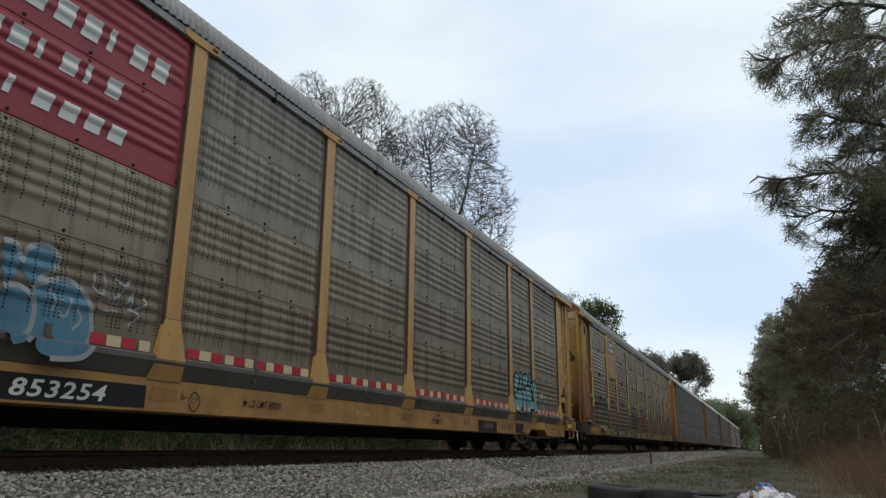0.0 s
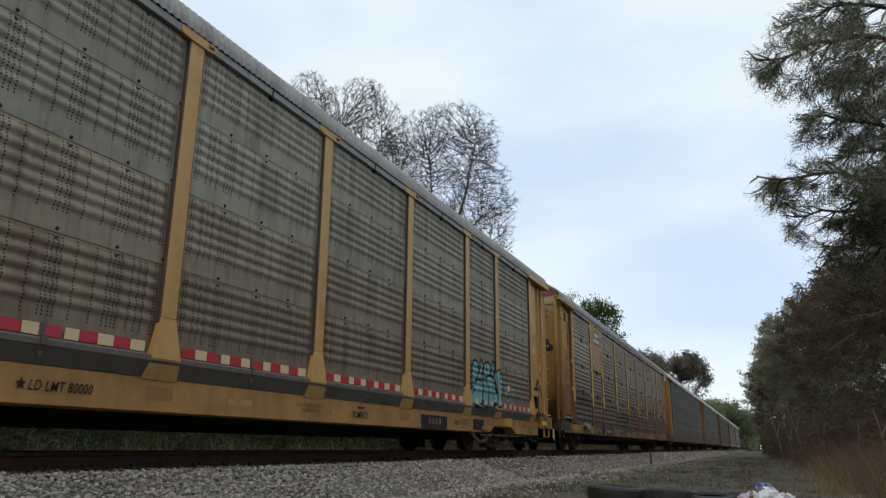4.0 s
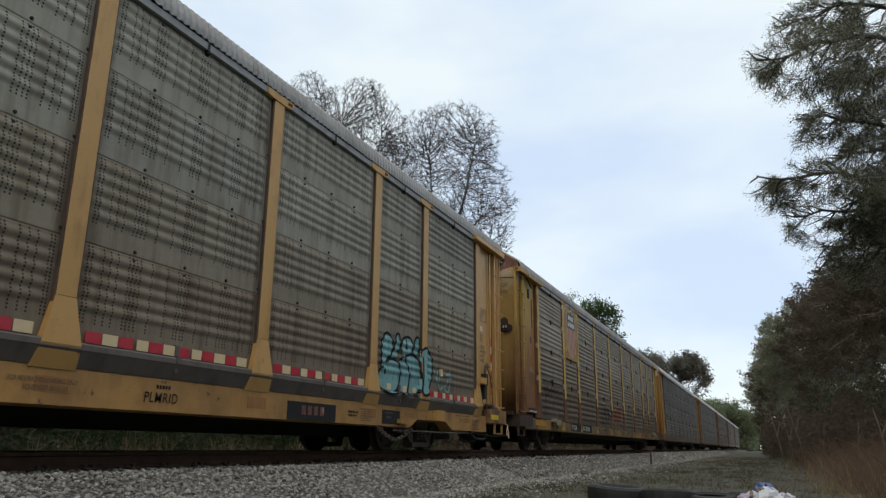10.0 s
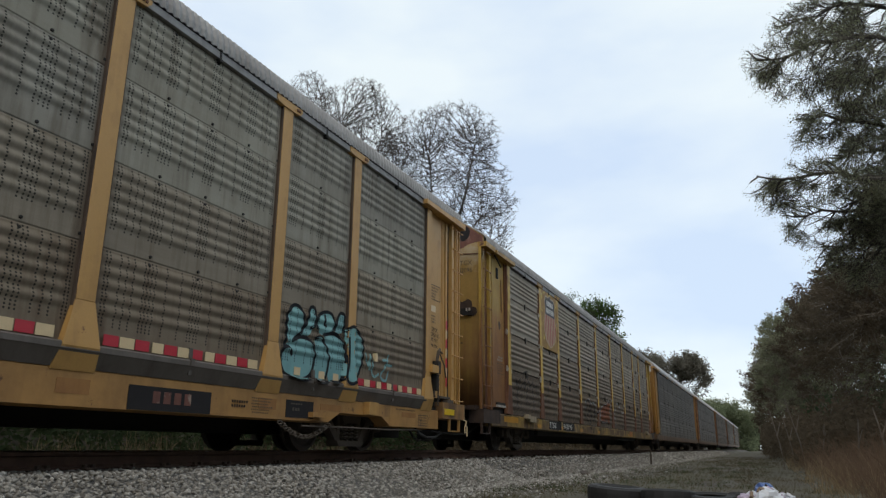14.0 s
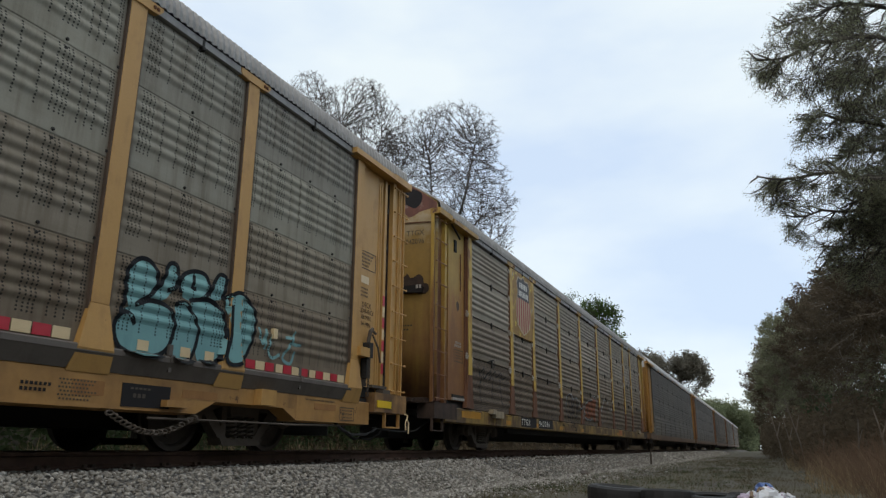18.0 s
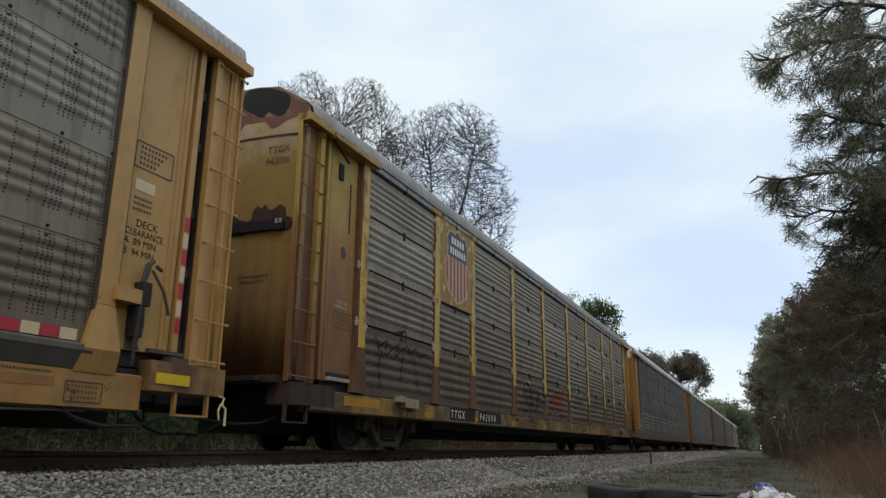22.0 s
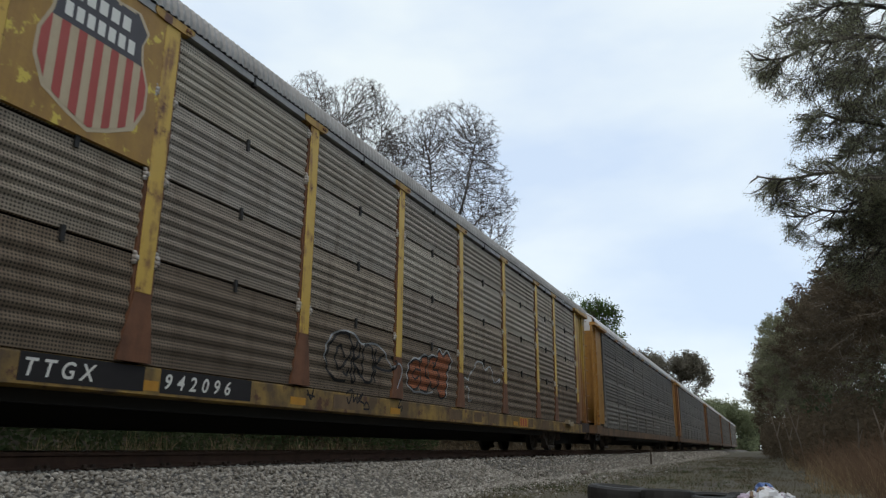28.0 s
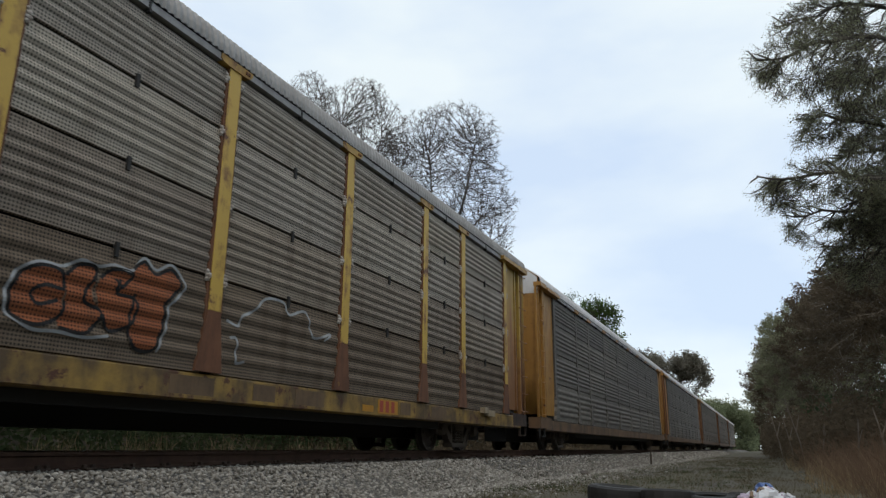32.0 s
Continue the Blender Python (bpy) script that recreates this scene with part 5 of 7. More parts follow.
def clip_poly(poly, keep):
    """Cut a polygon to one side of a line: keep(p) > 0."""
    out = []
    for a, b in zip(poly, poly[1:] + poly[:1]):
        ka, kb = keep(a), keep(b)
        if ka >= 0:
            out.append(a)
        if (ka >= 0) != (kb >= 0):
            t = ka / (ka - kb)
            out.append((a[0] + (b[0] - a[0]) * t, a[1] + (b[1] - a[1]) * t))
    return out
low = clip_poly(shield(1.0), lambda p: 3.90 - p[1])
for k in range(7):
    a = -8.62 + k * 0.1908
    band = clip_poly(clip_poly(low, lambda p: p[0] - a), lambda p: a + 0.0954 - p[0])
    if len(band) > 2:
        sp = Spray(SB, 0.006)
        sp.fill(band)
        sp.put("shield_stripe", M_SHIELD_R, second, "red stripe")
sp = Spray(SB, 0.006)
sp.fill(clip_poly(shield(1.0), lambda p: p[1] - 3.90))
sp.put("shield_band", M_NAVY, second, "dark blue band")
sp = Spray(SB, 0.009)
for k in range(12):
    sp = Spray(SB, 0.009)
    u, v, w = (-8.35 + k * 0.145, 4.19, 0.10) if k < 5 else (-8.42 + (k - 5) * 0.125, 3.965, 0.085)
    sp.rect(u, u + w, v, v + 0.15)
    sp.put("shield_bar", M_WHITE, second, "white letter-sized bar")

# number panels on its sill
SX = FACE + 0.031
small_boxes([(FACE, SX + 0.002, -8.36, -6.98, 0.585, 0.832)], "number_panel", M_BLACK, second, "black number panel")
small_boxes([(FACE, SX + 0.002, -6.76, -5.28, 0.585, 0.832)], "number_panel", M_BLACK, second, "black number panel")
lettering("TTGX", 0.215, M_WHITE, second, on_plane(SX + 0.002), -8.33, 0.635, "letter", "white painted letter", 0.95, shear=0.2, space=1.6, bold=0.004)
lettering("942096", 0.215, M_WHITE, second, on_plane(SX + 0.002), -6.72, 0.635, "numeral", "white painted numeral", 1.0, shear=0.2, space=1.75, bold=0.004)
for a, b, m in ((-7.16, -6.78, "y"), (-4.45, -4.1, "y"), (-1.6, -1.25, "y"), (-9.55, -9.2, "y"), (5.0, 5.35, "y"), (0.9, 1.6, "d"), (-3.4, -2.6, "d"), (2.3, 2.75, "d"), (3.2, 3.9, "d"), (6.3, 6.7, "d"), (7.6, 8.3, "d"), (-12.4, -11.3, "o")):
    small_boxes([(FACE + 0.02, SX + 0.0015, a, b, 0.60 if m != "o" else 0.66, 0.70 if m == "y" else 0.80)], "repaint_patch", {"y": M_AMBER, "d": M_DIRT, "o": M_AMBER}[m], second)
small_boxes([(FACE + 0.0, SX + 0.003, 5.5, 6.2, 0.585, 0.81)], "repaint_patch", M_AMBER, second)
for k in range(3):
    sp = Spray(on_plane(SX + 0.003), 0.004)
    sp.rect(5.55 + k * 0.2, 5.67 + k * 0.2, 0.61, 0.79)
    sp.put("mark_bar", M_SHIELD_R, second, "red letter-sized bar")
small_boxes([(FACE, FACE + 0.14, -10.78, -10.55, 0.80, 0.90), (FACE, FACE + 0.13, -10.55, -10.0, 0.72, 0.87)], "side_bracket", M_CREAM, second, "dirty cream side bracket")
small_boxes([(FACE, FACE + 0.14, 10.2, 10.45, 0.80, 0.92), (FACE, FACE + 0.13, 10.45, 10.9, 0.74, 0.87)], "side_bracket", M_CREAM, second, "dirty cream side bracket")

for k, shape in enumerate(ORANGE_BLOBS):
    sp = Spray(side_b, 0.002 + 0.0003 * k)
    sp.fill(curve_through(shape, True))
    sp.put("graffiti_fill", M_ORANGE, second, "orange spray-painted letter shape")
for shape in ORANGE_LINES:
    sp = Spray(side_b, 0.006)
    sp.stroke(shape, 0.034)
    sp.put("graffiti_outline", M_SPRAY_G, second, "dark sprayed line")
def strokes(shapes, width, on, lift, name, material, parent, label=""):
    for shape in shapes:
        sp = Spray(on, lift)
        sp.stroke(shape, width)
        sp.put(name, material, parent, label)
strokes(ORANGE_HALO + DARK_HALO, 0.030, side_b, 0.005, "graffiti_halo", M_SPRAY_W, second, "thin white sprayed line")
strokes(WHITE_TAG, 0.034, side_b, 0.005, "graffiti_tag", M_SPRAY_W, second, "thin white sprayed line")
strokes(DARK_LINES, 0.045, side_b, 0.006, "graffiti_scrawl", M_SPRAY_G, second, "dark sprayed line")
strokes([[(u - 0.07, v) for u, v in line] for line in BLACK_SCRIBBLE], 0.034, side_b, 0.006, "graffiti_scrawl", M_SPRAY_G, second, "dark sprayed line")
strokes(SILL_TAGS, 0.03, on_plane(SX), 0.006, "graffiti_tag", M_BLACK, second)

set_back(second, SILL + 0.016 - FACE - 0.03, 0.085, ("number_panel", "letter", "numeral", "repaint_patch", "mark_bar", "graffiti_tag", "side_bracket"))

# its front end: primer at the top with a black patch, stencils, dark placard band
def on_front(u, v, lift):
    k = min(1.0, abs(u) / 1.5) ** 4
    return Vector((u, -(HALF - 0.15) - 0.05 * (1 - k) - lift - 0.004, v))
def ragged(u0, u1, v, amp, seed):
    rng = random.Random(seed)
    return [(u0 + (u1 - u0) * i / 24, v + rng.uniform(-amp, amp)) for i in range(25)]
sp = Spray(on_front, 0.0)
top = [(1.48, 4.93), (1.16, 5.17), (0.92, 5.33), (0.5, 5.39), (-0.5, 5.39), (-0.92, 5.33), (-1.16, 5.17), (-1.48, 4.93)]
sp.fill(ragged(-1.48, 1.48, 4.72, 0.12, 4) + top)
sp.put("primer_patch", M_MAROON, second, "maroon primer under flaked paint")
sp = Spray(on_front, 0.003)
sp.fill(curve_through([(1.05, 5.22), (0.66, 5.37), (0.35, 5.36), (0.30, 5.1), (0.50, 4.96), (0.68, 4.86), (0.78, 4.94), (0.98, 4.84), (1.12, 4.92), (1.16, 5.10)], True))
sp.put("bare_patch", M_BLACK, second, "dark bare patch")
lettering("TTGX", 0.155, M_STENCIL, second, lambda u, v, l: on_front(u, v, l), 0.82, 4.25, "letter", "", 0.95)
lettering("942096", 0.155, M_STENCIL, second, lambda u, v, l: on_front(u, v, l), 0.80, 4.07, "numeral", "", 0.90)
sp = Spray(on_front, 0.003)
scar = [(0.20, 3.04), (0.22, 3.26), (0.32, 3.36), (0.40, 3.27), (0.60, 3.24), (0.64, 3.37), (0.72, 3.45), (0.78, 3.40), (0.86, 3.45), (0.92, 3.37), (1.02, 3.38), (1.10, 3.43), (1.20, 3.36), (1.22, 3.24), (1.30, 3.22), (1.33, 3.10), (1.27, 3.03), (1.16, 3.02), (0.90, 3.05), (0.55, 3.03)]
sp.fill(curve_through(scar, True))
sp.put("rust_scar", M_BEAM_B, second, "dark rust scar round the placard holder")
hold = bmesh.new()
prism(hold, [(0.25, 3.07), (1.21, 3.04), (1.22, 3.15), (1.12, 3.20), (0.60, 3.20), (0.26, 3.22)], 1, -13.70, -13.64)
part("placard_holder", hold, M_BLACK, second, "black tarry placard holder")
for u in (1.08, 1.15):
    small_boxes([(u, u + 0.04, -13.712, -13.70, 3.13, 3.20)], "catch", M_WELD, second)
gap = small_boxes([(-0.04, 0.02, -13.668, -13.62, 0.98, 5.34)], "door_gap", M_DARK, second, "dark gap between the end doors")
for z, m in ((3.72, M_BLACK), (1.55, M_RUST)):
    for u in (-0.085, 0.055):
        rodm = bmesh.new()
        tube(rodm, [(u, -13.66, z), (u, -13.70, z + 0.08), (u, -13.70, z + 0.62), (u, -13.66, z + 0.70)], 0.026, 8)
        part("lock_rod", rodm, m, second)
    small_boxes([(-0.10, 0.07, -13.70, -13.64, z + 0.22, z + 0.44)], "lock_plate", m, second)
small_boxes([(-0.50, -0.34, -13.72, -13.62, 3.07, 3.28)], "latch_box", M_BLACK, second)
sp = Spray(on_front, 0.006)
bars(sp, 0.46, 2.38, 9, 0.04, 0.03, 0.02)
bars(sp, 0.50, 2.30, 7, 0.04, 0.03, 0.02)
sp.put("stencil_bars", M_STENCIL, second)
sm = bmesh.new()
for i in range(40):
    a, b = -1.46 + 2.92 * i / 40, -1.46 + 2.92 * (i + 1) / 40
    za, zb = [4.50 + 0.05 * (1 - (q / 1.46) ** 2) for q in (a, b)]
    p, q = on_front(a, za, 0.006), on_front(b, zb, 0.006)
    tube(sm, [tuple(p), tuple(q)], 0.012, 4)
part("door_seam", sm, M_RUST, second)
small_boxes([(-1.35, 1.35, -13.86, -13.6, 0.88, 0.98)], "end_beam", M_BEAM_B, second)
small_boxes([(0.55, 1.15, -13.98, -13.80, 0.90, 0.96)], "foot_plate", M_BEAM_B, second)
small_boxes([(1.42, 1.52, -12.80, -12.2, 0.99, 1.04)], "door_sill", M_WELD, second, "pale worn step")
small_boxes([(1.42, 1.51, -12.80, -12.2, 1.04, 1.10)], "door_slot", M_DARK, second)
sp = Spray(on_plane(1.476), 0.003)
for a, b in (((-12.68, 1.78), (-12.20, 1.78)), ((-12.68, 2.02), (-12.20, 2.02)), ((-12.68, 1.78), (-12.68, 2.02)), ((-12.20, 1.78), (-12.20, 2.02))):
    sp.stroke([a, b], 0.016)
for r in range(3):
    bars(sp, -12.60, 1.95 - r * 0.055, 8, 0.022, 0.025, 0.02)
sp.put("notice_frame", M_STENCIL, second, "faded stencilled notice")
sp = Spray(on_plane(1.476), 0.003)
bars(sp, -12.66, 2.08, 8, 0.03, 0.05, 0.018)
bars(sp, -12.60, 2.15, 6, 0.035, 0.05, 0.02)
sp.put("pale_bars", M_WELD, second)
sp = Spray(on_plane(1.476), 0.002)
sp.fill(curve_through([(-12.33, 3.95), (-12.25, 3.90), (-12.28, 3.6), (-12.20, 3.35), (-12.22, 3.05), (-12.38, 3.06), (-12.36, 3.3), (-12.30, 3.5), (-12.34, 3.7)], True))
sp.fill(curve_through([(-12.62, 3.12), (-12.58, 3.16), (-12.42, 3.06), (-12.44, 3.02)], True))
sp.put("paint_remnant", M_YELLOW_C, second, "bright yellow paint left on rust")
sp = Spray(on_plane(1.476), 0.004)
sp.fill(curve_through([(-12.56, 2.98), (-12.49, 3.06), (-12.40, 2.98), (-12.42, 2.88), (-12.50, 2.84)], True))
sp.put("rust_hole", M_EDGE, second, "dark rust hole")
small_boxes([(1.474, 1.492, -12.345, -12.325, 3.3, 4.12)], "door_rib", M_RUST, second)
small_boxes([(1.46, 1.50, -12.12, -12.06, 0.98, 4.6)], "door_edge", M_RUST, second)
tr = bmesh.new()
tube(tr, [(1.55, -13.1, 4.66), (1.56, -12.75, 4.50), (1.56, -12.55, 4.40)], 0.02, 6)
part("door_arm", tr, M_DARK, second)
small_boxes([(1.47, 1.50, -12.70, -12.58, 4.10, 4.36)], "door_catch", M_BLACK, second)
hose(second, [(0.35, -13.4, 0.52), (0.38, -13.8, 0.30), (0.36, -14.1, 0.20), (0.32, -14.4, 0.22)])
hose(second, [(1.2, -13.3, 0.55), (1.1, -13.7, 0.36), (0.9, -14.0, 0.34), (0.5, -14.3, 0.4)], 0.018)

# --- the blue-grey wagon's white-topped front end
sp = Spray(on_front, 0.0)
sp.fill([(-1.48, 4.45), (1.48, 4.45)] + top)
sp.put("end_top", M_ROOF_W, third, "white-painted end top")
sp = Spray(on_front, 0.003)
sp.rect(-0.55, 0.3, 3.0, 3.12)
sp.put("placard_band", M_BLACK, third)


# ---------------------------------------------------------------- ground, track
def ground_z(x, y):
    """Height of the ground: the ballast bed with its shoulders, and the land on both sides."""
    d = abs(x - TRACK_X)
    if d < 1.5:
        z = -0.205
    elif d < 2.6:
        z = -0.205 - (d - 1.5) / 1.1 * 0.39
    else:
        z = -0.595 + (0.10 if x > TRACK_X else -0.05) * min(1.0, (d - 2.6) / 1.5)
    if x < TRACK_X - 3.5:
        z += min(1.0, (TRACK_X - 3.5 - x) / 3.0) * 0.15 + min(1.0, max(0.0, (-13.5 - x) / 4.0)) * 1.3
    if x > 1.2:
        z += min(1.0, (x - 1.2) / 4.0) * 0.35
    return z


def ground_mesh():
    bm = bmesh.new()
    xs = [-900, -300, -120, -60, -35, -24, -18, -15, -13, -12, -11, -10.4, -9.8, -9.3, -8.9, -8.4, -7.9, -7.19, -6.5, -6.0, -5.64, -5.3, -4.95, -4.59, -4.2, -3.8, -3.3, -2.8, -2.2, -1.6, -1, -0.4, 0.2, 0.8, 1.4, 2, 2.8, 3.6, 4.6, 6, 9, 14, 24, 50, 120, 300, 900]
    ys = [-900, -200, -60, -25, -12, -6] + [i * 0.5 for i in range(-4, 60)] + [30 + i * 2 for i in range(0, 36)] + [105, 120, 140, 170, 210, 260, 340, 500, 900]
    grid = []
    for y in ys:
        row = []
        for x in xs:
            z = ground_z(x, y)
            if abs(x) < 60 and -30 < y < 260:
                z += 0.05 * noise.noise((x * 0.7, y * 0.7, 0)) * (1.0 if abs(x - TRACK_X) > 2.4 else 0.35)
            row.append(bm.verts.new((x, y, z)))
        grid.append(row)
    for a, b in zip(grid, grid[1:]):
        for k in range(len(xs) - 1):
            bm.faces.new((a[k], a[k + 1], b[k + 1], b[k])).smooth = True
    return bm


def ground_material():
    m, nt, nd, ln, bs = nodes_of("ballast_and_grass")
    co = coords(nt)
    sep = nt.nodes.new("ShaderNodeSeparateXYZ")
    ln.new(co, sep.inputs[0])
    x, y = sep.outputs[0], sep.outputs[1]
    n1 = noise_of(nt, co, 0.8, 5, 0.6)
    n2 = noise_of(nt, co, 6.0, 6, 0.7)
    n3 = noise_of(nt, co, 40.0, 3, 0.6)
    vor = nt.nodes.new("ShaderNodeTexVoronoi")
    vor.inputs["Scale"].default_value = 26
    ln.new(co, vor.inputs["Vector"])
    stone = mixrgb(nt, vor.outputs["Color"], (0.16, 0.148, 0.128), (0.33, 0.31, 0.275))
    # shade between the stones is painted in: each cell darkens to its rim
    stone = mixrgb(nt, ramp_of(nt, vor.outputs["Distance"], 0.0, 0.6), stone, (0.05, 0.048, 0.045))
    grass = mixrgb(nt, ramp_of(nt, n2, 0.3, 0.7), (0.050, 0.050, 0.024), (0.105, 0.086, 0.048))
    soil = mixrgb(nt, n3, (0.052, 0.044, 0.033), (0.092, 0.078, 0.060))
    soil = mixrgb(nt, ramp_of(nt, n1, 0.35, 0.6), soil, grass)
    soil = mixrgb(nt, calc(nt, "MULTIPLY", ramp_of(nt, n2, 0.5, 0.68), 0.45), soil, stone)
    d = calc(nt, "ABSOLUTE", calc(nt, "SUBTRACT", x, TRACK_X))
    reach = calc(nt, "ADD", calc(nt, "MULTIPLY", n1, 1.6), 1.9)
    reach = calc(nt, "SUBTRACT", reach, calc(nt, "MULTIPLY", ramp_of(nt, y, 14.0, 60.0), 0.8))
    f = ramp_of(nt, calc(nt, "ADD", calc(nt, "SUBTRACT", d, reach), calc(nt, "MULTIPLY", n2, 0.8)), -0.3, 1.3)
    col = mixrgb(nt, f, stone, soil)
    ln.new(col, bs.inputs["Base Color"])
    bs.inputs["Roughness"].default_value = 0.95
    bump_in(nt, bs, calc(nt, "ADD", calc(nt, "MULTIPLY", vor.outputs["Distance"], -1.0), n3), 0.6, 0.03)
    return m


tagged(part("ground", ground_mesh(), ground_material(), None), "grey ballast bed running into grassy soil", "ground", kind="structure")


def rail_mesh(y0, y1):
    bm = bmesh.new()
    prof = [(-0.075, -0.17), (0.075, -0.17), (0.075, -0.158), (0.02, -0.14), (0.009, -0.125), (0.009, -0.05), (0.034, -0.038), (0.036, -0.008), (0.028, 0.0), (-0.028, 0.0), (-0.036, -0.008), (-0.034, -0.038), (-0.009, -0.05), (-0.009, -0.125), (-0.02, -0.14), (-0.075, -0.158)]
    prism(bm, prof, 1, y0, y1)
    bm.faces.ensure_lookup_table()
    for f in bm.faces:
        c = f.calc_center_median()
        if c.z > -0.004:
            f.material_index = 1
    return bm


for sx in (0.755, -0.755):
    r = part("rail", rail_mesh(-60, 600), [M_RAIL, M_RAILTOP], None)
    r.location = (TRACK_X + sx, 0, 0)
    tagged(r, "rusty steel rail with a polished head on ballast", "rail", "rails of the track", "structure")

M_TIE = plain("creosoted_timber", (0.06, 0.045, 0.033), 0.9, 0, 0.4, 8, 0.4)
tie_bm = bmesh.new()
box(tie_bm, -1.3, 1.3, -0.115, 0.115, -0.33, -0.168, bevel=0.01)
tie = part("sleeper", tie_bm, M_TIE, None)
tie.location = (TRACK_X, -5, 0)
tagged(tie, "dark weathered timber sleeper bedded in ballast", "sleeper", "sleepers under the rails", "structure")
for i in range(1, 130):
    copy_thing(tie, pose(TRACK_X + random.uniform(-0.03, 0.03), -5 + i * 0.53, random.uniform(-0.008, 0.0), 0, 0, random.uniform(-1, 1)))


plate_bm = bmesh.new()
box(plate_bm, -0.18, 0.18, -0.09, 0.09, -0.178, -0.156, bevel=0.006)
for sy in (-0.05, 0.05):
    for sx in (-0.095, 0.095):
        box(plate_bm, sx - 0.02, sx + 0.02, sy - 0.018, sy + 0.018, -0.156, -0.125)
near_rail = bpy.data.objects["rail"]
plate = part("tie_plate", plate_bm, M_EDGE, near_rail, "rusty tie plate with spikes")
plate.location = (0, -5 + 14 * 0.53, 0)
for i in range(15, 90):
    again(plate, near_rail, pose(0, -5 + i * 0.53, 0))


# ---------------------------------------------------------------- trees
M_BARK = plain("grey_bark", (0.06, 0.05, 0.042), 0.95, 0, 0.4, 8, 0.6)
M_BARK_GREY = plain("ash_grey_bark", (0.085, 0.075, 0.065), 0.95, 0, 0.4, 8, 0.5)
M_BARK_PALE = plain("pale_bark", (0.17, 0.14, 0.11), 0.95, 0, 0.4, 8, 0.6)


def leaf_material(name, a, b):
    m, nt, nd, ln, bs = nodes_of(name)
    g = nt.nodes.new("ShaderNodeNewGeometry")
    co = coords(nt)
    n = noise_of(nt, co, 0.9, 3, 0.6)
    f = calc(nt, "ADD", calc(nt, "MULTIPLY", g.outputs["Random Per Island"], 0.30), calc(nt, "MULTIPLY", n, 0.75))
    ln.new(mixrgb(nt, f, a, b), bs.inputs["Base Color"])
    bs.inputs["Roughness"].default_value = 0.9
    bs.inputs["Specular IOR Level"].default_value = 0.06
    t = nt.nodes.new("ShaderNodeBsdfTranslucent")
    ln.new(mixrgb(nt, f, a, b), t.inputs["Color"])
    mx = nt.nodes.new("ShaderNodeMixShader")
    mx.inputs[0].default_value = 0.5
    ln.new(bs.outputs[0], mx.inputs[1])
    ln.new(t.outputs[0], mx.inputs[2])
    ln.new(mx.outputs[0], nd["Material Output"].inputs[0])
    return m


M_LEAF_OLIVE = leaf_material("olive_leaves", (0.15, 0.155, 0.095), (0.30, 0.30, 0.19))
M_LEAF_GREEN = leaf_material("green_leaves", (0.035, 0.06, 0.02), (0.10, 0.15, 0.04))
M_LEAF_BROWN = leaf_material("brown_leaves", (0.075, 0.06, 0.041), (0.16, 0.124, 0.085))
M_LEAF_DEEP = leaf_material("deep_green_leaves", (0.04, 0.065, 0.035), (0.10, 0.135, 0.07))
# distance haze is put into the colour: far leaves paler, ashen ones slightly
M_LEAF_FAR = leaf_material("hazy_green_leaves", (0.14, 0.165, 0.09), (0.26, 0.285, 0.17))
M_LEAF_ASH = leaf_material("ashen_brown_leaves", (0.115, 0.105, 0.082), (0.23, 0.21, 0.165))
M_STRAW = leaf_material("dry_grass", (0.17, 0.125, 0.07), (0.40, 0.30, 0.18))
M_WEED = leaf_material("dull_green_weeds", (0.036, 0.058, 0.028), (0.09, 0.115, 0.058))
M_VERGE = leaf_material("verge_grass", (0.058, 0.056, 0.026), (0.14, 0.11, 0.06))
M_REDDISH = leaf_material("reddish_brush", (0.10, 0.065, 0.045), (0.24, 0.16, 0.105))


class Shape:
    """An ellipsoid within which a crown grows."""
    def __init__(self, c, r):
        self.c, self.r = Vector(c), r

    def out(self, p):
        q = p - self.c
        return (q.x / self.r[0]) ** 2 + (q.y / self.r[1]) ** 2 + (q.z / self.r[2]) ** 2


def grow(wood, tips, p, d, length, r, depth, rng, shape, spread, up, kids, limit, shrink=0.74, segs=3, edge=1.0, dense=0, bend=0.17):
    """One limb in bent segments with side limbs; it ends at the edge of shape. Ends go to tips."""
    step = length / segs
    for i in range(segs):
        d = (d + Vector((rng.gauss(0, bend), rng.gauss(0, bend), rng.gauss(0, bend * 0.76) + up * 0.5))).normalized()
        q = p + d * step
        if shape.out(q) > edge:
            wood.tube(p, p + d * step * 0.4, r, limit, 3)
            tips.append((p + d * step * 0.4, d.copy()))
            return
        r1 = max(limit * 0.8, r * (0.84 if i < segs - 1 else 0.7))
        wood.tube(p, q, r, r1, 6 if r > 0.08 else (4 if r > 0.03 else 3))
        p, r = q, r1
        if depth > 0:
            for _ in range(rng.randint(*kids) if i == segs - 1 else rng.randint(*((1, 2) if depth <= dense else (0, 1)) if dense >= 0 else (1, 2) if depth >= 4 else (0, 1))):
                ax = Matrix.Rotation(rng.uniform(0, 6.28), 3, d) @ d.orthogonal().normalized()
                nd = (d + ax * rng.uniform(0.6, 1.4) * spread + Vector((0, 0, up))).normalized()
                grow(wood, tips, p, nd, length * rng.uniform(0.8, 1.1) * shrink, max(limit, r * rng.uniform(0.5, 0.78)), depth - 1, rng, shape, spread, up, kids, limit, shrink, segs, rng.uniform(0.75, 1.2), dense, bend)
    tips.append((p.copy(), d.copy()))


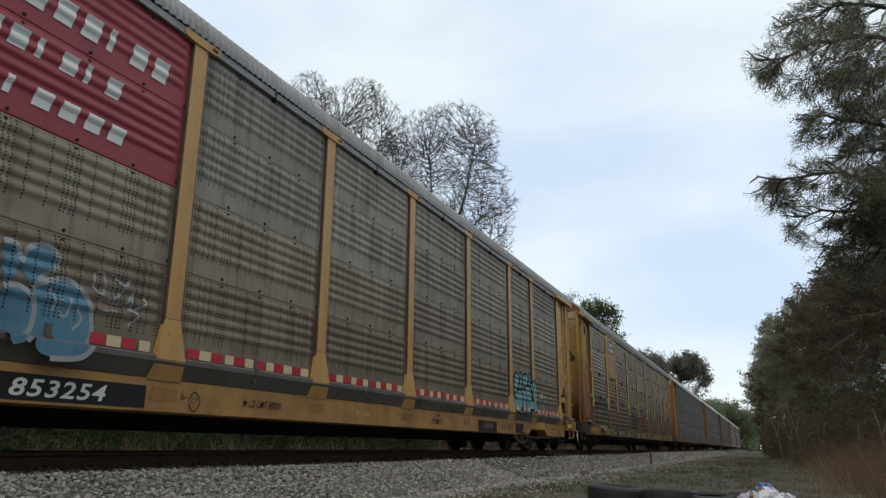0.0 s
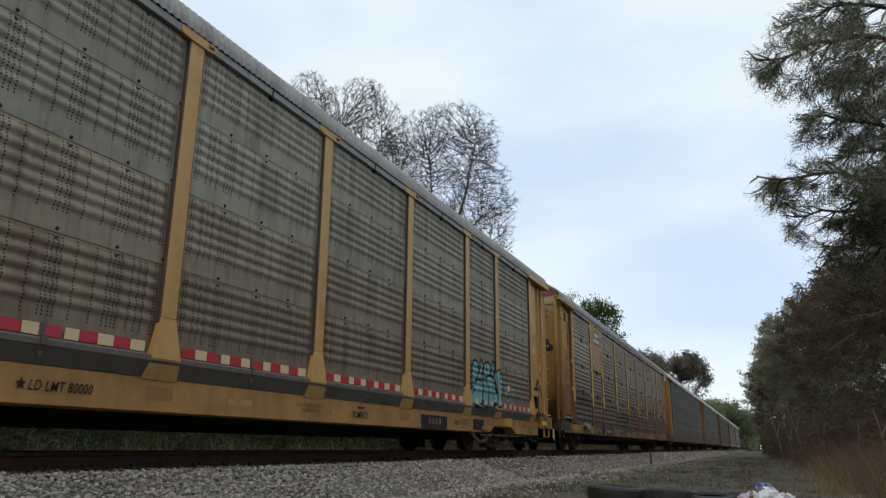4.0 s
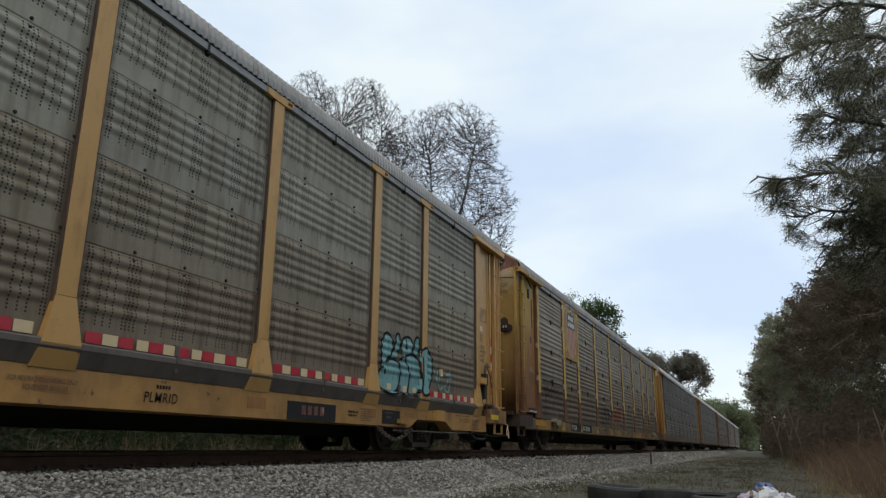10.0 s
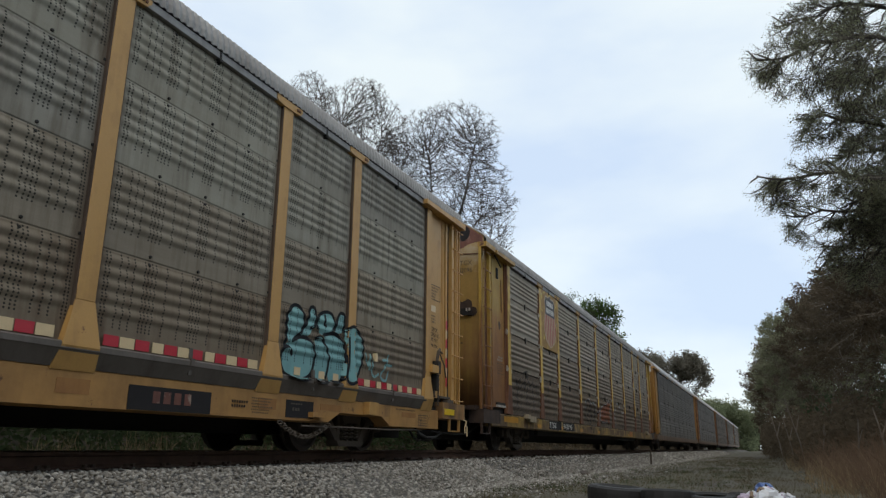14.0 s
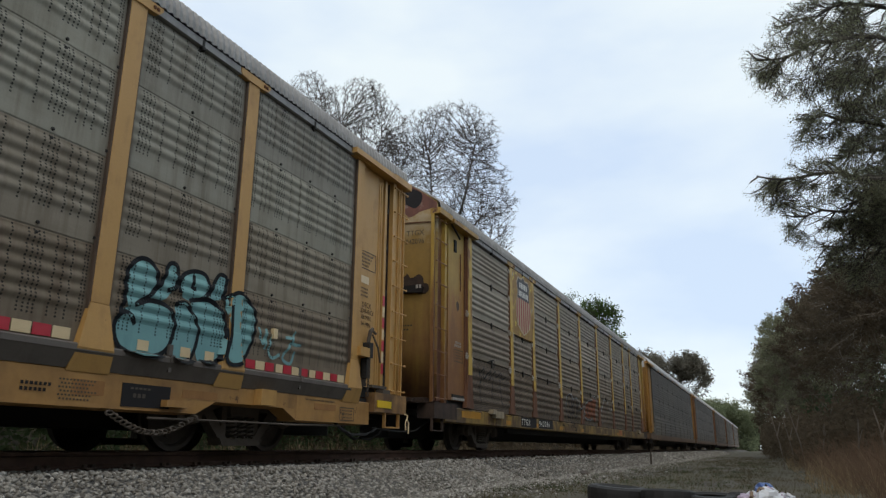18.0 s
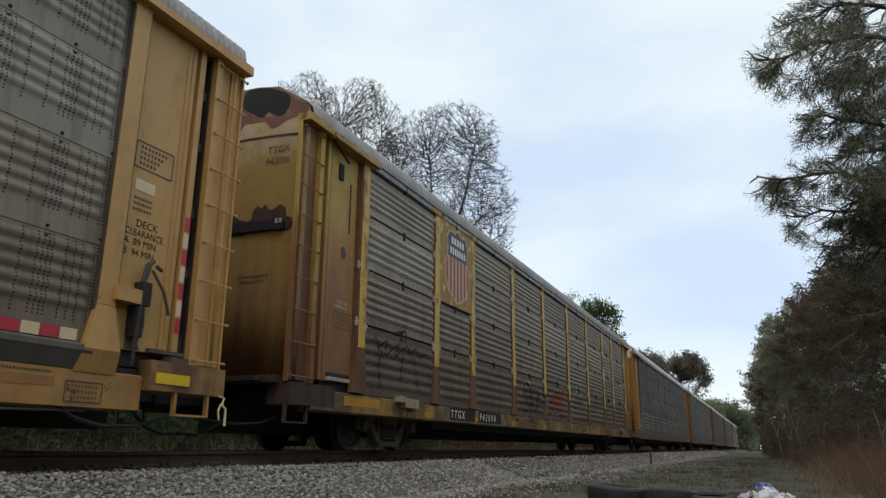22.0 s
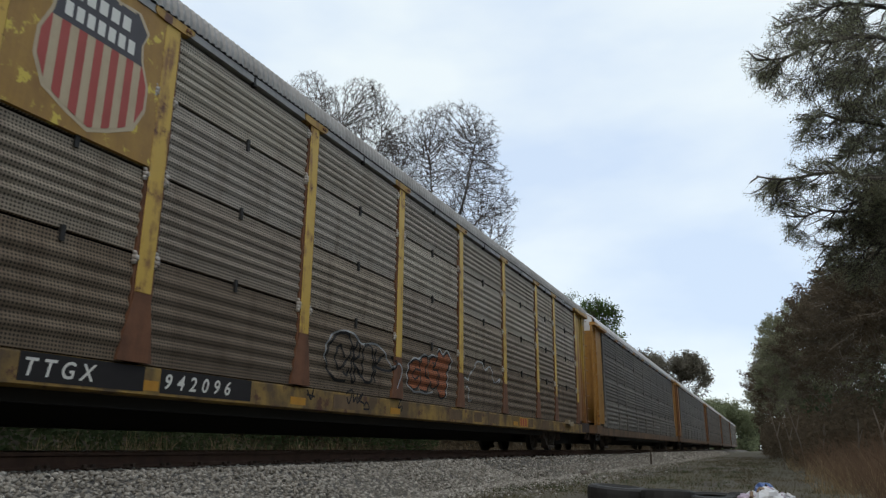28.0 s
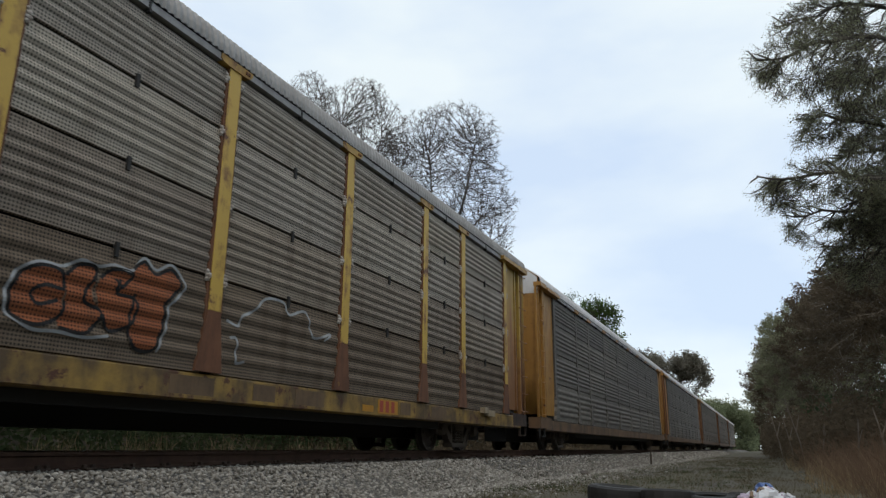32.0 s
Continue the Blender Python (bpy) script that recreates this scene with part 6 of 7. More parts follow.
def make_tree(label, x, y, crown_z, radii, seed, leaf_mat=None, bark=None, depth=4, leaves=0, leaf=(0.05, 0.11), fuzz=0.4, trunk=0.25, spread=0.75, up=0.05, kids=(2, 3), limit=0.008, offset=(0, 0), group="", name="tree", limbs=6, droop=0.3, trunks=1, reach=0.65, dense=0, bend=0.17):
    """A trunk, limbs and twigs inside an ellipsoid crown, with leaves round the twigs."""
    rng = random.Random(seed)
    z0 = ground_z(x, y) - 0.1
    t = thing(name, label, name, pose(x, y, z0), group)
    shape = Shape((offset[0], offset[1], crown_z - z0), radii)
    wood, tips = Soup(), []
    low = max(0.3, crown_z - z0 - radii[2] * 0.75)
    for k in range(trunks):
        p = Vector((rng.uniform(-0.5, 0.5), rng.uniform(-0.5, 0.5), 0)) if trunks > 1 else Vector((0, 0, 0))
        goal = Vector((offset[0] * 0.4 + (rng.gauss(0, 0.6) if trunks > 1 else 0), offset[1] * 0.4 + (rng.gauss(0, 0.6) if trunks > 1 else 0), low))
        r, n, start = trunk, 5, p.copy()
        for i in range(n):
            q = start.lerp(goal, (i + 1) / n) + Vector((rng.gauss(0, 0.04), rng.gauss(0, 0.04), 0)) * low * 0.2
            wood.tube(p, q, r * (1.3 if i == 0 else 1), r * 0.9, 8)
            p, r = q, r * 0.9
        d0 = (shape.c - p).normalized()
        for j in range(max(2, limbs // trunks)):
            a = 2 * math.pi * j / max(2, limbs // trunks) + rng.uniform(-0.4, 0.4)
            nd = (d0 + Vector((math.cos(a), math.sin(a), rng.uniform(-0.1, 0.3))) * (0.25 if j == 0 else 0.85)).normalized()
            limb = Soup()
            grow(limb, tips, p, nd, max(radii) * reach * rng.uniform(0.85, 1.15), r * rng.uniform(0.5, 0.72), depth, rng, shape, spread, up, kids, limit, dense=dense, bend=bend)
            limb.link("limb", bark or M_BARK, t)
    wood.link("trunk", bark or M_BARK, t)
    if leaves:
        crown = Soup()
        keep = [q for q in tips if rng.random() < 0.8]
        per = max(1, int(leaves / max(1, len(keep))))
        for p, d in keep:
            for _ in range(per):
                along = max(-1.3, min(0.7, rng.gauss(-0.3, 0.8))) * fuzz
                q = p + d * along + Vector((rng.uniform(-0.8, 0.8) * fuzz, rng.uniform(-0.8, 0.8) * fuzz, rng.uniform(-0.6, 0.5) * fuzz))
                dd = (d * 0.5 + Vector((rng.gauss(0, 0.7), rng.gauss(0, 0.7), rng.gauss(-droop, 0.6)))).normalized()
                l = rng.uniform(*leaf)
                crown.leaf(q, dd, l * rng.uniform(0.16, 0.28), l, rng)
        crown.link("crown", leaf_mat, t)
    return t


def fill_crown(lobes, root, seed, density, kill=0.21, step=0.16, reach=1.6, up=0.08):
    """Nodes of a tree that grows into free space: points inside the lobes draw the nearest shoots on until they are reached."""
    r = np.random.RandomState(seed)
    pts = []
    for (cx, cy, cz), (a, b, c) in lobes:
        n = int(density * 4.19 * a * b * c)
        q = r.normal(size=(n, 3))
        q *= (r.uniform(size=(n, 1)) ** 0.36) / np.linalg.norm(q, axis=1)[:, None]
        pts.append(q * (a, b, c) + (cx, cy, cz))
    free = np.concatenate(pts)
    ragged_edge = np.array([noise.noise((p[0] * 0.55 + seed, p[1] * 0.55, p[2] * 0.55)) + 0.6 * noise.noise((p[0] * 1.3, p[1] * 1.3 + seed, p[2] * 1.3)) for p in free])
    free = free[ragged_edge > -0.10].astype(np.float32)
    top = np.array(lobes[0][0])
    stem = [np.array(root)]
    goal = np.array((top[0], top[1], top[2] - lobes[0][1][2] * 1.05))
    n = int(np.linalg.norm(goal - stem[0]) / 0.5)
    for k in range(1, n + 1):
        f = k / n
        stem.append(stem[0] * (1 - f) + goal * f + np.array((0.30 * math.sin(5 * f + seed), 0.25 * math.sin(4 * f + 2 * seed), 0)) * math.sin(math.pi * f))
    nodes, parent = [np.array(p, np.float32) for p in stem], list(range(-1, n))
    # a stem leads to each lobe
    for (cx, cy, cz), rad in lobes[1:]:
        at = max(2, int(n * 0.62))
        a, b = nodes[at], np.array((cx, cy, cz - rad[2] * 0.35), np.float32)
        m, last = max(3, int(np.linalg.norm(b - a) / 0.4)), at
        for k in range(1, m + 1):
            f = k / m
            nodes.append((a * (1 - f) + b * f + np.array((0.2 * math.sin(7 * f + cx), 0.2 * math.sin(6 * f + cz), 0.5 * math.sin(math.pi * f)), np.float32) * (1 - f * 0.5)).astype(np.float32))
            parent.append(last)
            last = len(nodes) - 1
    best = np.full(len(free), 1e9, np.float32)
    who = np.zeros(len(free), np.int32)
    fresh = 0
    for _ in range(140):
        new_nodes = np.array(nodes[fresh:])
        base = fresh
        fresh = len(nodes)
        for k in range(0, len(new_nodes), 64):
            d = np.linalg.norm(free[:, None, :] - new_nodes[None, k:k + 64], axis=2)
            m = d.argmin(1)
            v = d[np.arange(len(free)), m]
            hit = v < best
            best[hit], who[hit] = v[hit], (base + k + m)[hit]
        keep = best > kill
        free, best, who = free[keep], best[keep], who[keep]
        pull = best < reach if _ > 25 else best < 99
        if not pull.any():
            break
        way = free[pull] - np.array(nodes)[who[pull]]
        way /= np.linalg.norm(way, axis=1)[:, None] + 1e-6
        added = 0
        order = np.argsort(who[pull], kind="stable")
        ids, first_at = np.unique(who[pull][order], return_index=True)
        sums = np.add.reduceat(way[order], first_at, axis=0)
        for i, w in zip(ids, sums):
            w = w / (np.linalg.norm(w) + 1e-6) + r.normal(size=3) * 0.16 + (0, 0, up)
            p = nodes[i] + (w / np.linalg.norm(w) * step).astype(np.float32)
            nodes.append(p)
            parent.append(int(i))
            added += 1
        if len(nodes) > 40000 or not added:
            break
    return nodes, parent


def bare_tree(label, root, lobes, seed, density, trunk):
    """A leafless tree: trunk, limbs and a dense net of twigs."""
    rng = random.Random(seed)
    x, y = root
    z0 = ground_z(x, y) - 0.1
    t = thing("tree", label, "tree", pose(x, y, z0), "bare trees")
    nodes, parent = fill_crown([((a - x, b - y, c - z0), rad) for (a, b, c), rad in lobes], (0.0, 0.0, 0.0), seed, density)
    n = len(nodes)
    load, kids = [0.0] * n, [0] * n
    for i in range(n - 1, 0, -1):
        if kids[i] == 0:
            load[i] = 0.011 ** 2.35
        load[parent[i]] += load[i]
        kids[parent[i]] += 1
    radius = [max(0.011, v ** (1 / 2.35)) for v in load]
    scale = trunk / radius[0]
    radius = [v * (1 + (scale - 1) * min(1.0, v / radius[0] * 3)) for v in radius]
    # stems taper with height
    radius = [max(min(v, 0.035), v * (1 - 0.6 * min(1.0, max(0.0, (float(p[2]) - 10.0) / 9.0)))) for v, p in zip(radius, nodes)]
    thick = 0.30 * trunk
    wood, limbs, of = Soup(), [Soup() for _ in range(9)], [0] * n
    turn = 0
    for i in range(1, n):
        p = parent[i]
        a, b = Vector(map(float, nodes[p])), Vector(map(float, nodes[i]))
        if radius[i] >= thick:
            of[i] = -1
            wood.tube(a, b, radius[p], radius[i], 8)
            continue
        if p == 0 or of[p] == -1:
            turn += 1
            of[i] = turn % 9
        else:
            of[i] = of[p]
        so = limbs[of[i]]
        so.tube(a, b, min(radius[p], radius[i] * 1.3), radius[i], 5 if radius[i] > 0.04 else 3)
        if kids[i] == 0 or (radius[i] < 0.02 and rng.random() < 0.75):
            d = (b - a).normalized()
            for _ in range(4 if kids[i] == 0 else 1):
                dd = (d + Vector((rng.gauss(0, 0.55), rng.gauss(0, 0.55), rng.gauss(0.10, 0.45)))).normalized()
                so.leaf(b - d * rng.uniform(0, 0.15), dd, 0.013, rng.uniform(0.2, 0.5), rng)
    wood.link("trunk", M_BARK_GREY, t)
    for so in limbs:
        if so.f:
            so.link("limb", M_BARK_GREY, t)
    return t


# leafless trees beyond the track
BARE = "tall leafless winter tree with dense fine twigs behind the track"
bare_tree(BARE, (-21.3, 46), [((-19.0, 46, 21.6), (3.2, 3.4, 3.6)), ((-21.2, 46, 21.8), (2.6, 3.0, 3.2)), ((-17.2, 46, 17.0), (2.8, 3.2, 3.9)), ((-23.8, 46, 21.4), (2.0, 2.4, 3.0)), ((-20.7, 46, 17.6), (2.8, 2.8, 2.6)), ((-16.3, 46, 14.8), (1.8, 2.2, 2.2)), ((-17.4, 46, 22.2), (2.0, 2.0, 2.0))], 3, 34, 0.27)
bare_tree(BARE, (-27.4, 46), [((-27.2, 46, 25.8), (2.7, 2.8, 3.0)), ((-25.4, 46, 24.0), (2.2, 2.4, 2.6)), ((-29.4, 46, 25.8), (2.0, 2.2, 2.8)), ((-24.2, 46, 21.8), (1.8, 2.0, 2.4))], 8, 40, 0.24)
bare_tree(BARE, (-32.8, 46), [((-32.2, 46, 27.8), (2.1, 2.4, 2.8)), ((-34.4, 46, 27.6), (2.0, 2.0, 2.6)), ((-30.9, 46, 26.8), (1.5, 1.8, 2.0))], 17, 40, 0.22)
# leafy trees further along on that side
make_tree("dark green leafy tree standing beyond the train", -18.3, 90, 13.5, (3.4, 4.0, 5.6), 31, M_LEAF_GREEN, M_BARK, 4, 9000, (0.18, 0.40), 0.55, 0.35, limit=0.03, group="trees beyond the train")
make_tree("dark green leafy tree standing beyond the train", -22.5, 92, 14.0, (4.0, 4.0, 6.0), 32, M_LEAF_GREEN, M_BARK, 4, 8000, (0.18, 0.40), 0.6, 0.35, limit=0.03, group="trees beyond the train")
make_tree("half-bare brownish tree beyond the train", -13.2, 150, 12.5, (4.6, 5.0, 6.5), 33, M_LEAF_ASH, M_BARK, 4, 17000, (0.28, 0.55), 0.7, 0.4, limit=0.04, group="trees beyond the train")
make_tree("half-bare brownish tree beyond the train", -19.5, 148, 13.0, (4.6, 5.0, 6.0), 34, M_LEAF_ASH, M_BARK, 4, 17000, (0.28, 0.55), 0.7, 0.4, limit=0.04, group="trees beyond the train")
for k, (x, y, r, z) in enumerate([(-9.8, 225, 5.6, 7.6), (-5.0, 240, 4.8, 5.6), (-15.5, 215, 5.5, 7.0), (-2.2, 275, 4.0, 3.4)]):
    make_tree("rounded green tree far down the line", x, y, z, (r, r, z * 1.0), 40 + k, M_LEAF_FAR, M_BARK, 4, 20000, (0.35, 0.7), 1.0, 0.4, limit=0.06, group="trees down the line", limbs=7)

# the overhanging tree beside the clearing: long boughs with drooping sprays
def overhanging_tree(label, x, y, boughs, seed):
    rng = random.Random(seed)
    z0 = ground_z(x, y) - 0.1
    t = thing("tree", label, "tree", pose(x, y, z0))
    base = Vector((x, y, z0))
    trunk = Soup()
    pts = [Vector((0.08 * math.sin(1.7 * k), 0.06 * math.cos(2.3 * k), 12.0 * k / 9)) for k in range(10)]
    for k in range(9):
        trunk.tube(pts[k], pts[k + 1], 0.27 - 0.024 * k, 0.27 - 0.024 * (k + 1), 8)
    trunk.link("trunk", M_BARK, t)
    crown = Soup()
    for tip, root, thick, count in boughs:
        tip, root = Vector(tip) - base, Vector(root) - base
        start = Vector((0, 0, max(1.0, root.z - 1.2)))
        line = [start, start.lerp(root, 0.5) + Vector((0, 0, 0.35)), root]
        for k in range(1, 9):
            f = k / 8
            line.append(root.lerp(tip, f) + Vector((rng.gauss(0, 0.05), rng.gauss(0, 0.08), 0.18 * math.sin(3.1 * f) + rng.gauss(0, 0.04))))
        wood, tips = Soup(), []
        n = len(line)
        axis = (tip - root).normalized()
        shape = Shape((root + tip) / 2 - axis * 0.15, ((tip - root).length * 0.62, 1.25, thick))
        for k in range(n - 1):
            r = 0.055 * (1 - k / n) + 0.010
            wood.tube(line[k], line[k + 1], r, 0.055 * (1 - (k + 1) / n) + 0.010, 6)
            if k >= 1:
                for s in range(3):
                    ang = rng.uniform(0, 6.283)
                    side = Vector((rng.uniform(-0.2, 0.9) * axis.x, math.cos(ang), math.sin(ang) * 0.9))
                    grow(wood, tips, line[k].lerp(line[k + 1], rng.random()), (axis * 0.7 + side).normalized(), rng.uniform(0.5, 1.0) * thick, 0.022, 3, rng, shape, 0.8, 0.0, (2, 3), 0.006, 0.72, 3, 1.1, 2)
        wood.link("limb", M_BARK, t)
        per = max(3, int(count * 1.5 / max(1, len(tips))))
        for p, d in tips:
            if rng.random() < 0.22:
                continue
            for _ in range(per):
                q = p + d * rng.uniform(-0.26, 0.08) + Vector((rng.gauss(0, 0.04), rng.gauss(0, 0.04), rng.gauss(-0.02, 0.04)))
                dd = (d * 0.5 + Vector((rng.gauss(0, 0.7), rng.gauss(0, 0.7), rng.gauss(-0.4, 0.6)))).normalized()
                l = rng.uniform(0.018, 0.042)
                crown.leaf(q, dd, l * rng.uniform(0.16, 0.27), l, rng)
    crown.link("crown", M_LEAF_OLIVE, t)
    return t


overhanging_tree("olive-leaved tree with long boughs and open sprays of fine leaves", 7.6, 16.2, [
    ((0.60, 15.0, 7.88), (3.50, 15.3, 7.90), 1.00, 26000), ((1.27, 16.0, 9.18), (4.04, 16.3, 9.14), 0.80, 20000), ((1.23, 15.5, 6.63), (3.42, 15.8, 6.06), 0.73, 18000),
    ((0.39, 15.0, 5.29), (3.24, 15.3, 4.79), 0.60, 18000), ((0.98, 16.5, 4.87), (3.46, 16.8, 4.54), 0.67, 16000), ((2.15, 17.0, 8.03), (4.22, 17.3, 7.75), 0.8, 9000),
    ((1.99, 16.5, 6.08), (4.04, 16.8, 5.87), 0.83, 16000), ((1.48, 17.0, 4.26), (3.85, 17.3, 3.97), 0.83, 16000), ((2.07, 16.5, 5.05), (4.11, 16.8, 5.0), 0.82, 14000),
    ((2.1, 15.5, 10.2), (5.0, 15.8, 10.0), 1.0, 12000), ((2.5, 17.5, 5.6), (5.0, 17.5, 5.3), 1.0, 14000)], 51)
# the wood's edge
EDGE = "tangled scrubby tree at the wood's edge"
for k, (x, y, z, rx, rz, m, n) in enumerate([(4.9, 26, 3.6, 3.3, 3.8, M_LEAF_BROWN, 26000), (4.4, 34, 3.9, 3.5, 4.0, M_LEAF_BROWN, 24000), (3.7, 43, 4.2, 3.7, 4.2, M_LEAF_OLIVE, 22000), (3.1, 54, 4.3, 3.9, 4.4, M_LEAF_BROWN, 18000),
                                             (2.6, 67, 4.2, 3.6, 4.4, M_LEAF_OLIVE, 14000), (2.6, 84, 4.6, 3.8, 4.8, M_LEAF_OLIVE, 10000), (3.0, 105, 5.0, 4.2, 5.2, M_LEAF_OLIVE, 8000), (3.4, 135, 5.0, 4.4, 5.2, M_LEAF_OLIVE, 7000),
                                             (9.5, 28, 5.0, 4.5, 5.6, M_LEAF_BROWN, 14000), (9.5, 40, 5.0, 5.0, 6.0, M_LEAF_OLIVE, 12000), (9.0, 56, 5.5, 5.0, 6.0, M_LEAF_OLIVE, 10000)]):
    big = 1.0 + y / 45.0
    make_tree(EDGE, x, y, z, (rx, rx * 1.25, rz), 60 + k, m, M_BARK_PALE, 4, int(n * 2.6), (0.032 * big, 0.075 * big), 0.20, 0.10, spread=0.85, up=0.02, kids=(2, 3), limit=0.012, limbs=10, trunks=4, group="scrub at the wood's edge")
for k, (x, y, z, rx, rz) in enumerate([(6.3, 17.5, 1.9, 3.0, 2.8), (7.8, 13.0, 1.6, 2.6, 2.6), (5.2, 22.5, 1.6, 2.2, 2.2)]):
    make_tree("dense dark evergreen bush", x, y, z, (rx, rx, rz), 80 + k, M_LEAF_DEEP, M_BARK, 4, 60000, (0.035, 0.075), 0.28, 0.08, spread=0.9, up=0.0, kids=(2, 3), limit=0.008, limbs=12, trunks=4, group="bushes", name="bush")


# pale bare stems leaning out of the wood's edge
for k, (x, y, h, lean) in enumerate([(0.45, 24.0, 1.7, -0.25), (0.75, 24.5, 1.5, -0.2), (1.0, 23.5, 1.9, -0.35), (1.45, 24.0, 1.4, 0.15), (1.9, 19.5, 1.2, 0.1), (2.2, 17.0, 1.3, -0.15)]):
    bm = bmesh.new()
    tube(bm, [(0, 0, -0.1), (lean * 0.3, 0.03, h * 0.4), (lean * 0.75, -0.02, h * 0.75), (lean * 1.1, 0.05, h)], [0.028, 0.022, 0.016, 0.010], 6)
    tube(bm, [(lean * 0.5, 0.0, h * 0.55), (lean * 0.5 + 0.12, 0.05, h * 0.8)], [0.02, 0.008], 5)
    o = part("sapling", bm, M_BARK_PALE, None)
    o.location = (x, y, ground_z(x, y))
    tagged(o, "pale bare sapling stem at the wood's edge", "sapling", "bare saplings")


# ---------------------------------------------------------------- grass, undergrowth, stones
def tufts(name, label, material, spots, blades, height, lean, width, seed):
    """Grass blades in tufts, one object."""
    rng = random.Random(seed)
    so = Soup()
    for x, y, k in spots:
        z = ground_z(x, y) - 0.03
        for _ in range(blades):
            p = Vector((x + rng.gauss(0, 0.07 * k), y + rng.gauss(0, 0.07 * k), z))
            h = height * k * rng.uniform(0.5, 1.15)
            d = Vector((rng.gauss(0, lean), rng.gauss(0, lean), 1)).normalized()
            a = Vector((rng.gauss(0, 1), rng.gauss(0, 1), 0)).normalized() * width * rng.uniform(0.6, 1.3)
            m = p + d * h * 0.6
            e = m + (d + Vector((rng.gauss(0, lean), rng.gauss(0, lean), -0.15))).normalized() * h * 0.45
            n = len(so.v)
            so.v += [p - a, p + a, m + a * 0.7, m - a * 0.7, e]
            so.f += [(n, n + 1, n + 2, n + 3), (n + 3, n + 2, n + 4)]
    o = so.link(name, material, None)
    return tagged(o, label, "grass", kind="stuff")


rng = random.Random(5)
tufts("dry_grass", "tall dry reddish-brown grass and brush", M_REDDISH, [(0.9 + rng.random() ** 0.8 * 6.5, 7.5 + rng.random() ** 1.3 * 26, rng.uniform(0.6, 1.3)) for _ in range(3200)], 12, 0.85, 0.5, 0.0045, 1)
tufts("dry_grass", "straw-coloured dry grass", M_STRAW, [(0.6 + rng.random() * 7, 8 + rng.random() ** 1.3 * 30, rng.uniform(0.4, 1.1)) for _ in range(900)], 10, 0.6, 0.45, 0.004, 2)
tufts("short_grass", "short green-brown grass of the verge", M_VERGE, [(-3.4 + rng.random() ** 0.9 * 6.5, 7 + rng.random() ** 1.4 * 50, rng.uniform(0.4, 1.4)) for _ in range(5200)], 12, 0.13, 0.8, 0.0026, 3)
tufts("weeds", "low green weeds on the gravelly verge", M_WEED, [(-3.6 + rng.random() * 3.6, 10 + rng.random() ** 1.3 * 26, rng.uniform(0.4, 1.4)) for _ in range(420)], 18, 0.12, 0.9, 0.004, 9)
tufts("weeds", "green weeds beside the far rail", M_WEED, [(-10.75 - rng.random() * 3.2, 2 + rng.random() * 14, rng.uniform(0.5, 1.3)) for _ in range(1300)], 14, 0.55, 0.45, 0.009, 4)
tufts("dry_grass", "pale dry grass tufts beyond the track", M_STRAW, [(-10.4 - rng.random() * 2.4, 3 + rng.random() * 50, rng.uniform(0.6, 1.5)) for _ in range(90)], 22, 0.8, 0.25, 0.006, 6)
tufts("dry_grass", "pale dry grass clumps beside the far rail", M_STRAW, [(-10.25 - rng.random() * 0.3, y + rng.gauss(0, 0.22), rng.uniform(0.9, 1.5)) for y in (8.9, 8.9, 8.9, 8.9, 10.4, 10.4, 10.4, 12.6, 15.0, 15.0, 17.5)], 40, 0.75, 0.28, 0.006, 8)
tufts("weeds", "brownish weeds beyond the track", M_LEAF_BROWN, [(-10.5 - rng.random() * 4, 14 + rng.random() * 90, rng.uniform(0.6, 1.4)) for _ in range(1500)], 9, 0.7, 0.35, 0.02, 7)


def thicket(name, label, material, n, x0, x1, y0, y1, top, size, seed):
    rng = random.Random(seed)
    so = Soup()
    for _ in range(n):
        x, y = rng.uniform(x0, x1), rng.uniform(y0, y1)
        x += 0.9 * noise.noise((seed, y * 0.35, 0))
        h = top * (0.6 + 0.4 * noise.noise((x * 0.3, y * 0.18, seed)))
        p = Vector((x, y, ground_z(x, y) + rng.random() ** 0.8 * h))
        d = Vector((rng.gauss(0, 1), rng.gauss(0, 1), rng.gauss(0, 0.6))).normalized()
        l = rng.uniform(*size)
        so.leaf(p, d, l * 0.35, l, rng)
    return tagged(so.link(name, material, None), label, "undergrowth", kind="stuff")


thicket("undergrowth", "dense dark undergrowth behind the track", M_WEED, 60000, -17, -12.6, -14, 30, 4.0, (0.08, 0.20), 11)
thicket("undergrowth", "dark scrub filling the wood behind the track", M_WEED, 26000, -30, -17, -16, 44, 6.0, (0.35, 0.75), 25)
thicket("undergrowth", "brown winter undergrowth behind the track", M_LEAF_BROWN, 30000, -19, -13.8, 20, 190, 4.5, (0.3, 0.6), 12)
thicket("undergrowth", "low green weeds under the wood's edge", M_LEAF_BROWN, 60000, 2.4, 10, 20, 130, 2.4, (0.10, 0.28), 13)
thicket("undergrowth", "brown tangle at the foot of the wood", M_LEAF_BROWN, 26000, 1.0, 6.5, 22, 46, 2.9, (0.06, 0.16), 18)
thicket("undergrowth", "brown brush along the foot of the wood", M_LEAF_BROWN, 22000, 0.2, 3.2, 46, 85, 4.2, (0.07, 0.18), 23)
thicket("undergrowth", "brown brush along the foot of the wood", M_LEAF_BROWN, 14000, -0.4, 3.2, 85, 150, 5.0, (0.15, 0.35), 24)
thicket("undergrowth", "dark depth of the wood along the line", M_LEAF_DEEP, 14000, 3.2, 10, 55, 150, 7.5, (0.4, 0.8), 19)
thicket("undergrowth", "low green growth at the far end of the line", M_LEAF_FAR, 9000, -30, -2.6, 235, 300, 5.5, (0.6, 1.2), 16)
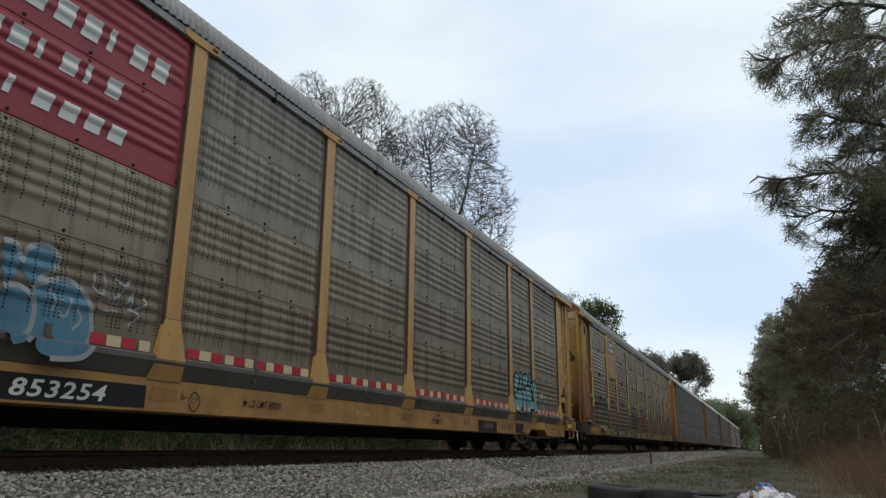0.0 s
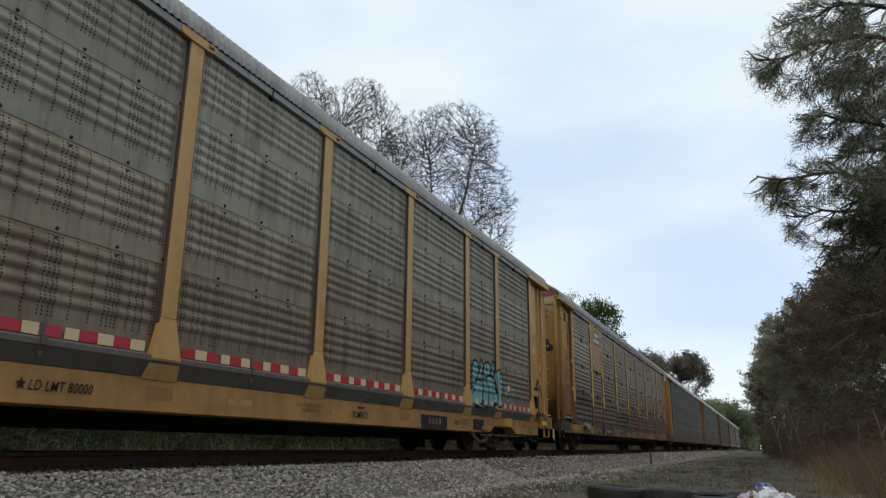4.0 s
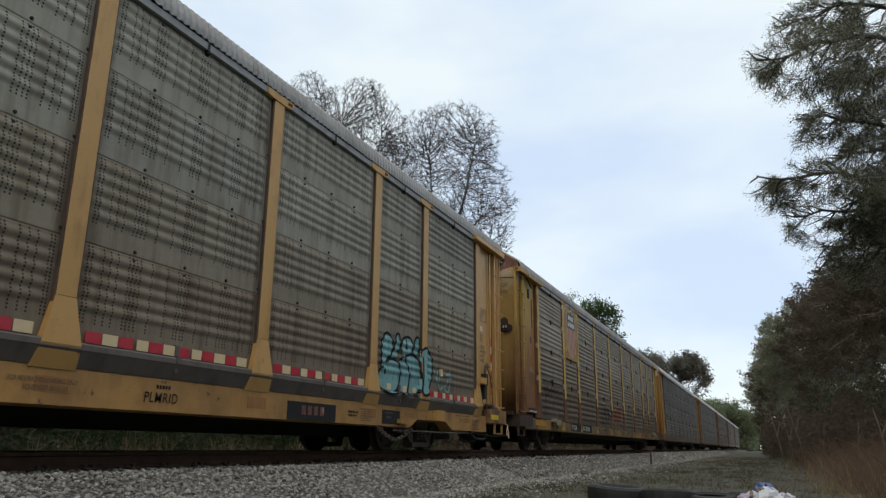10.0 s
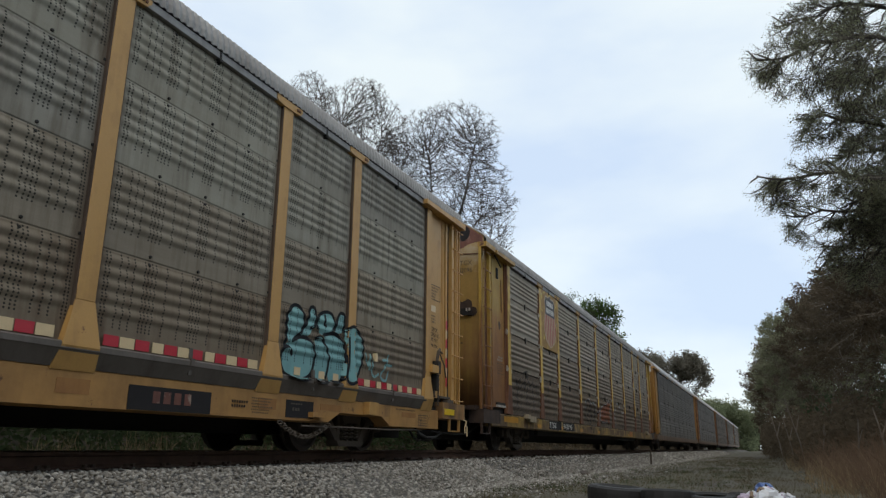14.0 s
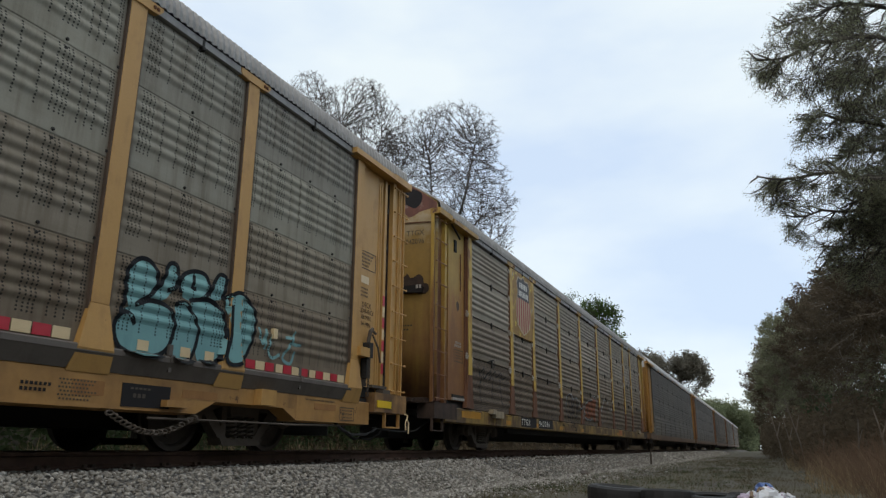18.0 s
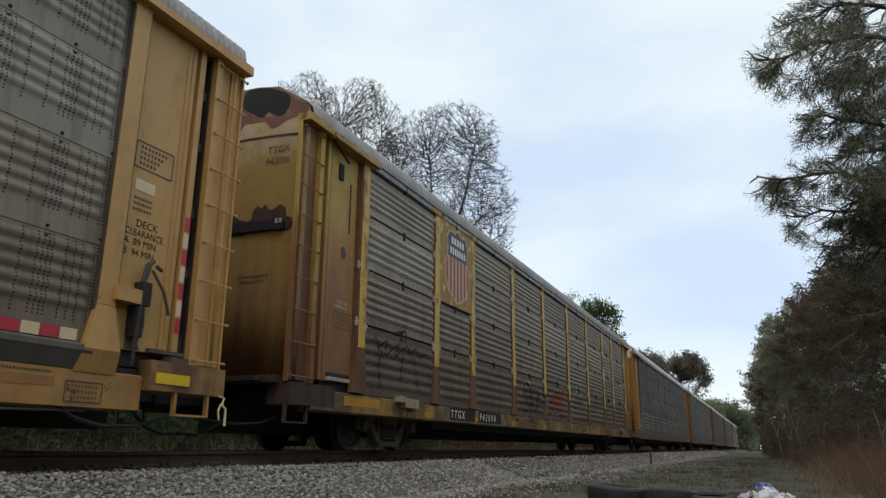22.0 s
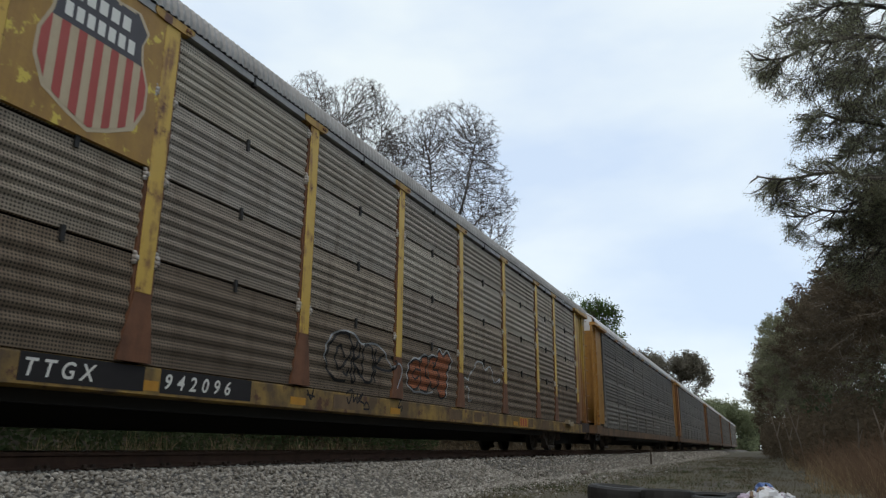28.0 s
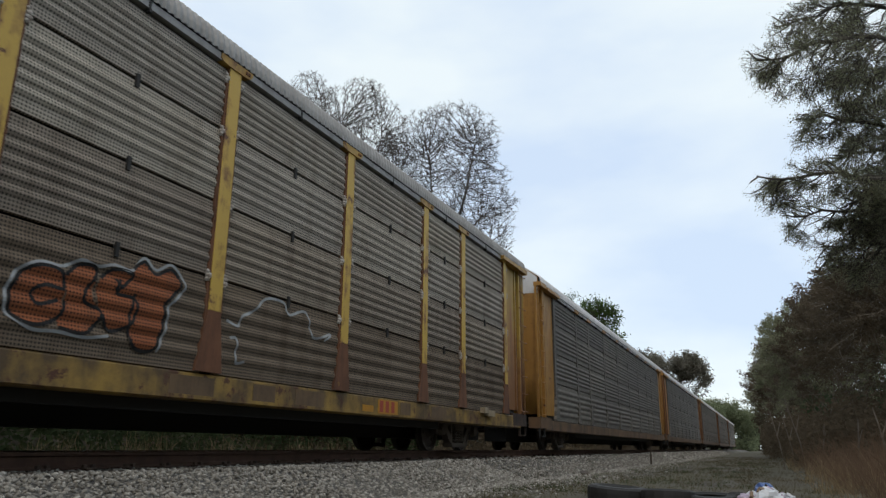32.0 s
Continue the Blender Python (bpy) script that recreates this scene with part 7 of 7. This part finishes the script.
thicket("undergrowth", "dark undergrowth deep in the wood", M_LEAF_DEEP, 30000, 9, 16, 4, 130, 7.0, (0.3, 0.6), 14)
# out of view, added to keep low skylight off the wagons' lower sides
thicket("undergrowth", "unseen wood added behind and beside the clearing", M_LEAF_DEEP, 30000, 6.0, 14, -45, 9, 9.0, (0.5, 0.9), 15)


def stones(name, label, count, x0, x1, y0, y1, size, seed):
    """Crushed stones strewn over the bed, one object."""
    r = np.random.RandomState(seed)
    bm = bmesh.new()
    bmesh.ops.create_icosphere(bm, subdivisions=1, radius=1.0)
    base = np.array([v.co[:] for v in bm.verts])
    tri = np.array([[v.index for v in f.verts] for f in bm.faces])
    bm.free()
    kinds = []
    for k in range(10):
        b = base.copy()
        for _ in range(9):
            n = r.normal(size=3)
            n /= np.linalg.norm(n)
            d = b @ n
            cut = r.uniform(0.38, 0.68)
            b -= np.where(d > cut, d - cut, 0)[:, None] * n
        kinds.append(b * np.array([1.0, r.uniform(0.65, 1.0), r.uniform(0.5, 0.8)]))
    V, F = [], []
    at = 0
    for _ in range(count):
        x, y = r.uniform(x0, x1), y0 + (y1 - y0) * r.uniform() ** 1.25
        d = abs(x - TRACK_X)
        if d > 3.0 and r.uniform() < (d - 3.0) / 1.9:
            continue
        a = r.uniform(0, 6.283, 3)
        ca, sa, cb, sb = math.cos(a[0]), math.sin(a[0]), math.cos(a[1] * 0.2), math.sin(a[1] * 0.2)
        R = np.array([[ca, -sa, 0], [sa, ca, 0], [0, 0, 1]]) @ np.array([[1, 0, 0], [0, cb, -sb], [0, sb, cb]])
        s = size * r.uniform(0.6, 1.45)
        p = np.array([x, y, ground_z(x, y) + s * r.uniform(-0.1, 0.5)])
        V.append(kinds[r.randint(10)] @ R.T * s + p)
        F.append(tri + at)
        at += len(base)
    V, F = np.concatenate(V), np.concatenate(F)
    me = bpy.data.meshes.new(name)
    me.vertices.add(len(V))
    me.vertices.foreach_set("co", V.astype(np.float32).ravel())
    me.loops.add(F.size)
    me.loops.foreach_set("vertex_index", F.astype(np.int32).ravel())
    me.polygons.add(len(F))
    me.polygons.foreach_set("loop_start", np.arange(0, F.size, 3, dtype=np.int32))
    me.update(calc_edges=True)
    me.validate()
    me.materials.append(M_STONE)
    return tagged(new(name, me), label, "gravel", kind="stuff")


def stone_material():
    m, nt, nd, ln, bs = nodes_of("crushed_granite")
    g = nt.nodes.new("ShaderNodeNewGeometry")
    co = coords(nt)
    n = noise_of(nt, co, 60, 4, 0.7)
    rp = nt.nodes.new("ShaderNodeValToRGB")
    e = rp.color_ramp.elements
    e[0].position, e[0].color = 0.0, (0.14, 0.125, 0.105, 1)
    e[1].position, e[1].color = 1.0, (0.53, 0.50, 0.445, 1)
    for pos, c in ((0.35, (0.225, 0.208, 0.18)), (0.6, (0.31, 0.29, 0.253)), (0.85, (0.385, 0.362, 0.32))):
        k = e.new(pos)
        k.color = (*c, 1)
    ln.new(g.outputs["Random Per Island"], rp.inputs[0])
    ln.new(mixrgb(nt, calc(nt, "MULTIPLY", n, 0.55), rp.outputs[0], (0.10, 0.095, 0.085)), bs.inputs["Base Color"])
    bs.inputs["Roughness"].default_value = 0.9
    bump_in(nt, bs, n, 0.3, 0.008)
    return m


M_STONE = stone_material()
stones("ballast_stones", "grey crushed-stone ballast heaped beside the rail", 24000, -6.9, -4.0, 3.0, 15, 0.031, 1)
stones("ballast_stones", "grey crushed-stone ballast further along the rail", 9000, -6.7, -3.6, 13, 46, 0.040, 2)
stones("ballast_stones", "grey crushed-stone ballast far down the line", 6000, -6.6, -4.2, 42, 110, 0.07, 4)
stones("ballast_stones", "thin scatter of grey gravel over the verge", 9000, -5.2, -2.3, 13, 48, 0.032, 5)
stones("ballast_stones", "loose grey gravel at the foot of the bed", 7000, -4.6, -1.4, 5, 16, 0.026, 3)


# ---------------------------------------------------------------- rubbish by the track
M_RUBBER = plain("old_rubber", (0.017, 0.016, 0.015), 0.7, 0, 0.35, 14, 0.3)
M_BAG_W = plain("white_plastic", (0.62, 0.63, 0.66), 0.35, 0, 0.12, 6, 0.3)
M_BAG_B = plain("blue_plastic", (0.07, 0.13, 0.32), 0.35, 0, 0.15, 6, 0.3)
M_BAG_P = plain("mauve_plastic", (0.42, 0.33, 0.42), 0.4, 0, 0.15, 6, 0.3)
M_CARD = plain("wet_cardboard", (0.24, 0.17, 0.11), 0.9, 0, 0.3, 10, 0.3)


def tyre(x, y, z, R, w, rx, ry, rz, label):
    bm = bmesh.new()
    n = 36
    prof = [(R * 0.62, -w * 0.36), (R * 0.72, -w * 0.5), (R * 0.90, -w * 0.48), (R * 0.985, -w * 0.36), (R, -w * 0.12), (R, w * 0.12), (R * 0.985, w * 0.36), (R * 0.90, w * 0.48), (R * 0.72, w * 0.5), (R * 0.62, w * 0.36), (R * 0.68, w * 0.1), (R * 0.68, -w * 0.1)]
    rings = []
    for k in range(n):
        a = 2 * math.pi * k / n
        j = 1.0 + (0.012 if k % 2 else 0.0)
        rings.append([bm.verts.new((r * (j if r > R * 0.95 else 1) * math.cos(a), r * (j if r > R * 0.95 else 1) * math.sin(a), h)) for r, h in prof])
    for k in range(n):
        a, b = rings[k], rings[(k + 1) % n]
        for i in range(len(prof)):
            bm.faces.new((a[i], b[i], b[(i + 1) % len(prof)], a[(i + 1) % len(prof)]))
    bmesh.ops.recalc_face_normals(bm, faces=bm.faces[:])
    o = part("tyre", bm, M_RUBBER, None)
    o.matrix_basis = pose(x, y, z, rx, ry, rz)
    return tagged(o, label, "tyre", "dumped tyres")


def crumpled(name, label, x, y, z, size, squash, material, seed):
    rng = random.Random(seed)
    bm = bmesh.new()
    bmesh.ops.create_icosphere(bm, subdivisions=3, radius=1.0)
    for v in bm.verts:
        k = 1 + 0.30 * noise.noise(v.co * 2.1 + Vector((seed, 0, 0))) + 0.16 * noise.noise(v.co * 5.3 + Vector((0, seed, 0)))
        v.co = v.co * k
        if v.co.z < -0.35:
            v.co.z = -0.35
    bmesh.ops.scale(bm, vec=(size[0], size[1], size[2]), verts=bm.verts[:])
    o = part(name, bm, material, None)
    o.matrix_basis = pose(x, y, z, 0, 0, rng.uniform(0, 360))
    return tagged(o, label, "rubbish", "dumped rubbish")


gz = ground_z
tyre(-1.55, 8.45, gz(-1.55, 8.45) + 0.075, 0.33, 0.18, 1, 4, 10, "old black tyre lying flat on the verge")
tyre(-1.02, 8.40, gz(-1.02, 8.40) + 0.055, 0.29, 0.17, -4, 4, 40, "worn black tyre sunk into the verge")
tyre(-0.58, 8.45, gz(-0.58, 8.45) + 0.025, 0.28, 0.16, 2, -3, 70, "half-buried black tyre on the verge")
HX, HY = -0.04, 8.35
HZ = gz(HX, HY)
crumpled("plastic_bag", "crumpled white plastic bag on the verge", HX, HY - 0.12, HZ + 0.06, (0.19, 0.15, 0.13), 1, M_BAG_W, 1)
crumpled("plastic_bag", "crumpled white plastic bag on the verge", HX + 0.16, HY, HZ + 0.035, (0.12, 0.11, 0.08), 1, M_BAG_W, 2)
crumpled("plastic_bag", "blue plastic bag on a rubbish heap", HX - 0.02, HY + 0.10, HZ + 0.12, (0.11, 0.10, 0.11), 1, M_BAG_B, 3)
crumpled("plastic_bag", "mauve plastic wrapping on a rubbish heap", HX - 0.20, HY, HZ + 0.045, (0.11, 0.10, 0.08), 1, M_BAG_P, 4)
crumpled("rubbish_sack", "black rubbish sack on the verge", HX + 0.34, HY, HZ + 0.025, (0.12, 0.10, 0.07), 1, M_RUBBER, 5)
crumpled("rubbish_sack", "black rubbish sack on the verge", HX - 0.30, HY + 0.05, HZ + 0.04, (0.11, 0.11, 0.09), 1, M_RUBBER, 6)
rng = random.Random(9)
for k in range(60):
    x, y = rng.gauss(HX - 0.02, 0.17), rng.gauss(HY, 0.12)
    bm = bmesh.new()
    a, b = rng.uniform(0.015, 0.05), rng.uniform(0.012, 0.035)
    box(bm, -a, a, -b, b, -0.008, 0.008 + rng.uniform(0, 0.02), bevel=0.004)
    for v in bm.verts:
        v.co.z += 0.25 * v.co.x * math.sin(9 * v.co.y + k)
    o = part("litter", bm, rng.choice([M_BAG_W, M_BAG_W, M_CARD, M_BAG_P, M_RUBBER, M_BAG_P]), None)
    o.matrix_basis = pose(x, y, gz(x, y) + 0.03 + max(0.0, 0.15 - 0.45 * abs(x - HX)) * rng.uniform(0.6, 1.1), rng.uniform(-50, 50), rng.uniform(-50, 50), rng.uniform(0, 360))
    tagged(o, "scrap of pale litter on a rubbish heap", "litter", "scraps of litter")
bd = bmesh.new()
box(bd, -0.10, 0.10, -1.1, 1.1, 0, 0.05, bevel=0.012)
o = part("board", bd, M_TIE, None)
o.matrix_basis = pose(-4.15, 18.4, gz(-4.15, 18.4) + 0.02, 0, 0, 14)
tagged(o, "weathered brown board lying on the gravel", "board")
sk = bmesh.new()
tube(sk, [(0, 0, -0.1), (0.01, 0, 0.3), (0.0, 0.01, 0.62)], [0.04, 0.035, 0.03], 7)
o = part("stake", sk, M_TIE, None)
o.location = (-4.3, 31.0, gz(-4.3, 31))
tagged(o, "short dark wooden stake beside the track", "stake")


# ---------------------------------------------------------------- what moves
def rolled(t):
    ts, ss = [a for a, b in ROLLED], [b for a, b in ROLLED]
    return float(np.interp(t, ts, ss))


def motions():
    for k, car in enumerate(CARS):
        walk(car, [(t, pose(TRACK_X, FIRST + PITCH * k - s, 0)) for t, s in ROLLED])
    for w, y in WHEELS:
        walk(w, [(i * 0.25, pose(0, y, 0.42) @ Matrix.Rotation(rolled(i * 0.25) / 0.42, 4, "X")) for i in range(129)])


motions()
